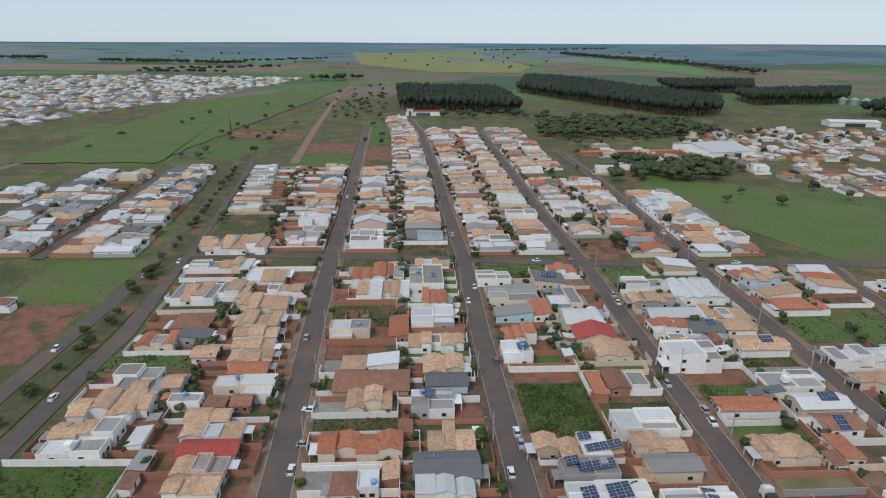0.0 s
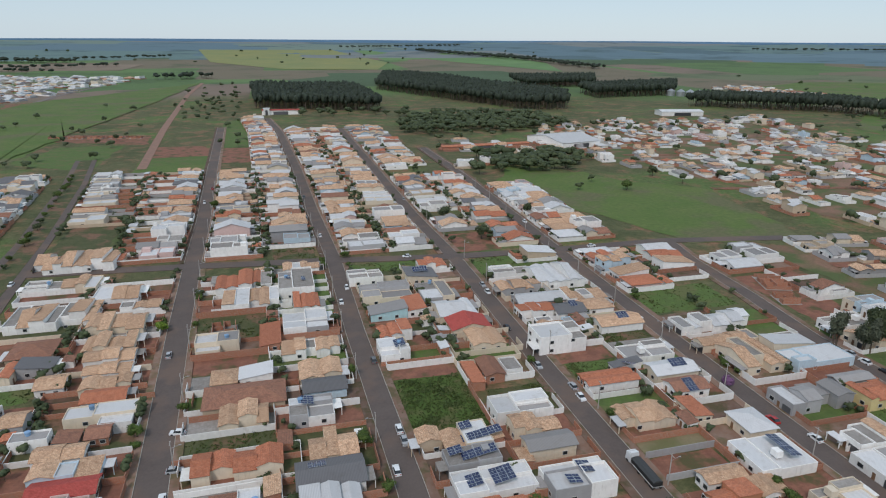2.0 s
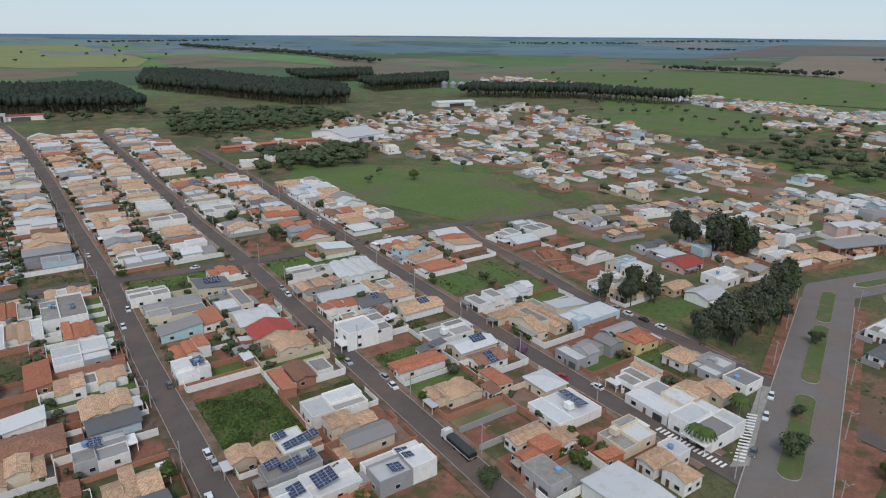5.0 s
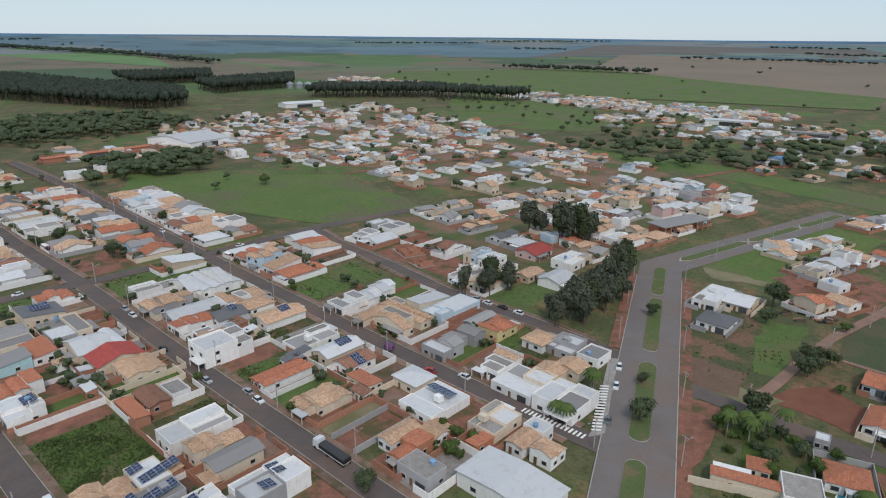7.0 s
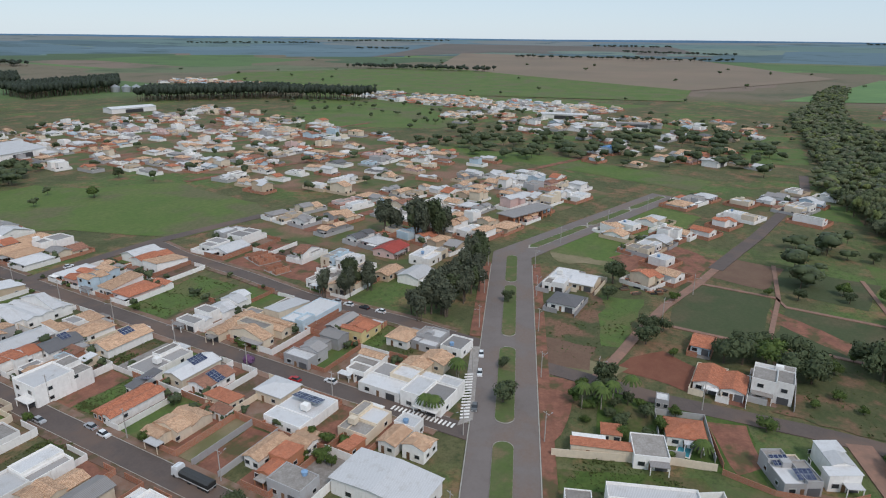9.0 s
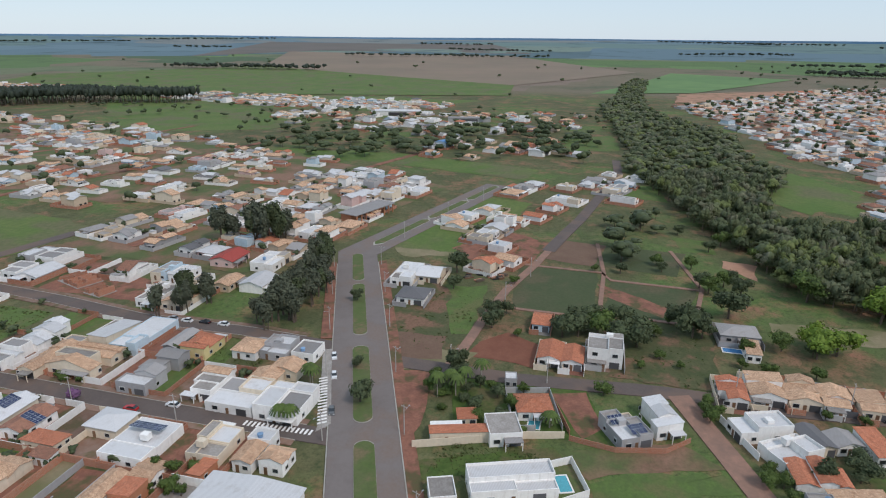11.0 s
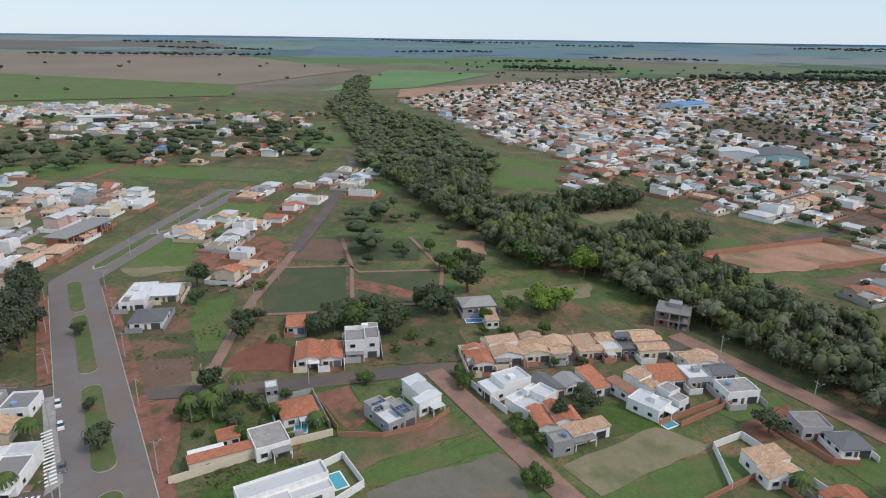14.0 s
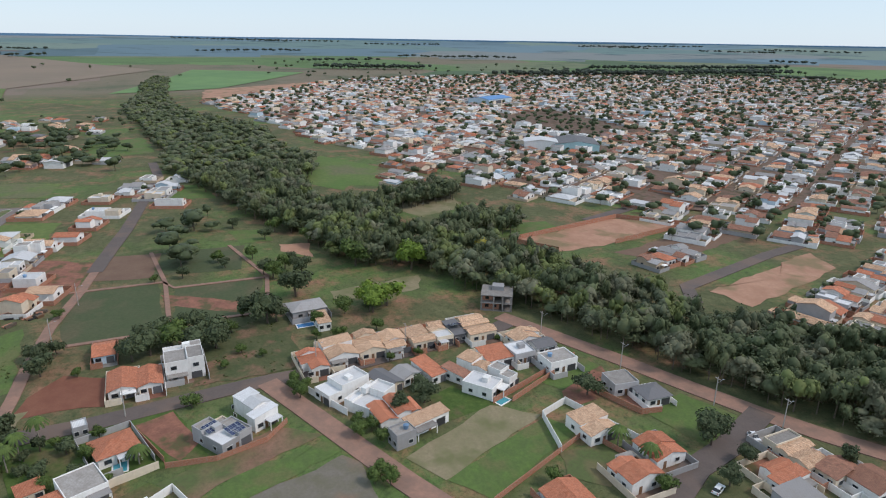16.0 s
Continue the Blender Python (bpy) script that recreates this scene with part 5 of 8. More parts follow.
CORNER_ROAD = [(104, -147), (96.3, -125.3), (93.2, -110.4), (87, -97), (70, -70)]



def between(pts, y0, y1):
    """The stretch of a street line from y0 to y1."""
    xs, ys = [p[0] for p in pts], [p[1] for p in pts]
    cut = [y0] + [y for y in ys if y0 + 3 < y < y1 - 3] + [y1]
    return [(float(np.interp(y, ys, xs)), y) for y in cut]


level = 0.02
for nm, pts, wd in (("road_1", P1, 7.6), ("road_2", P2, 6.8), ("road_3", P3, 6.8), ("road_4", P4, 6.8), ("road_5", P5, 6.6), ("road_6", C1, 7.4), ("road_7", C2, 6.8)):
    level += 0.004
    strip(nm, pts, wd, level, M["asphalt"], "worn grey-brown asphalt street between house lots")
    if nm not in ("road_6", "road_7"):
        cross = float(np.interp(pts[3][0], [p[0] for p in C1], [p[1] for p in C1]))
        low = {"road_4": 74, "road_5": 98}.get(nm, pts[0][1])
        for y0, y1 in ((low, cross - 5), (cross + 5, pts[-1][1])):
            if y1 - y0 < 12:
                continue
            for sg in (-1, 1):
                run = side_line(between(pts, y0, y1), sg * (wd / 2 + 1.3))
                strip("pavement", run, 2.3, 0.14, M["paving"], "patchy concrete and earth pavement along a street", 0.5)
                strip("kerb", side_line(between(pts, y0, y1), sg * (wd / 2 + 0.08)), 0.15, 0.17, M["kerb"], "pale concrete kerb", 0.5)
strip("road_8", P0R, 6.5, 0.052, M["asphalt"], "asphalt carriageway of a divided avenue")
strip("road_9", P0L, 6.5, 0.056, M["asphalt"], "asphalt carriageway of a divided avenue")
strip("road_10", RIVER_ROAD, 7.0, 0.060, M["dirt_road"], "brown unpaved road along the wood")
strip("road_11", CORNER_ROAD, 7.0, 0.064, M["asphalt"], "worn asphalt side street")
strip("road_12", [(176, -24), (150.2, -33.3), (130.1, -40.4), (117.5, -44.9), (95, -54), (70, -64)], 6.5, 0.070, M["dirt_road"], "red dirt road")
strip("road_13", [(176.3, 45), (194.9, 42.8), (217.4, 41), (243.6, 37.7), (278.2, 29.6), (301, 25.7)], 3.6, 0.074, M["dirt_road"], "red dirt track across the grass")
strip("road_14", [(299, 26), (331, 20), (363.4, 13.4), (430, 3), (497, -8), (560, -6)], 6.5, 0.078, M["asphalt"], "dusty asphalt road towards the wood")
strip("road_15", [(-103, 547), (-120, 797), (-144, 1272), (-143, 1564)], 7.5, 0.082, M["dirt_road"], "red dirt road through the fields")

# the avenue with planted islands
AVE = Vector((143.3, 59.0)).normalized()
A0 = Vector((120.6, 52.4))


def ave(s, o):
    """s metres along the avenue, o to its left."""
    p = A0 + AVE * s + Vector((-AVE.y, AVE.x)) * o
    return (p.x, p.y)


strip("road_16", [ave(-60, 0), ave(165, 0)], 18.4, 0.086, M["avenue"], "wide asphalt avenue divided by planted islands")


# ---- the nearest houses, one by one ----
house(161.2, -42.7, 7.1, 14.1, -160, 3.6, "flat", "white", "sheet", along="x", tank=False)
house(152.4, -48.1, 12.0, 8.7, -57, 3.4, "flat", "white", "sheet", along="x", tank=False)
house(143.5, -51.8, 9.4, 11.8, -176, 3.0, "pair", "white", "orange", along="x")
house(136.2, -58.1, 12.4, 4.0, -76, 3.4, "shed", "white", "tan", along="x")
house(131.9, -49.6, 4.6, 5.7, -171, 3.8, "flat", "grey", "concrete", along="x")
house(159.7, -55.3, 5.5, 9.7, -71, 3.0, "gable", "cream", "slate", along="y")
house(160.2, -69.5, 5.3, 10.7, -76, 3.0, "shed", "white", "orange", along="x")
house(160.7, -62.3, 6.6, 6.2, -72, 2.9, "gable", "white", "fibre", along="y")
house(145.7, -80.3, 7.1, 9.7, -55, 3.2, "flat", "white", "sheet", along="x", tank=False)
house(154.9, -76.5, 3.9, 8.4, -63, 2.9, "shed", "white", "brown", along="x")
house(152.5, -85.8, 5.4, 19.7, -65, 3.8, "gable", "white", "tan", along="y", pitch=0.2)
house(62.8, 113.0, 10.0, 15.5, 90, 3.5, "flat", "white", "sheet", along="y", sun_panels=[(3, 2, -2, 2, 0), (4, 2, 1.5, -2.5, 0)], tank=False)
house(61.8, 127.1, 6.2, 12.5, 90, 3.8, "gable", "cream", "fibre", along="y")
house(61.2, 135.6, 7.2, 12.5, 90, 3.4, "pair", "cream", "tan", along="y")
house(61.2, 145.5, 9.0, 16.5, 90, 3.8, "flat", "white", "sheet", along="y", tank=False)
house(44.6, 135.1, 9.8, 7.2, -90, 3.5, "flat", "cream", "sheet", along="y", sun_panels=[(3, 6, 1.5, 1.2, 0), (3, 2, -3, -2, 0)], tank=False)
house(38.5, 134.1, 7.8, 4.9, -90, 3.2, "gable", "cream", "tan", along="x")
house(41.2, 126.6, 6.8, 13.6, -90, 3.5, "flat", "grey", "concrete", along="y", sun_panels=[(3, 5, 0.6, 1.5, 0), (3, 2, -1.4, -4, 0)], tank=False)
house(43.5, 117.0, 9.0, 19.0, -90, 3.3, "flat", "white", "sheet", along="y", sun_panels=[(5, 3, 0, 2, 0), (4, 2, 0.5, -5, 0)], tank=False)
house(32.8, 137.2, 7.5, 6.0, -90, 3.0, "pair", "sand", "tan", along="y")
house(54.0, 166.5, 13.0, 4.0, 90, 2.8, "shed", "brick", "orange", along="y")
house(60.3, 168.5, 11.0, 5.9, 90, 3.0, "gable", "brick", "brown", along="x")
house(66.8, 168.0, 8.0, 5.5, 90, 2.9, "flat", "white", "concrete", along="y")
house(65.2, 188.5, 12.0, 11.5, 90, 3.0, "pair", "cream", "tan", along="y", lot=(14, 24, 'cream', 2.2))
house(63.0, 201.0, 11.0, 14.0, 90, 3.2, "gable", "cream", "red", along="x")
house(61.8, 214.8, 14.5, 14.5, 90, 3.3, "pair", "cream", "sheet", along="y")
house(93.2, 151.6, 3.6, 16.5, -90, 3.2, "gable", "white", "orange", along="y")
house(93.2, 155.6, 3.6, 16.5, -90, 2.9, "gable", "rust", "orange", along="y")
house(102.3, 159.5, 3.4, 9.7, -90, 3.0, "shed", "white", "slate", along="y", sun_panels=[(2, 5, 0, 0, 0)])
house(113.5, 166.5, 9.0, 17.0, 90, 3.2, "flat", "white", "concrete", along="y", tank=False)
house(114.8, 153.5, 8.0, 14.5, 90, 3.4, "gable", "cream", "sheet", along="y", sun_panels=[(5, 2, 0, -2, 0)])
house(113.5, 143.8, 7.3, 11.0, 90, 3.1, "gable", "white", "brown", along="y", sun_panels=[(3, 3, -1.8, 0, 0)])
house(108.2, 133.0, 10.0, 5.5, 90, 2.6, "shed", "cream", "orange", along="y")
house(92.8, 133.5, 9.0, 14.9, -90, 3.0, "pair", "cream", "tan", along="y")
house(143.4, 109.5, 8.6, 12.8, -90, 3.3, "pair", "white", "tan", along="y")
house(139.9, 97.2, 14.4, 13.8, -90, 3.4, "flat", "white", "sheet", along="y", tank=False)
house(139.8, 82.8, 13.2, 14.4, -90, 3.9, "flat", "white", "sheet", along="y", tank=False)
house(150.2, 95.0, 8.0, 6.5, 90, 3.4, "gable", "cream", "tan", along="y")
house(157.1, 91.5, 8.6, 6.6, 90, 3.4, "gable", "cream", "tan", along="y")
house(169.0, 100.7, 9.4, 10.0, 90, 3.4, "flat", "grey", "sheet", along="y", tank=False)
house(169.5, 90.8, 7.6, 9.0, 90, 3.0, "flat", "white", "fibre", along="y")
house(166.5, 109.9, 8.2, 9.0, 90, 3.2, "hip", "white", "tan", along="y")
house(118.5, 122.2, 9.6, 8.2, 90, 3.6, "hip", "cream", "sheet", along="y")
house(114.0, 109.5, 12.6, 16.0, 90, 3.6, "flat", "white", "sheet", along="y", sun_panels=[(3, 2, -3, -3, 0), (3, 2, 0, -3, 0), (3, 2, 3, -3, 0)], tank=False)
house(96.2, 105.2, 4.7, 10.4, -90, 3.3, "gable", "white", "tan", along="y")
house(94.2, 99.2, 5.6, 11.5, -90, 3.1, "pair", "rust", "orange", along="y")
house(102.8, 99.2, 5.6, 4.9, -90, 3.2, "gable", "white", "tan", along="x")
house(89.7, 90.8, 9.9, 6.7, -90, 3.8, "flat", "grey", "concrete", along="y")
house(118.0, 91.1, 9.0, 12.0, 90, 3.5, "flat", "cream", "concrete", along="y")
house(108.4, 88.3, 3.4, 6.8, 90, 2.5, "shed", "rust", "orange", along="y")
house(115.8, 80.3, 5.0, 7.6, 90, 3.3, "gable", "white", "tan", along="y")
house(116.3, 73.1, 6.2, 6.7, 90, 3.3, "pair", "white", "tan", along="y")
house(122.3, 80.1, 6.2, 4.8, 90, 3.6, "flat", "white", "sheet", along="y")
house(145.0, 129.8, 10.0, 21.0, -90, 3.4, "pair", "grey", "fibre", along="y")
house(163.8, 125.8, 8.8, 11.5, 90, 3.2, "gable", "yellow", "orange", along="y")
house(164.7, 134.7, 4.6, 12.6, 90, 3.2, "gable", "grey", "fibre", along="y")
house(165.4, 149.3, 10.2, 21.9, 90, 3.3, "flat", "blue", "sheet", along="y", tank=False)
house(145.8, 155.2, 16.5, 15.5, -90, 3.5, "pair", "cream", "tan", along="y")
house(243.2, 165.8, 14.5, 11.5, 0, 3.2, "gable", "pink", "red", along="x")
house(216.4, 149.5, 11.8, 7.0, 0, 3.0, "gable", "sand", "tan", along="x")
house(219.2, 137.2, 13.3, 10.4, 0, 3.4, "gable", "white", "sheet", along="x")
house(244.2, 145.5, 17.5, 11.0, 0, 3.7, "flat", "white", "sheet", along="x")
house(-86.1, 140.0, 5.7, 15.6, -90, 3.4, "flat", "white", "concrete", along="y")
house(-86.2, 147.4, 7.1, 16.7, -90, 3.1, "pair", "white", "tan", along="y")
house(-84.7, 160.0, 12.5, 20.2, -90, 3.4, "pair", "white", "tan", along="y")
house(-78.3, 170.2, 7.4, 19.2, -90, 3.1, "gable", "grey", "tan", along="y")
house(-84.7, 177.5, 7.0, 13.0, -90, 3.6, "flat", "white", "concrete", along="y")
house(-87.7, 200.8, 9.8, 12.6, -90, 3.1, "pair", "cream", "orange", along="y")
house(-80.9, 216.2, 12.6, 13.0, -90, 3.1, "hip", "sand", "brown", along="y")
house(-76.2, 204.3, 7.4, 10.1, 90, 3.1, "shed", "grey", "slate", along="y")
house(-82.6, 245.6, 18.9, 28.7, -90, 3.1, "pair", "white", "tan", along="y")
house(-90.5, 311.0, 23.0, 33.8, -90, 3.1, "pair", "white", "tan", along="y")
house(-58.7, 231.8, 13.1, 18.7, 90, 3.1, "gable", "cream", "tan", along="y")
house(-57.7, 216.1, 11.0, 16.0, 90, 3.1, "gable", "cream", "tan", along="y")
house(-55.5, 205.1, 7.9, 14.7, 90, 3.1, "gable", "white", "tan", along="y")
house(-54.5, 196.3, 7.4, 13.9, 90, 3.1, "gable", "white", "tan", along="y")
house(-53.4, 188.0, 7.1, 13.8, 90, 3.1, "gable", "cream", "tan", along="y")
house(-51.9, 179.8, 7.0, 11.3, 90, 3.1, "gable", "white", "orange", along="y")
house(-68.7, 191.4, 8.1, 7.6, 90, 3.1, "gable", "white", "tan", along="y")
house(-53.0, 145.4, 6.4, 15.5, 90, 3.1, "pair", "blue", "tan", along="y")
house(-56.5, 153.2, 6.1, 11.6, 90, 3.1, "pair", "white", "tan", along="y")
house(-52.0, 138.6, 6.6, 14.2, 90, 3.1, "gable", "cream", "red", along="y", wing=('r', 4.0, 8.0, 2.7, 'white', 'fibre'))
house(-51.7, 130.8, 6.4, 12.6, 90, 3.1, "pair", "pink", "tan", along="y")
house(-51.4, 123.7, 5.4, 12.0, 90, 3.1, "pair", "white", "tan", along="y")
house(-56.5, 160.2, 5.7, 5.5, 90, 2.8, "shed", "grey", "brown", along="y")
house(-49.5, 161.3, 6.3, 5.3, 90, 2.8, "gable", "brick", "brown", along="y")
house(-65.6, 161.8, 4.6, 9.0, 90, 3.1, "flat", "white", "fibre", along="y")
house(-64.4, 262.4, 14.4, 16.6, 90, 3.1, "gable", "white", "tan", along="y")
house(-81.1, 277.1, 14.0, 13.7, 90, 3.1, "gable", "cream", "tan", along="y")
house(-14.1, 139.2, 8.7, 20.9, -90, 3.4, "pair", "cream", "orange", along="y", lot=(13, 29, 'white', 2.0))
house(-16.7, 123.5, 7.1, 5.6, -90, 3.1, "hip", "white", "brown", along="y")
house(-11.3, 124.0, 5.9, 4.9, -90, 3.3, "flat", "white", "sheet", along="y")
house(-13.4, 170.4, 11.9, 22.1, -90, 3.1, "hip", "sand", "brown", along="y", lot=(14, 30, 'brick', 2.0))
house(-13.3, 159.6, 9.4, 12.6, -90, 3.3, "pair", "cream", "tan", along="y")
house(-19.6, 182.1, 8.4, 7.1, -90, 3.1, "hip", "cream", "tan", along="y")
house(-10.4, 182.9, 7.6, 9.7, -90, 3.1, "shed", "white", "sheet", along="y")
house(-16.1, 265.2, 17.5, 22.4, -90, 3.1, "pair", "white", "orange", along="y")
house(-13.0, 244.1, 17.6, 21.2, -90, 3.4, "pair", "white", "tan", along="y", lot=(14, 30, 'white', 2.4))
house(-6.0, 209.2, 17.3, 6.6, -90, 2.8, "shed", "brick", "orange", along="x")
house(6.3, 217.4, 14.5, 15.7, 90, 3.7, "flat", "white", "sheet", along="y", lot=(13, 26, 'brick', 2.2))
house(6.8, 196.9, 8.6, 18.9, 90, 3.1, "pair", "white", "tan", along="y")
house(8.7, 180.4, 11.2, 12.6, 90, 3.1, "gable", "cream", "tan", along="y")
house(9.2, 170.3, 7.4, 12.2, 90, 3.1, "gable", "blue", "slate", along="y")
house(4.6, 157.8, 8.9, 12.0, 90, 3.8, "flat", "white", "sheet", along="y", sun_panels=[(4, 2, 2.0, 1.0, 0)])
house(8.8, 140.6, 10.8, 11.8, 90, 3.1, "gable", "cream", "tan", along="y")
house(7.1, 129.1, 9.9, 15.4, 90, 3.3, "gable", "white", "slate", along="y", sun_panels=[(4, 2, 2.2, 3.0, 0)])
house(6.3, 120.8, 5.7, 13.5, 90, 3.1, "pair", "white", "sheet", along="y")
house(4.8, 257.2, 23.8, 14.2, 90, 4.1, "flat", "white", "concrete", along="y", sun_panels=[(4, 1, -1.5, -3.0, 0), (4, 1, 1.5, 3, 0)])
house(7.7, 236.1, 13.1, 9.7, 90, 3.1, "gable", "white", "orange", along="y")
house(33.9, 258.2, 11.2, 14.5, -90, 2.9, "flat", "white", "concrete", along="y")
house(57.5, 255.0, 12.3, 13.3, 90, 3.0, "shed", "cream", "slate", along="y", sun_panels=[(6, 2, 0, 0, 0)])
house(39.3, 237.0, 13.6, 19.9, -90, 3.9, "flat", "grey", "fibre", along="y")
house(37.0, 220.0, 8.4, 13.9, -90, 3, "shed", "aqua", "fibre", along="y")
house(47.7, 223.1, 13.8, 7.1, -90, 3.1, "shed", "white", "orange", along="x")
house(36.2, 202.3, 11.9, 11.4, -90, 3.2, "pair", "white", "orange", along="y")
house(33.1, 187.5, 10.4, 9.5, -90, 4.1, "flat", "white", "sheet", along="y", sun_panels=[(5, 2, 0, 2, 0)])
house(59.0, 234.8, 18.0, 12.7, 90, 3.4, "flat", "white", "concrete", along="y")
house(113.9, 240.1, 21.1, 20.1, -90, 3.3, "pair", "white", "sheet", along="y")
house(94.5, 231.4, 9.2, 18.4, -90, 3.2, "gable", "grey", "tan", along="y")
house(97.8, 216.9, 9.2, 20.7, -90, 3.2, "gable", "grey", "sheet", along="y")
house(91.2, 207.5, 9.2, 12.6, -90, 3, "pair", "white", "orange", along="y")
house(103.8, 204.3, 9.2, 11.5, 90, 3.2, "gable", "white", "slate", along="y", sun_panels=[(3, 2, 0, -2, 0)])
house(88.8, 181.3, 10.8, 16.9, -90, 5.6, "flat", "white", "sheet", along="y", tank=False)
house(115.8, 205.8, 9.2, 12.0, 90, 3.1, "hip", "white", "tan", along="y")
house(116.8, 190.4, 9.2, 16.6, 90, 3.1, "gable", "white", "tan", along="y", sun_panels=[(4, 2, 0, -2, 0)])
house(99.8, 72.0, 22.5, 12.0, -90, 4.4, "gable", "white", "sheet", along="y", near=True, tank=False, pitch=0.07)
house(149.8, 181.4, 9.2, 29.3, -90, 3.2, "pair", "white", "sheet", along="y")
house(145.3, 167.1, 7.0, 22.4, -90, 3.2, "pair", "cream", "tan", along="y")
house(246.6, 81.3, 9.3, 21.1, -90, 3.6, "flat", "white", "sheet", along="x", lot=(12.7, 27.1, 'grey', 2.0), yard='concrete')
house(249.3, 71.5, 9.8, 12.6, -90, 3, "gable", "cream", "sheet", along="x", lot=(13.3, 18.7, 'cream', 2.0), yard='paving')
house(224.0, 71.6, 11.0, 11.0, -90, 3.2, "hip", "white", "slate", along="x", lot=(12.6, 17.0, 'grey', 2.0), yard='concrete')
house(189.3, 14.5, 7.4, 12.0, -90, 3.1, "gable", "white", "orange", along="y", lot=(9.0, 18.0, 'cream', 2.0), yard='grass')
house(188.4, 7.4, 6.4, 11.2, -90, 3.1, "gable", "white", "orange", along="y", lot=(8.0, 17.2, 'white', 2.0), yard='soil')
house(193.5, -2.5, 11.0, 12.1, -90, 6.0, "flat", "white", "concrete", along="x", tank=False, lot=(12.6, 18.1, 'grey', 2.0), yard='paving')
house(213.0, 19.8, 5.9, 9.8, -90, 3, "gable", "blue", "orange", along="x", lot=(7.5, 15.8, 'brick', 2.0), yard='concrete')
house(138.9, 33.4, 15.0, 3.9, 108, 2.9, "shed", "cream", "orange", along="x")
house(146.6, 33.0, 5.0, 4.2, -72, 2.7, "shed", "cream", "orange", along="x")
house(143.3, 22.6, 8.5, 9.5, -70, 3.3, "flat", "white", "concrete", along="x", tank=False)
house(156.3, 16.3, 9.3, 8.5, -74, 3.2, "hip", "white", "orange", along="x", lot=(13, 19, "grey", 2.0), yard="concrete")
house(169.2, 24.4, 3.5, 4.0, -80, 2.8, "flat", "grey", "sheet", along="x")
house(151.6, -8.4, 9.0, 12.0, -60, 3.0, "flat", "grey", "concrete", along="x", tank=False, sun_panels=[(4, 2, -1.5, 2, 0), (4, 2, 1.5, -3.2, 0)])
house(158.9, -17.0, 7.2, 13.0, -65, 4.2, "pair", "white", "sheet", along="x")
house(122.5, 17.2, 20.0, 8.6, -69, 3.6, "flat", "white", "sheet", along="x", tank=False)
house(115.8, 32.0, 6.0, 7.0, -69, 2.8, "flat", "white", "concrete", along="x", tank=False)
house(179.2, -38.6, 7.4, 12.3, -90, 3.2, "pair", "white", "orange", along="x", lot=(9.0, 18.3, 'cream', 2.0), yard='soil')
house(183.1, -48.1, 9.6, 13.1, -90, 3.4, "pair", "white", "tan", along="x", lot=(11.2, 19.1, 'cream', 2.0), yard='soil')
house(183.6, -57.8, 8.8, 13.4, -90, 3.2, "pair", "cream", "tan", along="x", lot=(10.4, 19.4, 'brick', 2.0), yard='grass')
house(182.4, -66.8, 8.8, 12.0, -90, 3.2, "pair", "white", "tan", along="x", lot=(10.4, 18.0, 'grey', 2.0), yard='concrete')
house(182.5, -75.8, 8.1, 11.7, -90, 3.2, "pair", "cream", "tan", along="x", lot=(9.7, 17.7, 'brick', 2.0), yard='paving')
house(182.0, -83.0, 6.0, 11.8, -90, 3.2, "pair", "cream", "tan", along="x", lot=(7.6, 17.8, 'brick', 2.0), yard='paving')
house(181.1, -88.7, 4.6, 9.4, -90, 3.2, "shed", "dark", "slate", along="x", sun_panels=[(4, 2, 0, 0, 0)])
house(181.5, -96.4, 10.0, 14.8, -90, 3.4, "gable", "cream", "tan", along="y", lot=(11.6, 20.8, 'white', 2.0), yard='paving')
house(220.9, -47.0, 12.5, 9.0, -88, 3.4, "hip", "grey", "fibre", along="x", lot=(14.5, 16.0, "grey", 2.0), yard="soil")
house(207.8, -49.3, 4.4, 8.6, -90, 3.2, "shed", "white", "tan", along="x")
house(159.8, -92.6, 9.2, 8.2, -90, 3.1, "shed", "white", "orange", along="x", lot=(11.0, 14.2, 'cream', 2.0), yard='soil')
house(167.2, -109.1, 11.7, 7.7, -90, 3.2, "pair", "white", "tan", along="x", lot=(13.3, 14.2, 'cream', 2.0), yard='soil')
house(160.2, -110.8, 7.1, 5.9, -90, 3, "gable", "white", "slate", along="x", lot=(8.7, 12.3, 'white', 2.0), yard='concrete')
house(148.8, -109.0, 9.9, 7.4, -90, 3.7, "flat", "white", "concrete", along="x", lot=(11.5, 13.4, 'grey', 2.0), yard='paving')
house(158.8, -101.0, 7.4, 8.2, -90, 3.4, "flat", "grey", "sheet", along="x", lot=(9.2, 14.2, 'white', 2.0), yard='paving')
house(116.0, -96.8, 8.8, 10.5, -88, 3.2, "pair", "white", "tan", along="x")
house(100.7, -105.6, 9.2, 8.6, 90, 3.2, "pair", "white", "orange", along="y", lot=(10.8, 14.6, 'grey', 2.0), yard='paving')
house(96.0, -93.8, 9.2, 8.6, 90, 3, "pair", "white", "orange", along="y", lot=(10.8, 14.6, 'cream', 2.0), yard='paving')
house(95.1, -74.3, 9.2, 8.6, 90, 3, "gable", "white", "orange", along="y", lot=(10.8, 14.6, 'brick', 2.0), yard='concrete')
house(88.4, -136.5, 9.2, 7.2, -90, 3.2, "pair", "cream", "tan", along="y", lot=(10.8, 14.4, 'grey', 2.0), yard='concrete')
house(81.9, -136.2, 9.2, 5.3, -90, 3.2, "pair", "cream", "tan", along="y", lot=(10.8, 14.6, 'brick', 2.0), yard='paving')
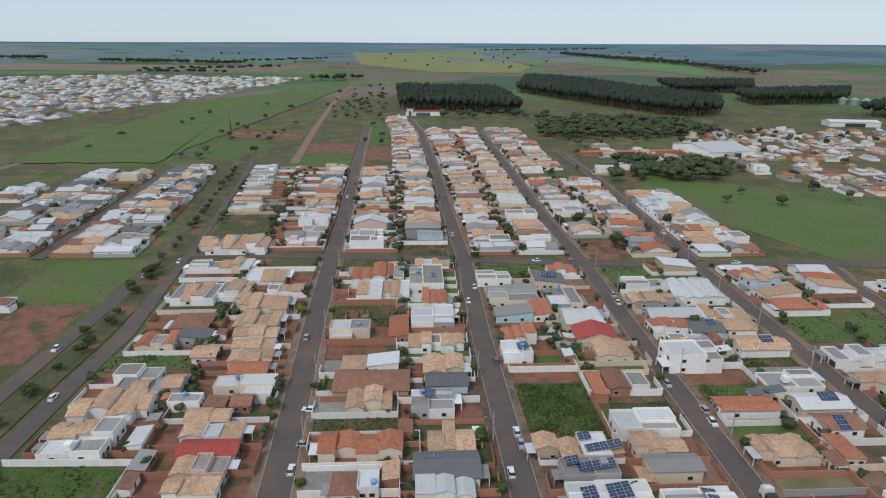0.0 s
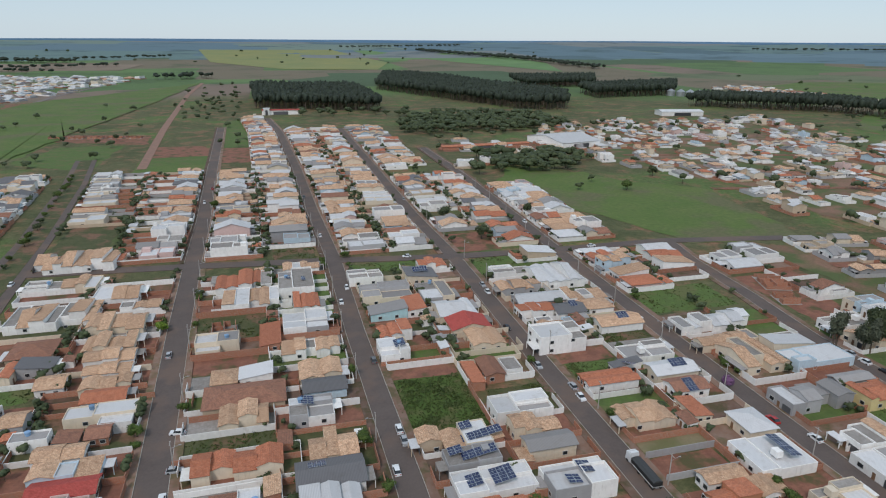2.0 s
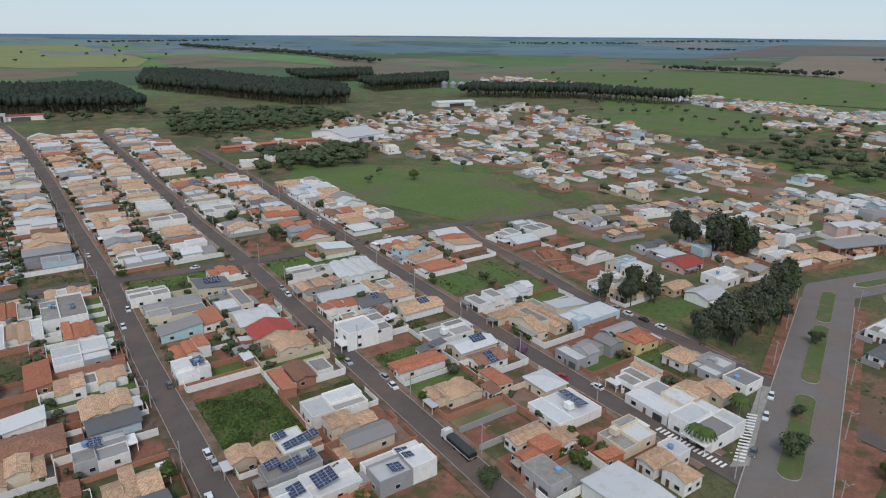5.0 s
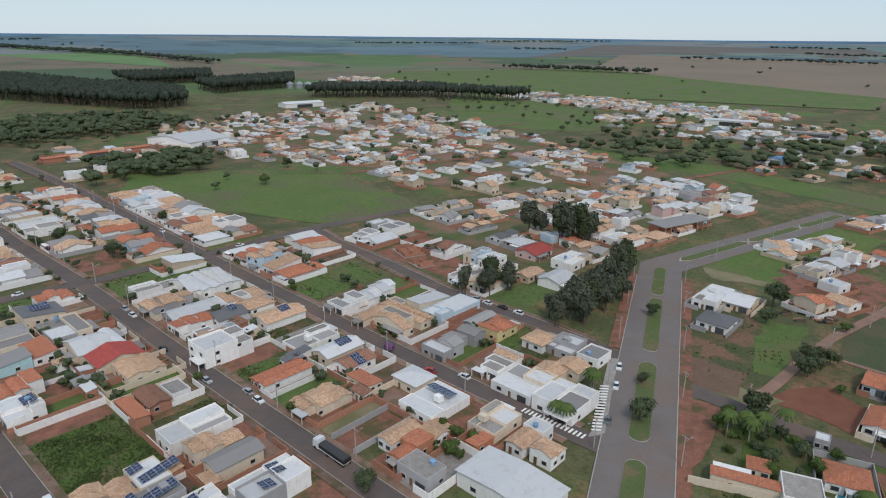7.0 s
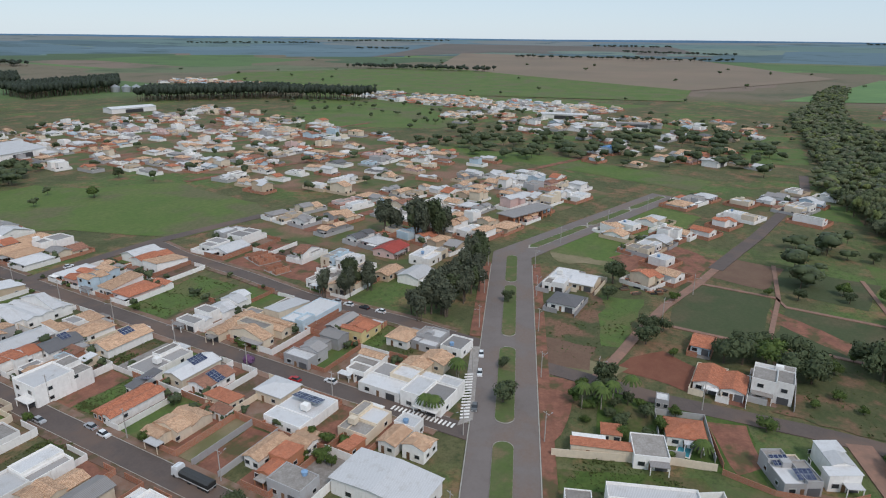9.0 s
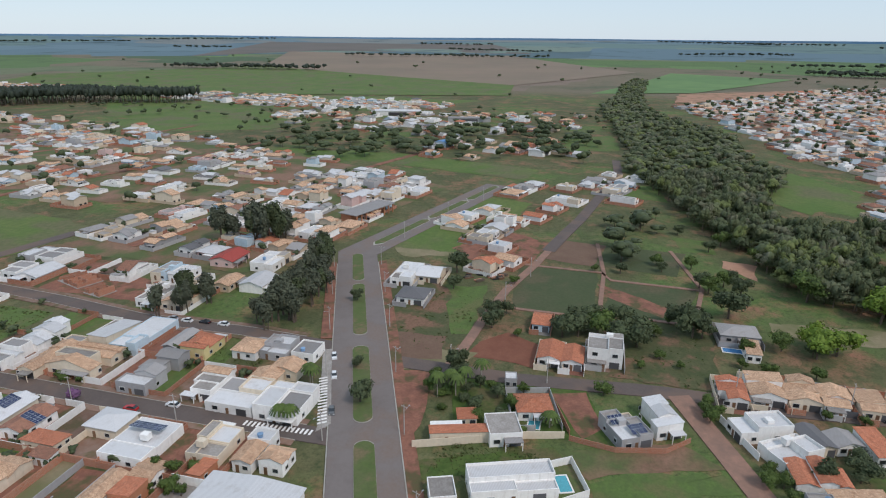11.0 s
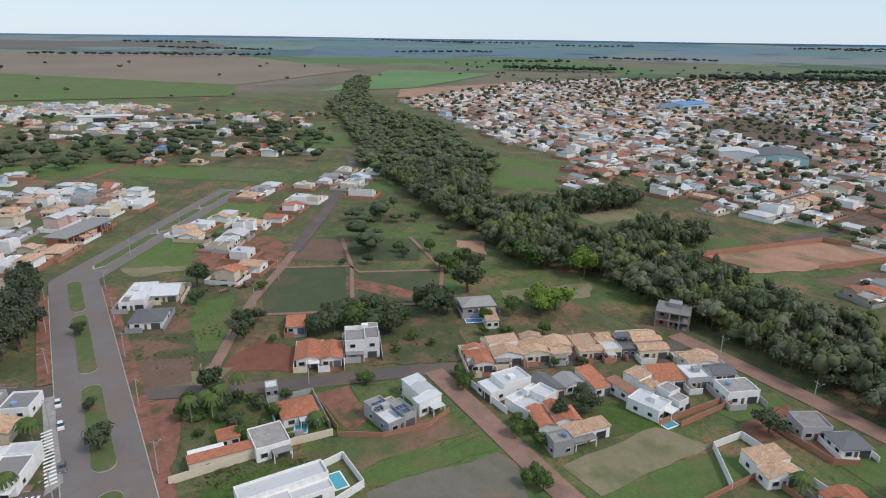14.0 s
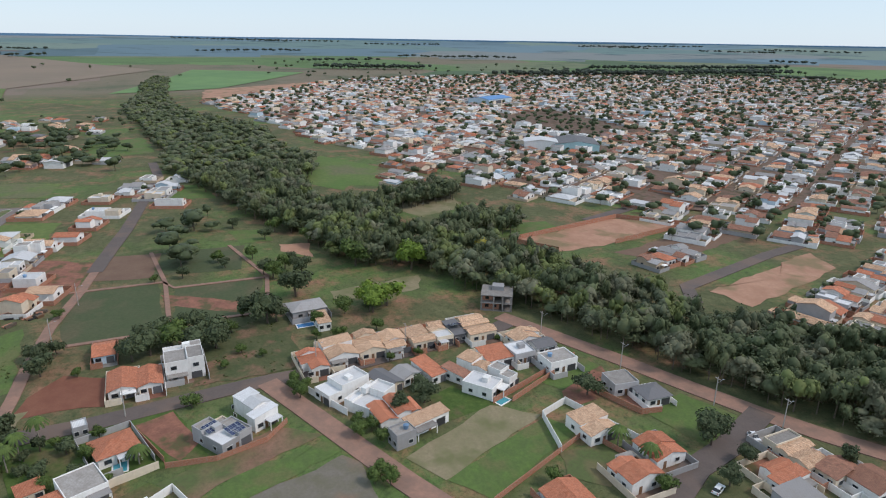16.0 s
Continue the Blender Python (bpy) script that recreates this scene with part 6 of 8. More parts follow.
house(81.2, -124.8, 9.2, 7.5, -90, 3.1, "pair", "white", "orange", along="y", lot=(10.8, 15.2, 'cream', 2.0), yard='soil')
house(76.5, -138.4, 9.2, 5.1, -90, 3.2, "gable", "cream", "brown", along="y", lot=(10.8, 14.6, 'white', 2.0), yard='concrete')
house(70.1, -141.9, 9.2, 7.2, -90, 3.4, "gable", "white", "brown", along="y", lot=(10.8, 14.6, 'white', 2.0), yard='concrete')
house(73.8, -121.1, 9.2, 7.0, -90, 3, "shed", "grey", "fibre", along="y", lot=(10.8, 14.6, 'cream', 2.0), yard='grass')
house(130.3, -118.3, 8.0, 7.5, -98, 3.4, "flat", "grey", "concrete", along="y")
house(121.6, -122.5, 7.8, 7.0, -95, 3.0, "hip", "white", "slate", along="y", lot=(9.5, 11.0, "white", 1.8), yard="concrete")


# ---- avenue islands, diagonal avenue ----
def island(s0, s1, o, w, nm="traffic_island"):
    rng = Shape()
    ring = []
    for k in range(9):
        a = math.pi * (0.5 + k / 8)
        ring.append(ave(s0 + w / 2 + w / 2 * math.cos(a), o + w / 2 * math.sin(a)))
    for k in range(9):
        a = math.pi * (-0.5 + k / 8)
        ring.append(ave(s1 - w / 2 + w / 2 * math.cos(a), o + w / 2 * math.sin(a)))
    c = Vector(ave((s0 + s1) / 2, o))
    inner = [tuple(c + (Vector(p) - c) * (1 - 0.25 / max((Vector(p) - c).length, 0.3))) for p in ring]
    rng.solid([(*p, 0) for p in ring], [(*p, 0.45) for p in ring])
    isl = tagged(new(nm, rng.mesh(nm, M["kerb"])), "long grassy traffic island with a pale kerb", "traffic island", "avenue islands", "structure")
    g = Shape()
    g.poly([(*p, 0.46) for p in inner])
    part("lawn", g, M["lawn"], isl)


island(-28, 11.5, 0, 5.4)
island(19.5, 65, 0, 5.4)
island(73, 122, 0, 5.0)
island(125.5, 161, 0, 5.0)
DI = Vector((431.7 - 284, 80 - 116)).normalized()
D0 = Vector((276, 113))


def dia(s, o):
    p = D0 + DI * s + Vector((-DI.y, DI.x)) * o
    return (p.x, p.y)


strip("road_17", [dia(-8, 0), dia(165, 0)], 19, 0.090, M["avenue"], "asphalt avenue running off at an angle")
for a, b in ((12, 62), (68, 112), (118, 160)):
    ring = [dia(a, -2.6), dia(b, -2.6), dia(b + 2, 0), dia(b, 2.6), dia(a, 2.6), dia(a - 4, 0)]
    s = Shape()
    s.solid([(*p, 0) for p in ring], [(*p, 0.45) for p in ring])
    isl = tagged(new("traffic_island", s.mesh("traffic_island", M["kerb"])), "grassy traffic island with a pale kerb", "traffic island", "avenue islands", "structure")
    g = Shape()
    c = Vector(dia((a + b) / 2, 0))
    g.poly([(*(c + (Vector(p) - c) * 0.95), 0.46) for p in ring])
    part("lawn", g, M["lawn"], isl)
for o in (-9.4, 9.4):
    strip("kerb", [ave(-55, o), ave(148, o)], 0.3, 0.16, M["kerb"], "pale concrete kerb")
strip("pavement", [ave(-30, -11.4), ave(150, -11.4)], 3.6, 0.06, M["soil"], "bare red earth verge beside the avenue")
strip("pavement", [ave(72, 11.6), ave(150, 11.6)], 4.0, 0.06, M["soil"], "bare red earth verge beside the avenue")
strip("grass_median", [((a[0] + b[0]) / 2, a[1]) for a, b in zip(P0R, P0L)], 9.0, 0.1, M["grass"], "grassy median of the divided avenue")


strip("road_18", [(170, -190), (184, -200), (200, -270), (207, -320)], 6.5, 0.096, M["asphalt"], "asphalt street beyond the wood")
strip("road_23", [(140, -205), (146, -232), (154, -300)], 5.5, 0.098, M["asphalt"], "narrow asphalt street between small houses")
strip("road_24", [(-345, 500), (-337, 527), (-332, 604), (-336, 724), (-356, 961), (-364, 1292), (-333, 1553)], 9.0, 0.094, M["avenue"], "pale asphalt road past the fields")
strip("road_19", [(285, -225), (299, -272), (340, -380), (375, -485), (420, -640)], 7.5, 0.1, M["asphalt"], "asphalt avenue into the old town")
strip("road_20", [(250, 225), (330, 215), (470, 185), (560, 160)], 6.0, 0.104, M["soil"], "red dirt street between houses")
strip("road_21", [(300, 380), (480, 340), (600, 320)], 6.0, 0.108, M["soil"], "red dirt street between houses")
strip("road_22", [(310, 520), (480, 480), (640, 460)], 6.0, 0.112, M["soil"], "red dirt street between houses")

for pts in ([(226, 35), (225, 0), (230, -2), (228, -34)], [(277, 38), (275.5, 0), (267, -4), (265, -40)], [(225, 0), (275, -1), (318, 3)], [(228, -34), (266, -41), (316, -32)]):
    strip("dirt_track", pts, 1.8, 0.12, M["dirt_road"], "narrow red dirt track between paddocks")

# ---- patches of land ----
def rect(x0, x1, y0, y1):
    return [(x0, y0), (x1, y0), (x1, y1), (x0, y1)]


VACANT, GRASSY = [], []


def vacant(x0, x1, y0, y1, mat, words, jag=0.6, z=0.06):
    VACANT.append((x0, x1, y0, y1))
    if mat in ("grass", "lush", "scrub") and math.hypot(x0, y0) < 300:
        GRASSY.append((x0, x1, y0, y1))
    patch("ground_patch", rect(x0, x1, y0, y1), M[mat], words, z, jag, int(x0 * 7 + y0))


for v in (
    (-31, -10, 190, 205, "soil", "bare earth lots in narrow strips"),
    (28, 51.5, 143, 172, "scrub", "vacant lot overgrown with rough green weeds"),
    (83, 119, 253, 276, "lush", "vacant corner lot of bright green grass"),
    (107, 128, 179, 193, "grass", "vacant grassy lot between houses"),
    (-29.5, -1, 145, 156, "grass", "vacant grassy lot between houses"),
    (-33, -3, 211, 234, "grass", "vacant lot of grass and bare earth"),
    (-110, -84, 331, 384, "grass", "vacant grassy lot with red earth"),
    (27.5, 64, 267, 281, "lush", "vacant corner lot of bright green grass"),
    (-70, -39, 171, 179, "grass", "narrow vacant lot of grass and earth"),
    (-107, -74, 186, 195, "lush", "vacant lot of bright green grass"),
    (-168, -127, 242, 294, "meadow", "wide grassy lot beside the avenue"),
    (137, 176, 197, 221, "lush", "vacant lot of bright green grass"),
    (-4, 16, 294, 312, "grass", "vacant grassy lot between houses"),
    (84, 108, 287, 318, "soil", "bare red earth lot"),
    (-158, -128, 190, 238, "soil", "bare red earth building plot"),
    (-102, -71, 112, 136, "scrub", "rough weedy lot behind a wall"),
    (-108, -50, 522, 590, "meadow", "green field at the edge of the houses"),
    (85.5, 104, 110, 118, "soil", "bare red earth building plot"),
    (86, 105, 119.5, 128, "dry", "empty lot of rough dry grass"),
    (84, 104, 169, 182, "soil", "bare red earth building plot"),
    (86, 104, 160, 168.5, "lush", "vacant lot of bright green grass"),
    (28, 51, 172, 181, "soil", "bare strip of red earth"),
    (56, 75, 99.5, 107.5, "soil", "bare red earth lot beside a white house"),
    (56, 75, 151.5, 160, "grass", "vacant grassy lot"),
    (193, 215, 172, 224, "soil", "red earth building plot with brick rubble"),
    (144, 168, 103, 113, "grass", "vacant grassy lot between houses"),
    (150, 176, 115, 124, "lush", "vacant lot of bright green grass"),
):
    vacant(*v)

for ring, mat, words, jag in (
    ([(126.5, 43.3), (141.8, 9.6), (136.6, 6.0), (119.5, 40)], "scrub", "strip of dense green grass behind a garden wall", 0.4),
    ([(132.4, 11.2), (136.3, 4.4), (125.0, -0.3), (119.1, 7.1)], "lawn", "small lawn round a garden pool", 0.0),
    ([(277, 37), (275, 1), (224.6, 1.6), (226, 33)], "paddock", "flat dark green paddock", 1.0),
    ([(268, -4), (266, -39), (228, -31), (230, -1)], "paddock", "dark green paddock beside a dirt track", 1.0),
    ([(288, 28), (320, 22), (316, -1), (283, 4)], "brown_plot", "ploughed brown plot", 0.5),
    ([(316, -2), (314, -39), (279, -32), (285, 3)], "paddock", "dark green plot with a few trees", 0.5),
    ([(309, -54), (305, -69), (283, -65), (297, -54)], "pale_dirt", "bare pinkish clearing at the edge of the wood", 1.0),
    ([(341, -35), (339, -51), (316, -54), (318, -38)], "lush", "bright green clearing beside the wood", 0.8),
    ([(466, -8), (464, -33), (418, -39), (431, -3)], "lush", "walled bright green lawn", 0.6),
    ([(490, -106), (487, -152), (460, -169), (414, -146), (432, -111)], "meadow", "green meadow in a bend of the wood", 2.0),
    ([(363, -142), (369, -180), (341, -174), (328, -141), (348, -134)], "dry", "brown field in a gap of the wood", 1.0),
    ([(262, 1), (243, -26), (232, -23), (250, 0)], "soil", "bare reddish strip along a paddock", 0.6),
    ([(238, -61), (242, -102), (228, -96), (224, -78), (230, -61)], "dry", "pale dry field before the wood", 1.0),
    ([(232, -201), (250, -299), (230, -304), (212, -217)], "brown_plot", "wide brown lot of bare earth and stubble", 1.5),
    ([(-326, 566), (-320, 682), (-360, 1046), (-321, 1242), (-209, 723), (-214, 608), (-214, 550), (-268, 526)], "meadow", "wide field of patchy grass", 3.0),
    ([(-394, 1146), (-326, 1242), (-258, 961), (-343, 924)], "soil", "bare red-brown field", 3.0),
    ([(-232, 771), (-125, 745), (-120, 679), (-222, 723)], "soil", "red earth building plots in a row", 2.0),
    ([(-214, 593), (-197, 680), (-138, 679), (-142, 548)], "lush", "bright green field beside the road", 2.0),
    ([(-112, 660), (-62, 660), (-56, 600), (-110, 600)], "soil", "bare red building lots", 2.0),
    ([(-110, 598), (-55, 598), (-50, 560), (-108, 560)], "lush", "green lots at the edge of the houses", 2.0),
    ([(-50, 560), (-20, 560), (-18, 640), (-52, 640)], "soil", "bare red lots along the street", 2.0),
    ([(-52, 645), (-20, 645), (-24, 860), (-56, 860)], "lush", "green field along the street", 2.0),
    ([(150, 575), (300, 560), (310, 600), (165, 620)], "soil", "red earth yard round a warehouse", 3.0),
    ([(543, 521), (539, 451), (501, 435), (470, 500), (528, 542)], "soil", "graded red earth at the edge of the houses", 2.0),

    ([(183.5, 41), (182.5, 18.5), (196.6, 17.8), (206, 30), (196, 40)], "dark_soil", "plot of dark red turned earth", 1.5),
    ([(129.4, -0.4), (135.9, -9.0), (141.6, -32.9), (134.6, -35.0), (124.3, -1.7)], "lush", "vacant lot of bright green grass", 0.8),
    ([(123.9, -0.6), (133.5, -34.7), (128.2, -38.3), (110, -36), (108, -2)], "gravel", "bare lot of grey gravel and dry grass", 0.8),
    ([(139.8, 8.1), (146, -8), (152.6, -22), (142.9, -32.4), (136.5, -9.0), (130.4, 0.3)], "suburb", "rough strip of grass, earth and rubble", 0.8),
    ([(148.7, -64.6), (153.9, -79.9), (137.4, -81.1), (135.5, -64.5)], "scrub", "rough weedy lot behind a wall", 0.6),
    ([(147.5, -98), (150.5, -120), (144, -122.5), (136.6, -101.8)], "lush", "green corner lot", 0.6),
    ([(136.5, -102), (143.5, -122.5), (130, -118), (128, -100)], "soil", "bare red earth lot with rubble", 0.8),
    ([(125.8, -48), (138.5, -79), (128, -89), (114.5, -54)], "dry", "mown vacant lot of yellowish dry grass", 0.5),
    ([(114.3, -54), (127, -89), (118, -95), (104, -60)], "lush", "vacant lot of bright green grass", 0.5),
    ([(117.2, -116.2), (120.5, -133), (105.5, -139), (97.8, -124), (104.4, -118.9)], "lush", "green lot at the street corner", 0.5),
    ([(132, -112), (127, -123), (120, -129), (117.7, -116.6)], "soil", "bare red lot with rubble behind brick walls", 0.5),
    ([(112, -84), (111, -95), (103, -99), (97, -87), (104, -81)], "suburb", "scrubby lot of earth and weeds", 0.8),
    ([(192, 72), (187, 38), (172, 42), (170, 62)], "dry", "rough lot of mixed grass and gravel", 1.0),
    ([(255, 102), (240, 62), (206, 42), (186, 46), (190, 68), (206, 78)], "grass", "grassy lot beside the avenue", 1.0),
    ([(533, 310), (538, 176), (500, 53), (457, 57), (492, 181), (495, 289)], "meadow", "bright green pasture beyond the houses", 1.5),
    ([(644, 568), (764, 513), (743, 340), (640, 369), (572, 507)], "meadow", "green pasture between tree lines", 1.5),
    ([(675, 48), (706, -3), (612, -10), (594, 37)], "lush", "green field beside the wood", 1.5),
    ([(929, 809), (1049, 544), (1050, 204), (927, 265), (909, 518), (821, 718)], "meadow", "broad green field beyond the town edge", 1.5),
    ([(861, 768), (887, 573), (725, 368), (622, 418), (687, 625)], "meadow", "green pasture with scattered bushes", 1.5),
    ([(296, 106), (305, 80), (280, 68), (272, 93)], "dry", "pale dry lot beside the avenue", 1.5),
    ([(194, 70), (195, 51), (178, 48), (175, 64)], "brown_plot", "gravelly brown lot beside the avenue", 1.5),
    ([(241, 62), (247, 46), (201, 44), (199, 50)], "lush", "green slope before the row of houses", 1.5),
    ([(164, 450), (240, 458), (230, 405), (196, 398)], "meadow", "green pasture behind the long street", 1.5),
    ([(232, 382), (286, 360), (242, 300), (211, 321), (204, 350)], "lush", "wide bright green pasture", 1.5),
    ([(250, 560), (300, 690), (400, 740), (650, 740), (600, 480), (530, 330), (470, 190), (345, 240), (320, 300), (330, 383)], "suburb", "dusty lots and dirt streets between new houses", 3.0),
    ([(232, 150), (236, 262), (345, 240), (470, 190), (420, 105), (345, 128), (285, 130)], "suburb", "dusty lots and dirt streets beside the avenue", 2.0),
    ([(285, 107), (400, 80), (392, 45), (285, 60)], "meadow", "green plot along the avenue", 1.0),
    ([(292, 72), (332, 60), (312, 24), (282, 33), (262, 50)], "soil", "trampled red earth yard with timber and scrap", 1.2),
    ([(169.9, 63.0), (169.9, 49), (146, 45.5), (126, 44.5), (120, 47)], "soil", "bare red earth verge with rubble", 0.8),
    ([(170, 42), (143, 36), (146, -4), (172, 2)], "scrub", "leafy garden lawn", 0.8),
    ([(167.6, 12.0), (170.6, 2.4), (153, -3.0), (146.9, 2.3)], "soil", "bare red earth building plot", 0.3),
    ([(228, -40), (222, -2), (182, -4), (181, -36)], "grass", "open grassy lot with small trees", 1.0),
    ([(188, 490), (295, 380), (274, 268), (206, 270), (186, 336), (150, 420)], "meadow", "broad green pasture", 3.0),
    ([(-343, 553), (-224, 550), (-209, 771), (-149, 1560), (-375, 1147), (-353, 645)], "meadow", "broad green pasture beside the road", 4.0),
    ([(268, -163), (283, -245), (254, -272), (244, -212), (244, -177)], "pale_dirt", "graded pink earth building site", 1.5),
    ([(176, -205), (194, -291), (173, -282), (157, -208)], "pale_dirt", "graded pink earth building site", 1.5),
    ([(299, -154), (293, -202), (275, -202), (275, -161)], "lush", "green football field", 1.0),
    ([(545, -140), (455, -95), (410, -118), (480, -170)], "meadow", "green meadow beside the wood", 2.0),
    ([(-189, 2440), (50, 2042), (325, 1992), (423, 2352), (330, 3500), (-320, 3500)], "yellow_crop", "yellow crop field", 0),
    ([(440, 2500), (619, 2573), (848, 1796), (990, 2250), (1050, 3600), (430, 3400)], "green_crop", "bright green crop field", 0),
    ([(-1195, 1965), (-395, 2014), (-380, 2300), (-1408, 2322)], "brown_crop", "brown ploughed field", 0),
    ([(1769, 1014), (1397, 206), (1900, -60), (2717, 422), (2641, 1380)], "brown_crop", "broad pinkish-brown ploughed field", 0),
    ([(2100, 1500), (2800, 1420), (2900, 350), (3900, 700), (3600, 2000)], "purple_crop", "dull purple-brown fallow field", 0),
    ([(1250, 1300), (1769, 1014), (1397, 206), (1150, 180), (1000, 700), (1010, 1200)], "meadow", "broad green pasture beyond the houses", 0),
    ([(1250, 40), (1560, -60), (1900, -150), (1750, -420), (1330, -150)], "green_crop", "pale green field beyond the town", 0),
    ([(1120, -100), (1300, -120), (1480, -420), (1380, -450), (1200, -300)], "pale_dirt", "graded pink earth beyond the town", 3.0),
):
    patch("field" if max(abs(a) for p in ring for a in p) > 700 else "ground_patch", ring, M[mat], words, 0.05, jag, len(words) + int(abs(ring[0][0])))

# ---- the blocks of houses ----
H_ = VACANT
block(lambda y: S0(y) + 1, S1, 118, 288, 11, H_)
block(lambda y: S0(y) + 1, S1, 306, 520, 12, H_, 0.08)
block(S1, S2, 100, 284, 13, H_)
block(S1, S2, 302, 520, 14, H_, 0.05)
block(lambda y: S2(y) - 40, S2, 520, 880, 15, H_, 0.1)
block(S2, S3, 100, 276, 16, H_)
block(S2, S3, 296, 760, 17, H_, 0.05)
block(S3, S4, 84, 272, 18, H_)
block(S3, S4, 290, 470, 19, H_, 0.2)
block(S3, lambda y: 128, 500, 760, 20, H_, 0.25)
block(S4, S5, 98, 270, 21, H_)
block(S4, lambda y: S4(y) + 44, 290, 420, 22, H_, 0.1)
block(S5, lambda y: S5(y) + 48, 150, 262, 23, H_, 0.25)
GREYS = ["sheet"] * 5 + ["fibre"] * 3 + ["slate"] * 3 + ["tan"] * 3 + ["brown"]
block(lambda y: -181 - (y - 300) * 0.08, lambda y: S0(y) - 18, 298, 520, 24, H_, 0.06, roofs=GREYS)
block(lambda y: -240 - (y - 300) * 0.08, lambda y: -181 - (y - 300) * 0.08, 300, 505, 25, H_, 0.16, roofs=GREYS)
block(lambda y: -300 - (y - 300) * 0.08, lambda y: -240 - (y - 300) * 0.08, 330, 470, 27, H_, 0.3, roofs=GREYS)
block(lambda y: -215, lambda y: -150, 190, 240, 26, (), 0.3)
strip("road_25", [(-181, 296), (-198, 520)], 6.4, 0.114, M["asphalt"], "narrow street between dense house lots")
strip("road_26", [(-240, 298), (-257, 508)], 6.4, 0.118, M["asphalt"], "narrow street between dense house lots")

rg = random.Random(5)
for f0, f1, y0, y1, n in ((lambda y: S0(y) - 78, lambda y: S0(y) - 18, 300, 520, 90), (S0, S1, 306, 520, 90), (S1, S2, 302, 520, 80), (S2, S3, 296, 700, 120), (S3, S4, 290, 600, 70), (S0, S1, 120, 290, 30), (S1, S2, 180, 285, 16), (S2, S3, 180, 275, 16), (S3, S4, 180, 272, 16), (S4, S5, 180, 270, 14)):
    for _ in range(n):
        y = rg.uniform(y0, y1)
        x = (f0(y) + f1(y)) / 2 + rg.uniform(-4, 4) if rg.random() < 0.6 else rg.choice((f0(y) + 6.2, f1(y) - 6.2))
        if is_free(x, y, 1.0, 1.0, ()):
            h = rg.uniform(2.2, 5.5)
            YARD_TREES.append((x, y, h, h * rg.uniform(0.4, 0.6)))

for x, y, w, dp, roof, wall, cover, rot in ((267, 50, 11, 9, "pair", "cream", "orange", -20), (276, 42, 10, 8, "gable", "white", "tan", -20), (294, 49, 9, 8, "flat", "white", "sheet", -20), (401, 24, 18, 9, "flat", "white", "sheet", -20), (378, 31, 10, 9, "pair", "white", "orange", -20), (436, 27, 12, 9, "flat", "cream", "sheet", -20), (354, 39, 11, 8, "gable", "white", "orange", -20), (410, -11, 16, 8, "gable", "white", "orange", -20), (335, 83, 10, 8, "pair", "white", "tan", -20), (344, 76, 10, 8, "flat", "white", "sheet", -20), (242, 82, 9, 8, "shed", "cream", "tan", -25)):
    if is_free(x, y, 3, 3, ()):
        house(x, y, w, dp, rot + 90, 3.3, roof, wall, cover, near=False, lot=(w + 4, dp + 8, "white" if x % 2 else "brick", 1.9))

# ---- houses farther off ----
ring_forest = [(1570, -75), (1600, -50), (1424, -18), (1180, -8), (982, 14), (736, -3), (610, -16), (512, -14), (457, -29), (414, -40), (372, -48), (341, -56), (318, -70), (283, -70), (262, -84), (250, -106), (225, -109), (199, -124), (174, -128), (150, -135), (121, -145), (106, -151), (80, -164), (40, -185), (40, -240), (106, -210), (138, -191), (151, -178), (186, -173), (196, -164), (215, -164), (240, -157), (262, -142), (279, -138), (276, -173), (302, -191), (308, -151), (292, -130), (300, -112), (345, -132), (358, -178), (384, -190), (385, -155), (363, -124), (363, -91), (442, -95), (464, -115), (507, -126), (608, -110), (716, -124), (808, -85), (918, -51), (1166, -48)]
rows_of_houses([(250, 560), (300, 700), (400, 750), (660, 750), (600, 480), (530, 330), (470, 190), (345, 240), (300, 285), (320, 383)], -4, 31, 0.48, (9, 13), 46)
rows_of_houses([(240, 150), (262, 262), (345, 240), (470, 190), (420, 105), (345, 128), (285, 128)], 80, 32, 0.85, (9, 13), 44)
rows_of_houses([(140, 440), (180, 480), (250, 560), (190, 640), (140, 600)], 84, 33, 0.3)
rows_of_houses([(920, 1230), (1040, 1230), (1020, 730), (985, 230), (880, 240), (850, 470), (930, 740)], 75, 34, 0.7, street_gap=48)
rows_of_houses([(700, 420), (820, 420), (860, 160), (900, 40), (700, 40), (640, 160)], 75, 35, 0.35)
rows_of_houses([(-485, 774), (-1100, 1300), (-1013, 1658), (-802, 1795), (-284, 1743), (-300, 1640), (-422, 1094)], 60, 36, 0.55, grow=0.25, roofs=["sheet"] * 4 + ["fibre", "slate", "tan"])
rows_of_houses([(295, 66), (345, 92), (372, 70), (345, 40), (300, 44)], -15, 38, 0.95, street_gap=40, lot=(9, 12), roofs=["sheet"] * 3 + ["tan"])
rows_of_houses([(400, 76), (440, 62), (500, -4), (480, -40), (425, -20), (405, 30)], -20, 39, 0.6)
rows_of_houses([(520, 160), (640, 160), (640, 10), (560, 10)], -20, 40, 0.35)
TOWN = [(1057, -95), (1480, -430), (1530, -600), (1524, -1238), (1029, -1741), (500, -1300), (183, -336), (205, -300), (240, -218), (252, -250), (305, -258), (330, -222), (398, -205), (415, -135), (450, -175), (545, -190), (600, -160), (724, -150)]
patch("town_ground", [(1057, -110), (1480, -430), (1530, -600), (1524, -1238), (1029, -1741), (500, -1300), (250, -330), (330, -245), (420, -230), (560, -200), (724, -165)], M["paving"], "dusty streets and yards of the old town", 0.05, 0)
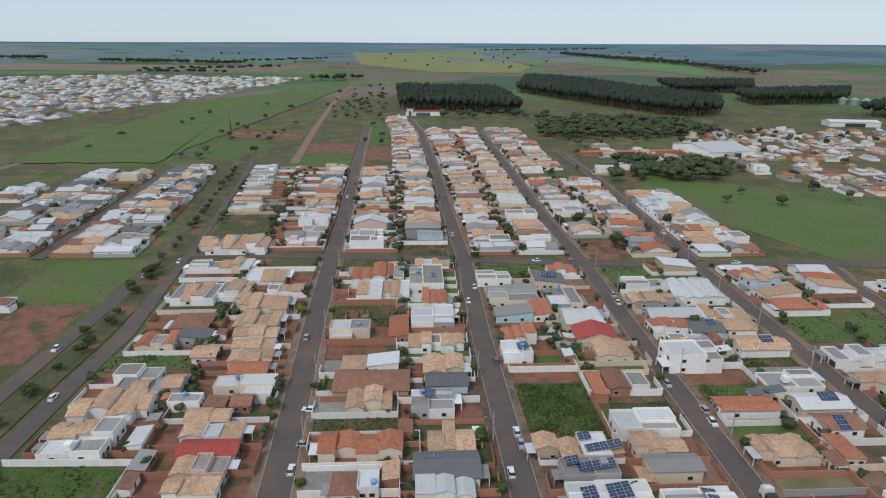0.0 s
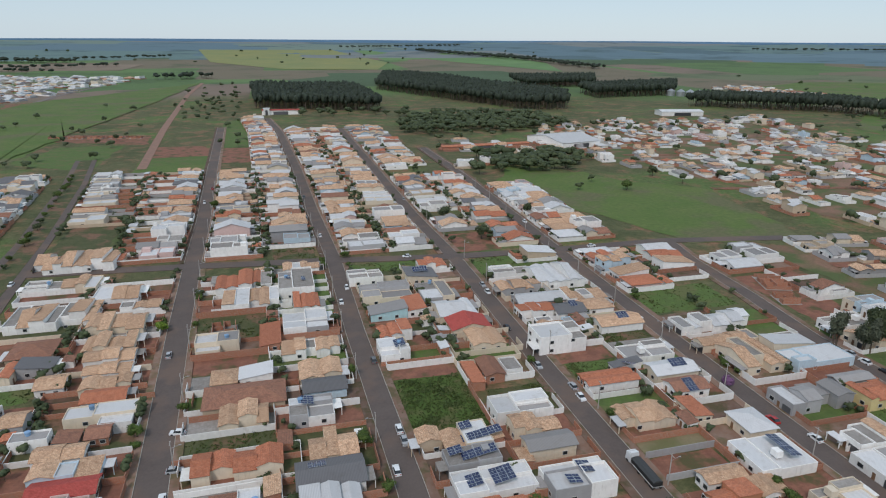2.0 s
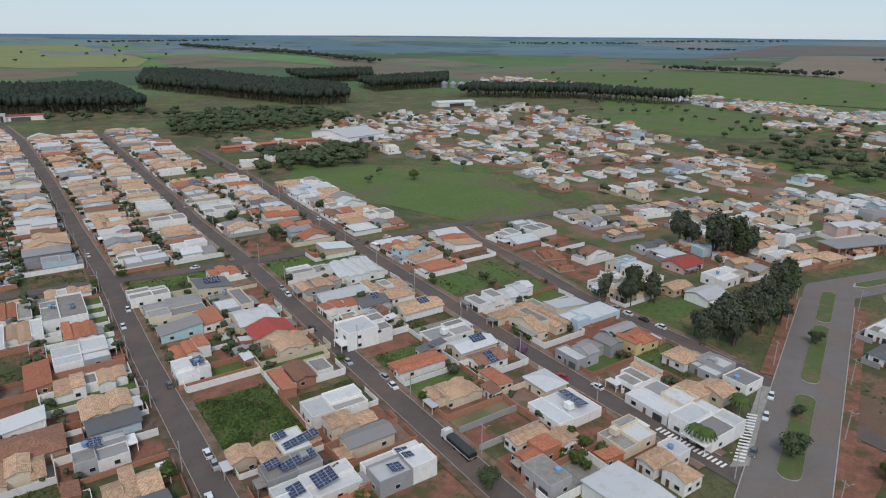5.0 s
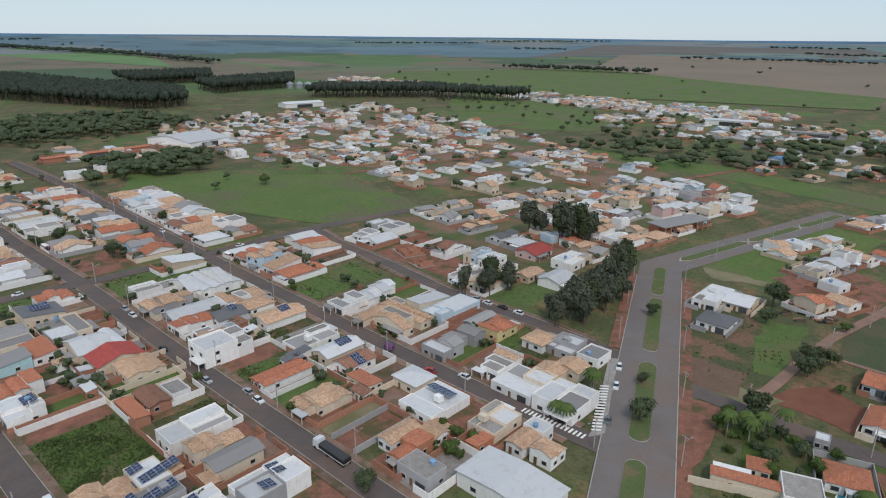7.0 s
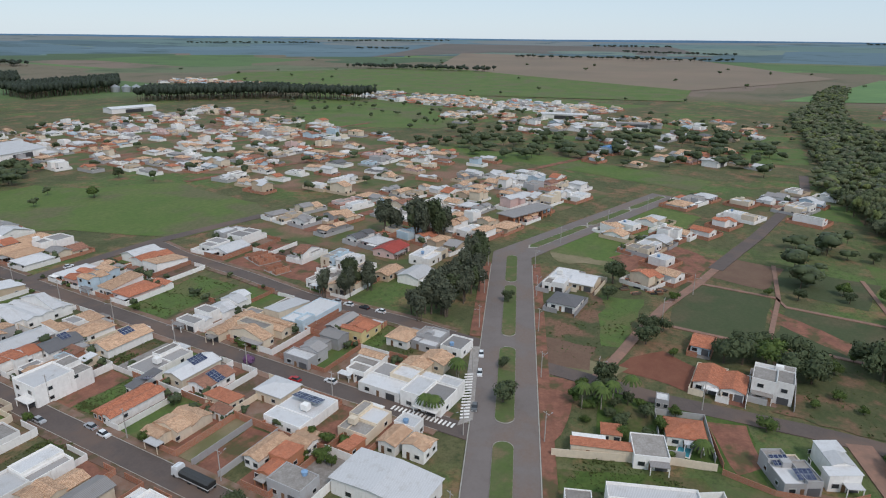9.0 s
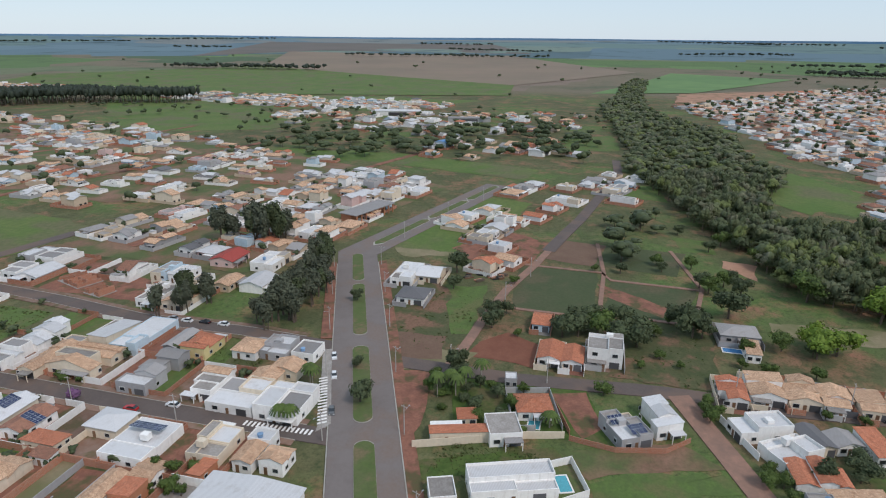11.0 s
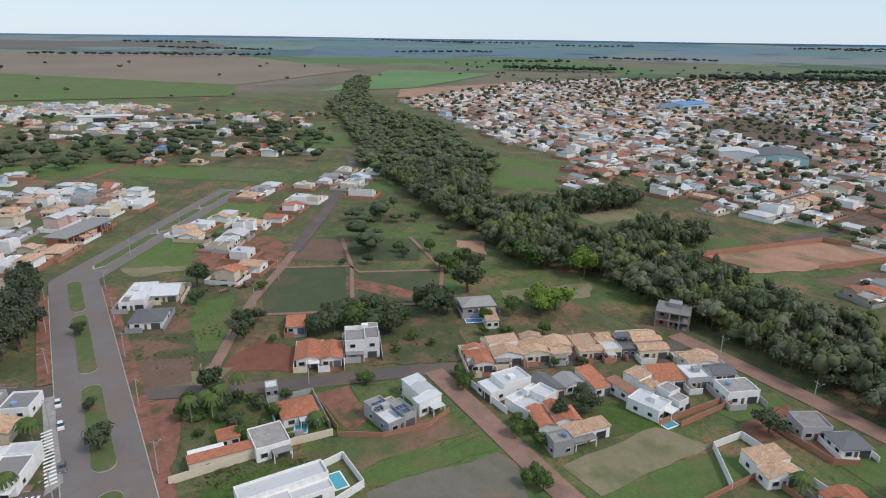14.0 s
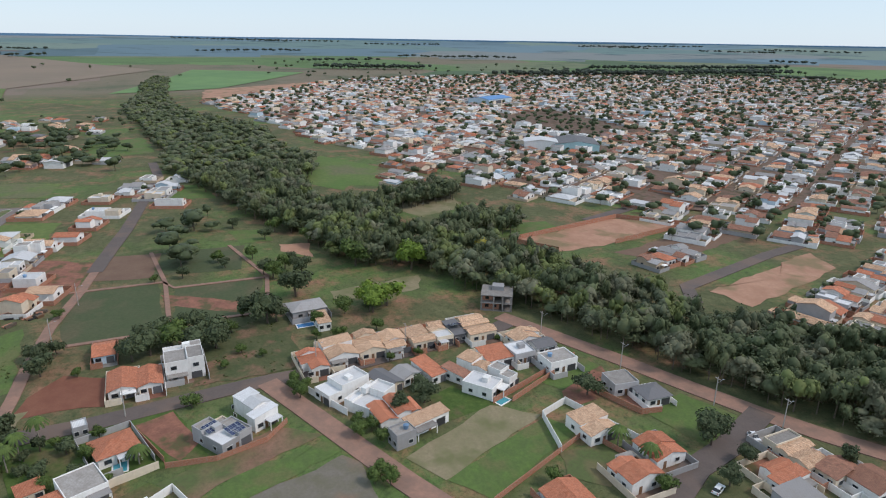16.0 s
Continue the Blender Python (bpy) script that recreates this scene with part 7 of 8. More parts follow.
rows_of_houses(TOWN, -62, 41, 0.78, (9.5, 14), 44, ["tan"] * 6 + ["orange"] * 3 + ["brown"] * 8 + ["fibre"] * 4 + ["sheet"] * 4, True, 0.12, keep_off=[ring_forest, [(560, -420), (760, -420), (800, -560), (560, -520)]])
OLD = ["orange"] * 3 + ["brown", "fibre", "tan"]
rows_of_houses([(90, -205), (152, -207), (168, -318), (180, -360), (60, -300)], -75, 42, 0.95, (8, 11), 40, OLD)
rows_of_houses([(222, -192), (205, -196), (199, -240), (205, -250), (216, -240)], -78, 43, 1.0, (8, 11), 40, OLD)
link_far()


def big_shed(x, y, w, d, rot, h, wall, cover, words, roof="gable"):
    t = thing("shed", x, y, rot, rise(x, y), words, "shed", "large sheds")
    s, r, g = Shape(), Shape(), Shape()
    wall_gable(s, -w / 2, w / 2, -d / 2, d / 2, h, "x", 0.14)
    roof_gable(r, -w / 2, w / 2, -d / 2, d / 2, h, "x", 0.14, 0.6, 0.2)
    g.box(-w * 0.2, w * 0.2, -d / 2 - 0.06, -d / 2 + 0.05, 0, h * 0.75)
    part("wall", s, M[wall], t)
    part("roof", r, M[cover], t)
    part("gate", g, M["gate"], t)


big_shed(285, 595, 46, 60, 12, 6, "white", "sheet", "wide white warehouse with a pale sheet roof")
big_shed(200, 590, 90, 10, 4, 3, "brick", "orange", "long low brick building with a red tile roof")
big_shed(14, 926, 50, 14, 0, 6, "white", "red", "white and red hall at the end of the street")
big_shed(-5, 920, 8, 8, 0, 9, "white", "sheet", "tall white tower of the hall")
big_shed(560, 800, 60, 26, -10, 6, "white", "sheet", "white farm shed with a pale roof")
big_shed(817, 275, 60, 18, -77, 6, "white", "sheet", "long white shed among trees")
big_shed(568, 60, 16, 14, -20, 5, "white", "sheet", "white hall with a pale roof among trees")
big_shed(582, 151, 13, 12, -20, 6, "blue", "blue_sheet", "bright blue shed among dark trees")
big_shed(779, 170, 52, 12, -78, 5, "grey", "fibre", "long grey shed among trees")
big_shed(495, -372, 44, 40, -30, 8, "aqua", "slate", "large open-sided market hall with a dark roof")
big_shed(505, -340, 24, 30, -30, 9, "white", "sheet", "white block beside the market hall")
big_shed(920, -520, 70, 40, -62, 9, "blue", "blue_sheet", "blue-fronted sports hall in the town")
big_shed(960, -570, 60, 30, -62, 7, "yellow", "tan", "bright yellow hall roof in the town")
for sx, sy in ((742, 1092), (754, 1078), (766, 1066), (778, 1054)):
    t = thing("grain_silo", sx, sy, 0, 0, "grey metal grain silo with a conical top", "silo", "grain silos")
    s = Shape()
    s.tube((0, 0, 0), (0, 0, 9), 8, 8, 16)
    part("body", s, M["metal"], t)
    s = Shape()
    s.tube((0, 0, 9), (0, 0, 13.5), 8.3, 0.6, 16)
    part("roof", s, M["metal"], t)

# ---- woods ----
rw = random.Random(77)
spots = [(x, y, 6.5 + 9 * rw.random() ** 1.3, 2.5 + 4.6 * rw.random() ** 1.4) for x, y in scatter(ring_forest, 4.9, rw) if x < 480]
woods("riverside_wood", spots, "leaf_forest", "dense mixed green wood along a stream", 330, 0.66, lobes=6, rings=3, around=6)
spots = [(x, y, rw.uniform(6, 12), rw.uniform(4.5, 7.5)) for x, y in scatter(ring_forest, 9.0, rw) if x >= 480]
woods("far_riverside_wood", spots, "leaf_forest", "green wood winding between town and fields", 90, 1.0, lobes=4, rings=2, around=6, fill=0.9)
plant = []
for ring in ([(-23, 1002), (158, 930), (165, 1275), (-31, 1341)], [(215, 1342), (367, 905), (440, 905), (501, 1047), (380, 1567), (286, 1659)], [(534, 1321), (696, 1312), (774, 1464), (560, 1480)],
             [(569, 1066), (754, 1095), (858, 1251), (600, 1200)], [(640, 900), (720, 960), (860, 860), (900, 620), (840, 640), (800, 780)]):
    plant += [(x, y, rw.uniform(24, 28), rw.uniform(5.5, 7)) for x, y in scatter(ring, 9, rw, 0.3)]
for a, b, wd in (((760, 3300), (989, 2427), 60), ((989, 2427), (1018, 1873), 50), ((-242, 1690), (-134, 1712), 50), ((-1552, 2564), (-1402, 2614), 80), ((-1138, 2474), (-607, 2390), 70), ((1589, 1175), (1688, 779), 45), ((1900, -500), (1800, -800), 60), ((1500, -900), (1300, -1700), 80), ((1650, -1300), (1450, -1900), 50)):
    n = int(math.hypot(b[0] - a[0], b[1] - a[1]) / 13)
    for i in range(n):
        for j in range(int(wd / 18) + 1):
            plant.append((a[0] + (b[0] - a[0]) * i / n + rw.uniform(-wd, wd) / 2, a[1] + (b[1] - a[1]) * i / n + rw.uniform(-wd, wd) / 2, rw.uniform(14, 20), rw.uniform(8, 11)))
for i in range(34):
    r, az = rw.uniform(1900, 4400), radians(rw.uniform(-48, 148))
    ln, tw = rw.uniform(150, 520) * r / 2500, rw.uniform(-0.5, 0.5)
    cx, cy = r * math.sin(az), r * math.cos(az)
    for k in range(int(ln / 20)):
        q = k * 20 - ln / 2
        plant.append((cx + q * math.cos(az + tw) + rw.uniform(-12, 12), cy - q * math.sin(az + tw) + rw.uniform(-12, 12), rw.uniform(13, 19), rw.uniform(12, 17)))
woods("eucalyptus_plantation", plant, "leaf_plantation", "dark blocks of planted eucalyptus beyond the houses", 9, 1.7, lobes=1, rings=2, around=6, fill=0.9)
loose = []
for ring, step, keep in ((TOWN, 19, 0.55), ([(330, -230), (420, -215), (700, -400), (900, -700), (700, -900), (450, -500)], 22, 0.6), ([(500, 30), (520, 330), (690, 330), (640, 30)], 24, 0.3), ([(640, 0), (640, 230), (920, 200), (900, 0)], 22, 0.35), ([(560, 230), (600, 420), (880, 420), (860, 230)], 30, 0.3),
                         ([(-150, 900), (-150, 1500), (-20, 1500), (-40, 900)], 40, 0.5),
                         ([(900, 1500), (2200, 1500), (2200, -200), (1000, -50)], 110, 0.3), ([(-900, 2400), (900, 2000), (1400, 3400), (-1200, 3400)], 150, 0.3), ([(1000, -1900), (1600, -1600), (2300, -300), (1500, -300)], 60, 0.4), ([(280, -40), (360, -30), (420, -40), (300, 2)], 12, 0.35),
                         ([(210, 270), (300, 380), (250, 480), (190, 480)], 45, 0.3), ([(250, 560), (300, 700), (660, 750), (600, 480), (530, 330), (345, 240), (300, 285)], 24, 0.28), ([(660, 250), (660, 760), (860, 700), (860, 250)], 26, 0.3), ([(-215, 560), (-140, 560), (-140, 900), (-215, 900)], 22, 0.3), ([(-112, 820), (-40, 880), (-40, 1300), (-120, 1300)], 22, 0.45), ([(-60, 560), (-20, 560), (-20, 900), (-70, 900)], 26, 0.3), ([(150, 575), (420, 690), (420, 740), (150, 720)], 20, 0.5), ([(-330, 560), (-160, 560), (-160, 1500), (-330, 1100)], 60, 0.25)):
    for x, y in scatter(ring, step, rw):
        if rw.random() < keep:
            k = 1 + max(0, math.hypot(x, y) - 900) / 2500
            loose.append((x, y, rw.uniform(5, 10) * k, rw.uniform(3.2, 5.8) * k))
mid = []
for ring, step, keep in (([(140, 690), (205, 690), (367, 710), (345, 850), (220, 880), (150, 790)], 12, 0.85), ([(150, 465), (168, 541), (264, 553), (255, 466)], 10, 0.75), ([(490, 190), (520, 330), (640, 350), (660, 200), (560, 130)], 17, 0.5), ([(520, 20), (540, 140), (700, 200), (760, 60), (640, 10)], 17, 0.5), ([(380, -25), (300, -28), (290, -4), (350, 2)], 10, 0.5), ([(40, 880), (40, 960), (200, 920), (190, 860)], 18, 0.5)):
    for x, y in scatter(ring, step, rw):
        if rw.random() < keep:
            mid.append((x, y, rw.uniform(8, 13), rw.uniform(5, 8)))
woods("tree_groups", mid, "leaf_dark", "groups of dark spreading trees between houses and pastures", 110, 0.9, lobes=5, rings=3, around=6, fill=0.9)
woods("scattered_trees", loose, "leaf_dark", "scattered dark trees among far houses and pastures", 15, 1.8, lobes=2, rings=2, around=6, fill=0.9)

woods("garden_trees", YARD_TREES, "leaf_dark", "small green trees and bushes in yards and along streets", 46, 1.2, lobes=3, rings=2, around=6, fill=0.9)

# ---- single trees ----
rt = random.Random(9)
for x, y, h, kind, leaf in (
    (-40.5, 160, 4.5, "round_1", "leaf"), (-30, 169.5, 3.6, "round_2", "leaf"), (102.8, 306, 8.5, "round_1", "leaf_dark"), (-118, 270, 6, "round_2", "leaf_dark"), (-120, 256, 4.5, "round_3", "leaf"),
    (-113.7, 172, 3.6, "round_1", "leaf"), (-112, 203, 4, "round_2", "leaf_dark"), (-118, 212, 3.5, "round_3", "leaf"), (-5.5, 141, 4.5, "tall_1", "leaf_dark"), (16.5, 141, 5, "round_3", "leaf"),
    (18.4, 178, 4.2, "tall_2", "leaf"), (-43.3, 226, 4.5, "round_2", "leaf_lime"), (75.6, 171.5, 3.4, "round_1", "leaf"), (84.9, 136.5, 3.8, "round_3", "leaf"), (-32, 376, 7, "round_1", "leaf_dark"), (55, 518, 7, "round_2", "leaf_dark"), (26, 507, 6, "round_3", "leaf_dark"),
    (-38, 404, 6, "round_1", "leaf"), (93, 348, 8, "round_2", "leaf_dark"), (145, 346, 8, "tall_1", "leaf_dark"), (283, 429, 9, "round_3", "leaf_dark"), (238, 390, 8, "round_1", "leaf"),
    (148.1, 64.4, 7.4, "bushy_1", "leaf_dark"), (166.9, 72.9, 4.0, "round_2", "leaf_dark"), (216.5, 92.5, 5.5, "round_3", "leaf_dark"), (258, 62, 12, "round_1", "leaf_dark"), (215.3, 38, 7.5, "bushy_1", "leaf_dark"), (167, 47, 4, "round_1", "leaf"),
    (78, 97, 5.5, "round_2", "leaf_dark"), (101.7, 92, 4.5, "round_3", "leaf"), (127.8, 142.9, 4.2, "round_1", "leaf_purple"), (171, 42, 9, "tall_1", "leaf_dark"), (159, 47, 5, "round_3", "leaf"),
    (206, 12, 9, "bushy_1", "leaf_dark"), (208, 6.7, 10, "bushy_2", "leaf_dark"), (210, 0, 10, "bushy_1", "leaf"), (204.5, -7.2, 9.5, "round_1", "leaf_dark"), (205, -13, 10.5, "bushy_2", "leaf_dark"), (217.4, -32, 13, "bushy_1", "leaf_dark"), (238.7, -47, 12, "round_2", "leaf_dark"),
    (226, -28, 9, "round_1", "leaf_dark"), (202, 27, 3.5, "round_1", "leaf"), (207, 37, 8, "bushy_2", "leaf_dark"), (239, 59, 7, "bushy_1", "leaf_dark"), (212, -70, 10, "bushy_1", "leaf_lime"), (216, -77, 11, "bushy_2", "leaf_lime"), (219, -71, 10, "bushy_1", "leaf_lime"), (196, -52, 5, "bushy_2", "leaf"), (199, -45, 4, "bushy_1", "leaf"), (213, -69, 6, "bushy_1", "leaf_dark"), (209, -48, 6, "round_3", "leaf"), (197, -66, 5, "round_1", "leaf"),
    (215, -60, 7, "round_2", "leaf"), (168.3, -30.1, 4.5, "round_1", "leaf"), (163.5, -31, 4.6, "round_2", "leaf"), (143.4, -53.4, 8, "tall_1", "leaf_dark"), (147, -62.4, 7, "round_3", "leaf_dark"), (134.3, -45.5, 4.6, "round_1", "leaf"), (139.3, -41, 4.4, "round_2", "leaf"),
    (120, -38, 4.6, "round_1", "leaf"), (117.8, -41, 4.8, "round_2", "leaf"), (131.5, -107.5, 7.5, "bushy_1", "leaf_dark"), (98.4, -121, 9.5, "round_2", "leaf_dark"), (89.7, -123, 6, "round_1", "leaf_dark"), (85.3, -113, 6, "round_3", "leaf_dark"), (77.7, -144, 7, "tall_2", "leaf_dark"),
    (90, -98, 5, "round_1", "leaf"), (103, -76, 5, "bushy_1", "leaf"), (243, -138, 13, "round_1", "leaf_yellow"), (249, -101, 14, "round_3", "leaf_lime"), (264, -80, 13, "round_2", "leaf"),
    (166, 47, 4, "bushy_1", "leaf"), (158, 43, 3, "shrub_1", "leaf"), (168, 40.5, 6, "bushy_2", "leaf_dark"), (162, 36, 3.5, "bushy_1", "leaf_dark"), (165, 33, 5, "tall_1", "leaf_dark"), (179.8, 41, 5, "tall_1", "leaf_dark"), (166, 29.5, 3, "round_1", "leaf"), (151, 41, 3, "shrub_1", "leaf"),
    (277, -8, 6, "round_1", "leaf_dark"),
    (292, -24, 6, "bushy_1", "leaf"),
    (284, -26, 5, "round_3", "leaf_dark"),
    (291, -39, 7, "round_1", "leaf"),
    (268, -40, 8, "bushy_1", "leaf_dark"),
    (263, -43, 8, "round_3", "leaf"),
    (280, -54, 6, "round_1", "leaf_dark"),
    (360, -21, 5, "bushy_1", "leaf"),
    (346, -38, 6, "round_3", "leaf_dark"),
    (330, -57, 9, "round_1", "leaf"),
    (325, -65, 9, "bushy_1", "leaf_dark"),
    (306, -69, 9, "round_3", "leaf"),
    (319, -50, 7, "round_1", "leaf_dark"),
    (272, -50, 8, "bushy_1", "leaf"),
    (262, -55, 9, "round_3", "leaf_dark"),
    (276, 3, 4, "round_1", "leaf"),
    (173.7, -101.9, 2.4, "shrub_1", "leaf"), (173.9, -107.7, 2.6, "shrub_1", "leaf"), (174.9, -114, 2.4, "shrub_1", "leaf"), (150, 24, 4, "bushy_1", "leaf_dark"), (156, 22, 5, "bushy_2", "leaf"), (161, 27, 4.5, "bushy_1", "leaf_dark"), (148, 30, 4, "round_2", "leaf"), (153, 32, 5, "bushy_2", "leaf_dark"), (165, 20, 4, "round_3", "leaf"), (146, 18, 3, "shrub_1", "leaf"),
    (171.9, -31.5, 4.5, "round_1", "leaf"),
    (167.6, -33.3, 4, "bushy_1", "leaf"),
    (170.8, -2.6, 4.5, "bushy_2", "leaf"),
    (150.2, -5.9, 3, "round_3", "leaf"),
    (144.3, -41.8, 4, "round_1", "leaf"),
    (139.8, -44.2, 4.5, "bushy_1", "leaf"),
    (153.8, -64.3, 5.5, "bushy_2", "leaf_dark"),
    (122.4, -40.9, 4, "round_1", "leaf"),
    (100.5, -125.0, 8, "round_3", "leaf_dark"),
    (173.6, -62.1, 3.5, "round_1", "leaf"),
    (173.4, -71.8, 3.5, "bushy_1", "leaf"),
    (224.0, -33.5, 10, "round_1", "leaf_dark"),
    (217.8, -35.3, 8, "bushy_1", "leaf_dark"),
    (210.3, -13.1, 10, "bushy_2", "leaf_dark"),
    (215.0, 7.6, 9, "round_1", "leaf_dark"),
    (219.9, 3.2, 8, "bushy_1", "leaf_dark"),
    (219.9, -7.7, 9, "bushy_2", "leaf_dark"),
    (214.8, -19.2, 5, "round_3", "leaf"),
    (227.7, -25.0, 4, "round_1", "leaf"),
    (220.1, 33.9, 6, "bushy_1", "leaf_dark"),
    (218.4, 39.2, 6, "bushy_2", "leaf_dark"),
    (251.5, 35.5, 4, "round_3", "leaf"),
    (190, -14, 3, "round_1", "leaf"), (198, -20, 3.2, "round_2", "leaf"), (193, -26, 3, "round_3", "leaf"), (160, 42, 4, "shrub_1", "leaf"), (157, 36, 3.5, "shrub_1", "leaf_dark"),
):
    tree(x, y, h, kind, leaf, rt.uniform(0.9, 1.2), rt.uniform(0, 360))
for x, y, r, n, h in ((189, 155, 8, 10, 13), (196, 149, 5, 5, 12), (188, 116, 5, 7, 13), (199, 111, 7, 11, 15), (213, 112, 7, 11, 16), (232, 116, 7, 11, 15), (250, 123, 5, 7, 14), (267, 184, 5, 6, 17), (273, 165, 6, 9, 20), (276, 156, 4, 5, 18)):
    for i in range(int(n * 0.75)):
        tree(x + rt.uniform(-r, r) * 1.15, y + rt.uniform(-r, r) * 0.8, h * rt.uniform(0.7, 1.15), rt.choice(["tall_1", "tall_2", "tall_3", "tall_4"]), rt.choice(("leaf_dark", "leaf_grey", "leaf_grey")), rt.uniform(0.65, 0.95), rt.uniform(0, 360))
for i in range(26):
    y = 120 + i * 16
    tree(S0(y) - 8.5 + rt.uniform(-1, 1), y + rt.uniform(-4, 4), rt.uniform(2.5, 5.5), rt.choice(["round_1", "round_2", "bushy_1"]), rt.choice(["leaf", "leaf_dark"]), 1.1, rt.uniform(0, 360))
for i in range(34):
    f = rt.choice((S1, S2, S3, S4))
    y = rt.uniform(110, 300)
    tree(f(y) + rt.choice((-1, 1)) * 5.6, y, rt.uniform(1.8, 4.0), rt.choice(["round_1", "round_2", "round_3", "shrub_1"]), rt.choice(["leaf", "leaf_dark", "leaf"]), rt.uniform(0.9, 1.3), rt.uniform(0, 360))
for x, y, h in ((157, 44, 8), (161, 41, 7), (163, 37, 7.5), (153, 81.5, 7), (154.5, 83, 6.5), (132.6, 81, 6), (133, 78.5, 6), (150, 11, 5), (167, 33, 8.5), (159, 39, 7), (108, -99, 6), (99, -101, 6)):
    palm(x, y, h)

# ---- vehicles ----
for x, y, rot, paint in ((-121.8, 200, 0, "white"), (-106.3, 168.5, 0, "white"), (-30.4, 159, 80, "white"), (-29.2, 142.5, 85, "silver"), (-30.7, 132.2, 0, "white"), (26.3, 185.7, 0, "grey"), (21.4, 237, 0, "white"), (25.4, 252.3, 0, "white"), (26.8, 145.8, 0, "white"), (27.1, 140.3, 0, "silver"),
                         (22.9, 129.1, 0, "white"), (81.5, 233.1, 0, "white"), (81.9, 240.9, 0, "silver"), (77.0, 169.3, 0, "silver"), (77.2, 198.3, 0, "black"), (81.7, 148.5, 0, "white"), (82.2, 154.8, 0, "silver"), (-38.6, 205.7, 0, "silver"), (-111.7, 289.9, 0, "white"), (-120.5, 271.3, 0, "white"),
                         (58.2, 286, 90, "white"), (153.1, 279.5, 90, "white"), (128, 124.5, 0, "red"), (132.6, 114.4, 0, "white"), (171.2, 82.5, -67, "white"), (159.8, 77.5, -67, "white"), (141.4, 70.2, -67, "grey"), (182.4, 151.2, 0, "silver"), (182, 145, 0, "white"), (182.6, 138, 0, "black"), (182.8, 130.5, 0, "white"),
                         (176.6, -92.4, 0, "white"), (176.7, -79.2, 0, "black"), (178.3, -53.7, 0, "white"), (96, -134, 70, "white"), (85, -109, 20, "white"), (20.5, 330, 0, "white"), (80, 400, 0, "silver"), (17, 420, 0, "grey"), (-45, 420, 0, "white"), (137, 330, 0, "white"), (-43, 460, 0, "red")):
    car(x, y, rot + (180 if int(x) % 2 else 0), paint, 0.15 if int(y) % 5 == 0 else 0)
truck(80.6, 113.5, 0)

# ---- pools, walls, poles ----
for x, y, w, d, rot, deep in ((-4.4, 125, 5, 3, 0, "pool"), (50.6, 135, 2.6, 4.5, 0, "pool"), (54.2, 249.2, 4, 6, 0, "pool"), (143, 37.7, 5.5, 2.8, -72, "pool_blue"), (128, 5.7, 5.7, 2.9, 21, "pool"), (150.3, 15.2, 4, 3, 0, "pool"), (210.8, -44.1, 3, 6, 0, "pool_blue"), (156.8, -44.5, 4, 3.5, 20, "pool"), (138.8, -82.9, 3, 4, 20, "pool"), (74, -140, 4, 7, 20, "pool_blue")):
    swimming_pool(x, y, w, d, rot, deep)
for pts, h, mat in (([(84.5, 118.6), (105, 118.6)], 2.0, "grey"), ([(84.5, 109.6), (105, 109.6)], 2.0, "grey"), ([(105, 109.6), (105, 134.5)], 2.0, "brick"), ([(131.6, 11.6), (136.3, 4.4), (125.0, -0.3), (119.6, 6.6)], 2.2, "white"), ([(132.1, 44.1), (138.3, 28.7), (143.7, 16.3), (146.2, 6.8)], 2.2, "cream"),
                    ([(145.8, 5.6), (143.6, -6), (146.5, -18.5), (153, -25)], 1.6, "brick"), ([(168, 13), (148, 5.6)], 1.8, "brick"), ([(165.4, -33.8), (149.5, -40.6)], 2.2, "white"), ([(137.1, -85.5), (144.4, -103.1), (148.4, -115.9)], 1.8, "brick"), ([(-70, 112), (-70, 136), (-102, 137)], 2.0, "white"), ([(-30, 144.3), (-1, 144.3)], 2.0, "brick"), ([(-70, 180), (-39, 180)], 2.0, "brick"), ([(51.6, 143), (51.6, 180)], 2.0, "brick"),
                    ([(28, 181.5), (51.6, 181.5)], 1.8, "brick"), ([(112, -84.5), (127.1, -88.9), (130.3, -98.7), (107.5, -105.3), (104.5, -106.3)], 2.2, "white"), ([(133, -110), (117, -115), (115.5, -121)], 1.8, "brick"), ([(138.5, -80), (152, -118)], 2.0, "brick"), ([(103, -60), (116, -95), (97, -100)], 1.6, "brick"), ([(-33, 210.5), (-3, 210.5)], 1.8, "brick"), ([(-2.8, 210), (-2.8, 234)], 2, "white")):
    garden_wall(pts, h, mat)
garden_wall([(244, -177), (268, -163), (283, -245), (254, -272), (244, -212)], 2.6, "brick")
for f, sg in ((S1, 1), (S2, -1), (S3, 1), (S4, -1)):
    for i in range(11):
        y = 108 + i * 34
        if abs(y - 288) > 9:
            street_pole(f(y) + sg * 4.7, y, 90 if sg > 0 else -90)
for s_at in range(-20, 150, 33):
    street_pole(*ave(s_at, -10.6), 67)
    street_pole(*ave(s_at, 10.6), 247)
for x, y in ((173, 44), (173, 14), (180, -40), (180, -70), (170, -117), (140, -127), (112, -137), (96, -145), (300, 100), (345, 88), (390, 76), (230, 36), (262, 30)):
    street_pole(x, y, 0)

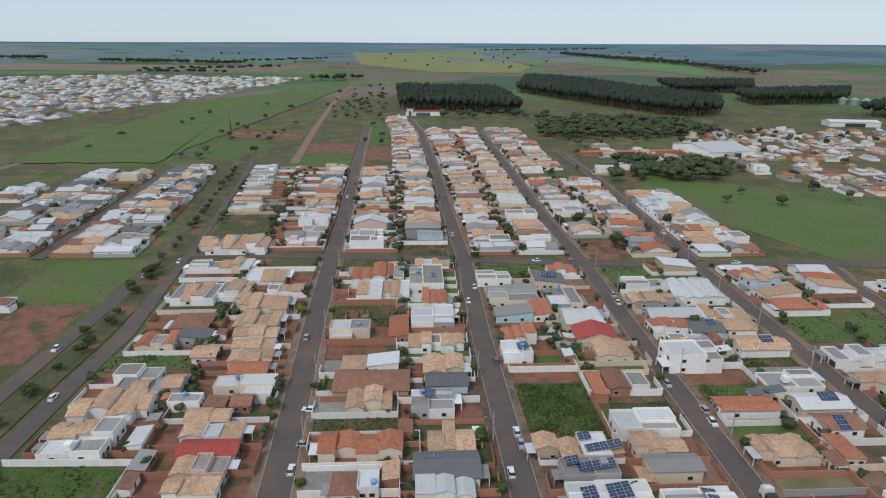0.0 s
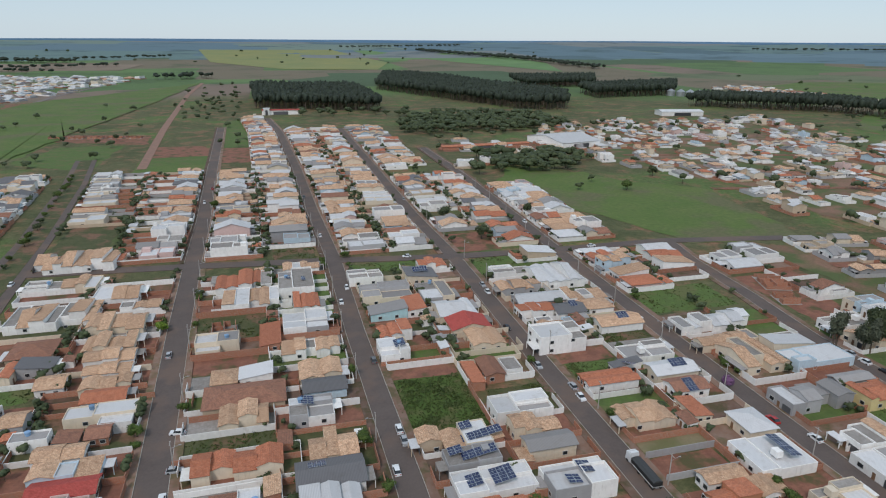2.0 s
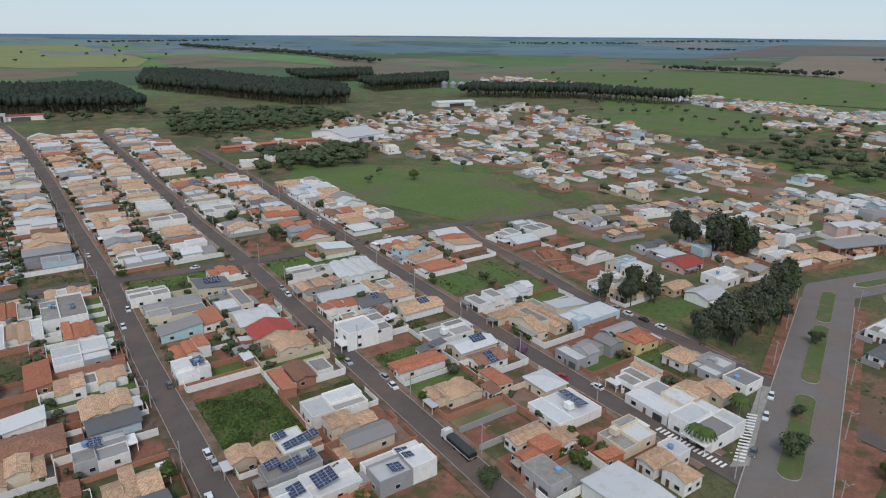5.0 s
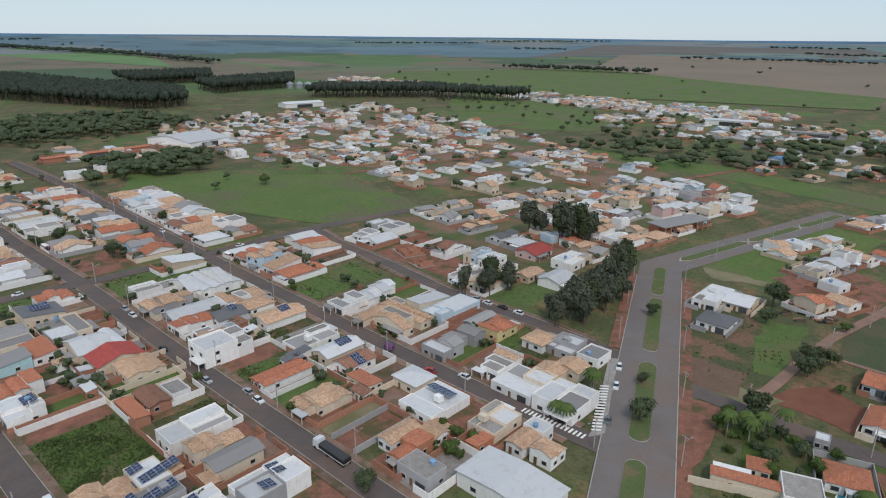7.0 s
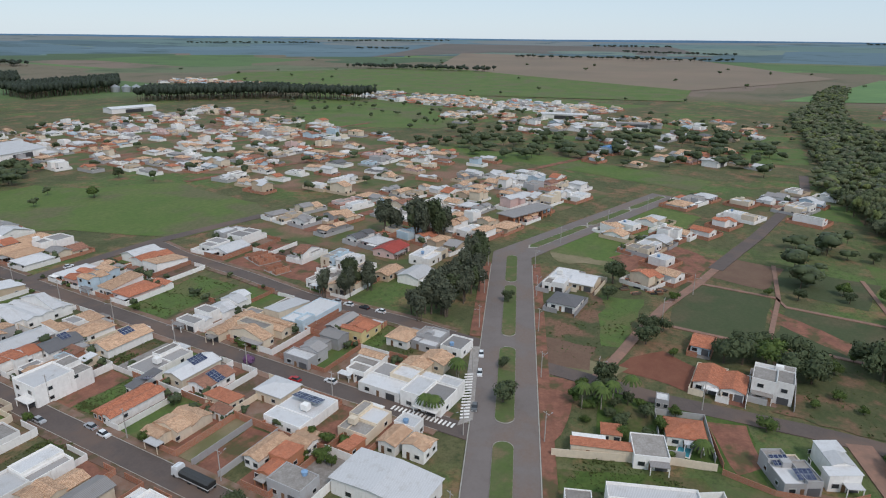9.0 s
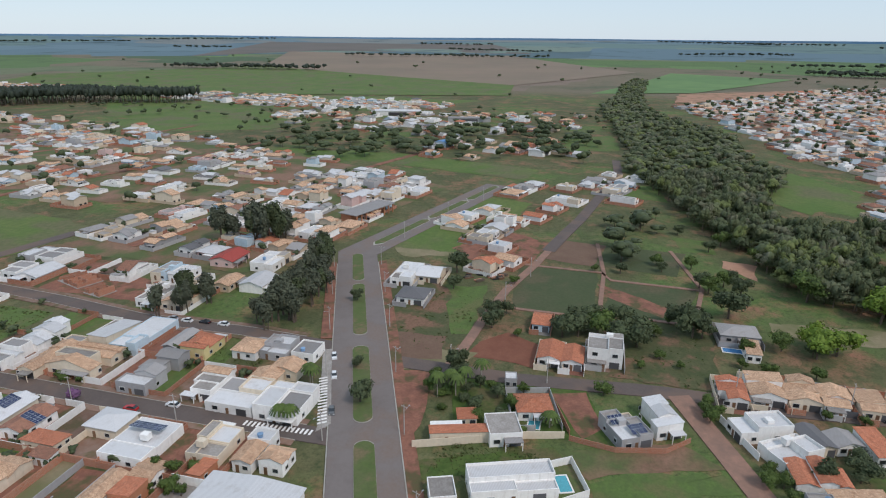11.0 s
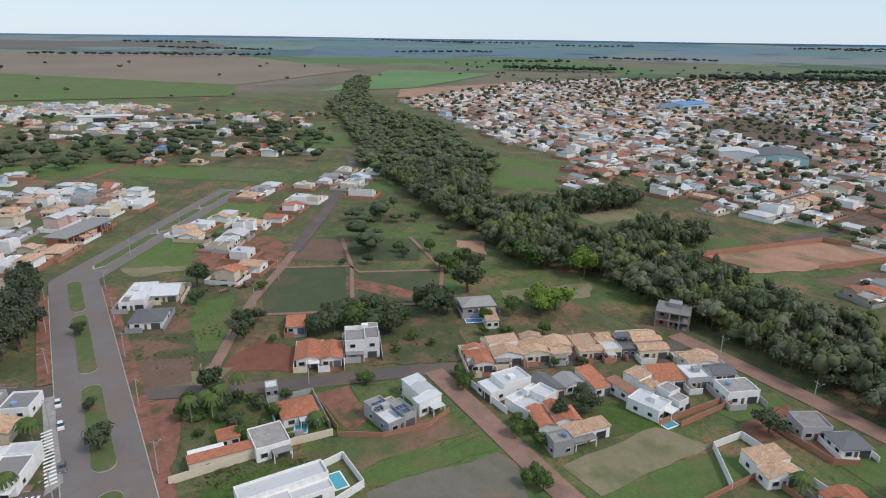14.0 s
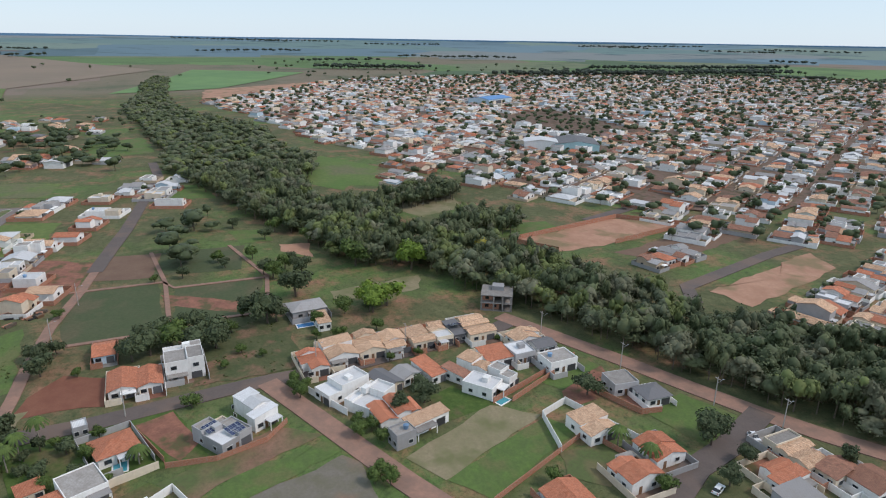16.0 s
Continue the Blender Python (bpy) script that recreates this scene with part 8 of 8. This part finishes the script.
weed_patch("dense_weeds", [(29, 51, 144, 171)], 3, 1300, 0.5, "leaf_weed", "rough green weeds in patches on a vacant lot")
weed_patch("rough_grass", GRASSY + [(185, 235, 45, 70), (182, 222, -34, -4), (124, 138, 12, 38)], 4, 6500, 0.42, "leaf_grass", "rough grass tufts on vacant lots")
# backdrop ring added behind the land; its blue stands for distance haze
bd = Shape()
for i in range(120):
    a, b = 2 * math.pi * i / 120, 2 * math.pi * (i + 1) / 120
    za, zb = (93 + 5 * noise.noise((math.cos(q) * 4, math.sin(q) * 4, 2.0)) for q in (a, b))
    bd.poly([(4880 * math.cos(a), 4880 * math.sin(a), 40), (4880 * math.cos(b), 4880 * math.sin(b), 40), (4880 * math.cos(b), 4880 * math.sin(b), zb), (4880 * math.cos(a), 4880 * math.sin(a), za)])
structure("backdrop", bd, M["ridge"], "far ridge on the horizon, coloured haze blue")


# ---- the arcade by the avenue ----
def arcade(x, y, rot):
    t = thing("arcade_building", x, y, rot, 0, "long grey-roofed building with a row of terracotta columns", "building")
    s = Shape()
    s.box(-17, 17, 0, 7, 0, 5)
    part("wall", s, M["rust"], t)
    s = Shape()
    s.box(-18, 18, -5, 8, 5, 5.5)
    part("roof", s, M["fibre"], t)
    for i in range(9):
        s = Shape()
        s.box(-16.5 + i * 4.1 - 0.3, -16.5 + i * 4.1 + 0.3, -4.6, -4.0, 0, 5)
        part("column", s, M["rust"], t)


arcade(334, 132, -18)


# ---- striped pavement at the avenue corner ----
sp = Shape()
sp.solid([(131.5, 70.5, 0), (136, 68, 0), (176, 85.5, 0), (174.5, 88, 0), (151, 78, 0), (148, 74.5, 0)][:6], [(131.5, 70.5, 0.4), (136, 68, 0.4), (176, 85.5, 0.4), (174.5, 88, 0.4), (151, 78, 0.4), (148, 74.5, 0.4)])
walk_ob = structure("pavement", sp, M["concrete"], "grey corner pavement with white zigzag stripes")
for i in range(16):
    a = Vector((136.2, 69.3)).lerp(Vector((158, 78.9)), i / 15)
    q = Shape()
    dv = Vector((40.0, 17.5)).normalized()
    nv = Vector((-dv.y, dv.x))
    pts = [a, a + dv * 0.75, a + dv * 0.15 + nv * 2.6, a - dv * 0.6 + nv * 2.6]
    q.solid([(p.x, p.y, 0.38) for p in pts], [(p.x, p.y, 0.415) for p in pts])
    part("stripe", q, M["white"], walk_ob)
for i in range(16):
    a = Vector((131.8, 71.2)).lerp(Vector((131.2, 90)), i / 15)
    q = Shape()
    q.box(a.x - 2.0, a.x + 0.2, a.y, a.y + 0.6, 0.3, 0.385)
    part("stripe", q, M["white"], walk_ob)


# ---- the unfinished house at the edge of the wood ----
def unfinished_house(x, y, rot):
    """Raw concrete frame of two storeys, part of it walled in brick."""
    t = thing("unfinished_house", x, y, rot, 0, "unfinished two-storey house of raw concrete and brick", "house")
    for nm, x0, x1, y0, y1, z0, z1, m in (("wall", -5.5, 1.0, -4.0, 5.0, 0, 3.0, "brick"), ("wall", -5.5, -1.5, -3.0, 5.0, 3.3, 6.0, "brick"), ("floor_slab", -6, 6, -5.5, 5.5, 3.0, 3.3, "concrete"),
                                          ("roof_slab", -6, 6, -5.5, 5.5, 6.0, 6.35, "concrete"), ("ground_slab", -6, 6, -5.5, 5.5, -0.2, 0.15, "concrete"), ("tank_house", -2, 2.5, 0, 4, 6.35, 8.0, "grey"), ("wall", 2.0, 5.4, 2.0, 5.0, 0.15, 3.0, "concrete")):
        s = Shape()
        s.box(x0, x1, y0, y1, z0, z1)
        part(nm, s, M[m], t)
    for px_ in (-5.6, -1.0, 2.4, 5.6):
        for py_ in (-5.1, 5.1):
            s = Shape()
            s.box(px_ - 0.3, px_ + 0.3, py_ - 0.3, py_ + 0.3, 0, 6.0)
            part("column", s, M["concrete"], t)
    for wx, wz in ((-3.6, 1.0), (-0.6, 1.0), (-3.6, 4.2)):
        s = Shape()
        s.box(wx - 0.7, wx + 0.7, -4.06, -2.95 if wz > 3 else -3.9, wz, wz + 1.2)
        part("window_opening", s, M["glass"], t)


unfinished_house(199, -116, -123)


def brick_shell(x, y, w, d, rot, rooms=3):
    """House walls of raw brick, not yet roofed, with gaps for doors."""
    t = thing("brick_shell", x, y, rot, 0, "roofless raw brick walls of a house under construction", "house", "building sites")
    rng = random.Random(int(x * 7 + y))
    for k in range(rooms + 1):
        u = -w / 2 + w * k / rooms
        q = Shape()
        path_wall(q, [(u, -d / 2), (u, d / 2)], rng.uniform(1.6, 2.9), 0.2)
        part("wall", q, M["brick"], t)
    for v in (-d / 2, 0.1 * d, d / 2):
        for k in range(rooms):
            if rng.random() < 0.85:
                u = -w / 2 + w * k / rooms
                q = Shape()
                path_wall(q, [(u + 0.12, v), (u + w / rooms * rng.uniform(0.55, 0.95), v)], rng.uniform(1.2, 2.8), 0.2)
                part("wall", q, M["brick"], t)
    q = Shape()
    q.box(-w / 2 - 0.6, w / 2 + 0.6, -d / 2 - 0.6, d / 2 + 0.6, -0.2, 0.24)
    part("ground_slab", q, M["concrete"], t)


brick_shell(205, 213, 15, 10, 70, 4)
brick_shell(197, 196, 9, 7, 75)
brick_shell(-22, 222, 8, 6, 5, 2)
brick_shell(306, 66, 12, 8, -18)
for k in range(5):
    brick_shell(-215 + k * 19, 741 - k * 3, 14, 9, -4)


def timber_yard(x, y, rot, n):
    """Stacks of sawn timber and rusty scrap on bare earth."""
    rng = random.Random(8)
    for k in range(n):
        t = thing("timber_stack", x + rng.uniform(-11, 11), y + rng.uniform(-8, 8), rot + rng.uniform(-30, 30), 0.05, "low stack of brown sawn timber on red earth", "timber stack", "timber stacks")
        for j in range(3):
            q = Shape()
            w, l = rng.uniform(0.5, 0.8), rng.uniform(2.2, 4.2)
            q.box(j * 0.9 - 0.9 - w / 2, j * 0.9 - 0.9 + w / 2, -l / 2, l / 2, 0, rng.uniform(0.3, 1.1))
            part("plank_pile", q, M[rng.choice(("door", "bark", "brick", "tyre"))], t)


timber_yard(262, 49, 20, 14)
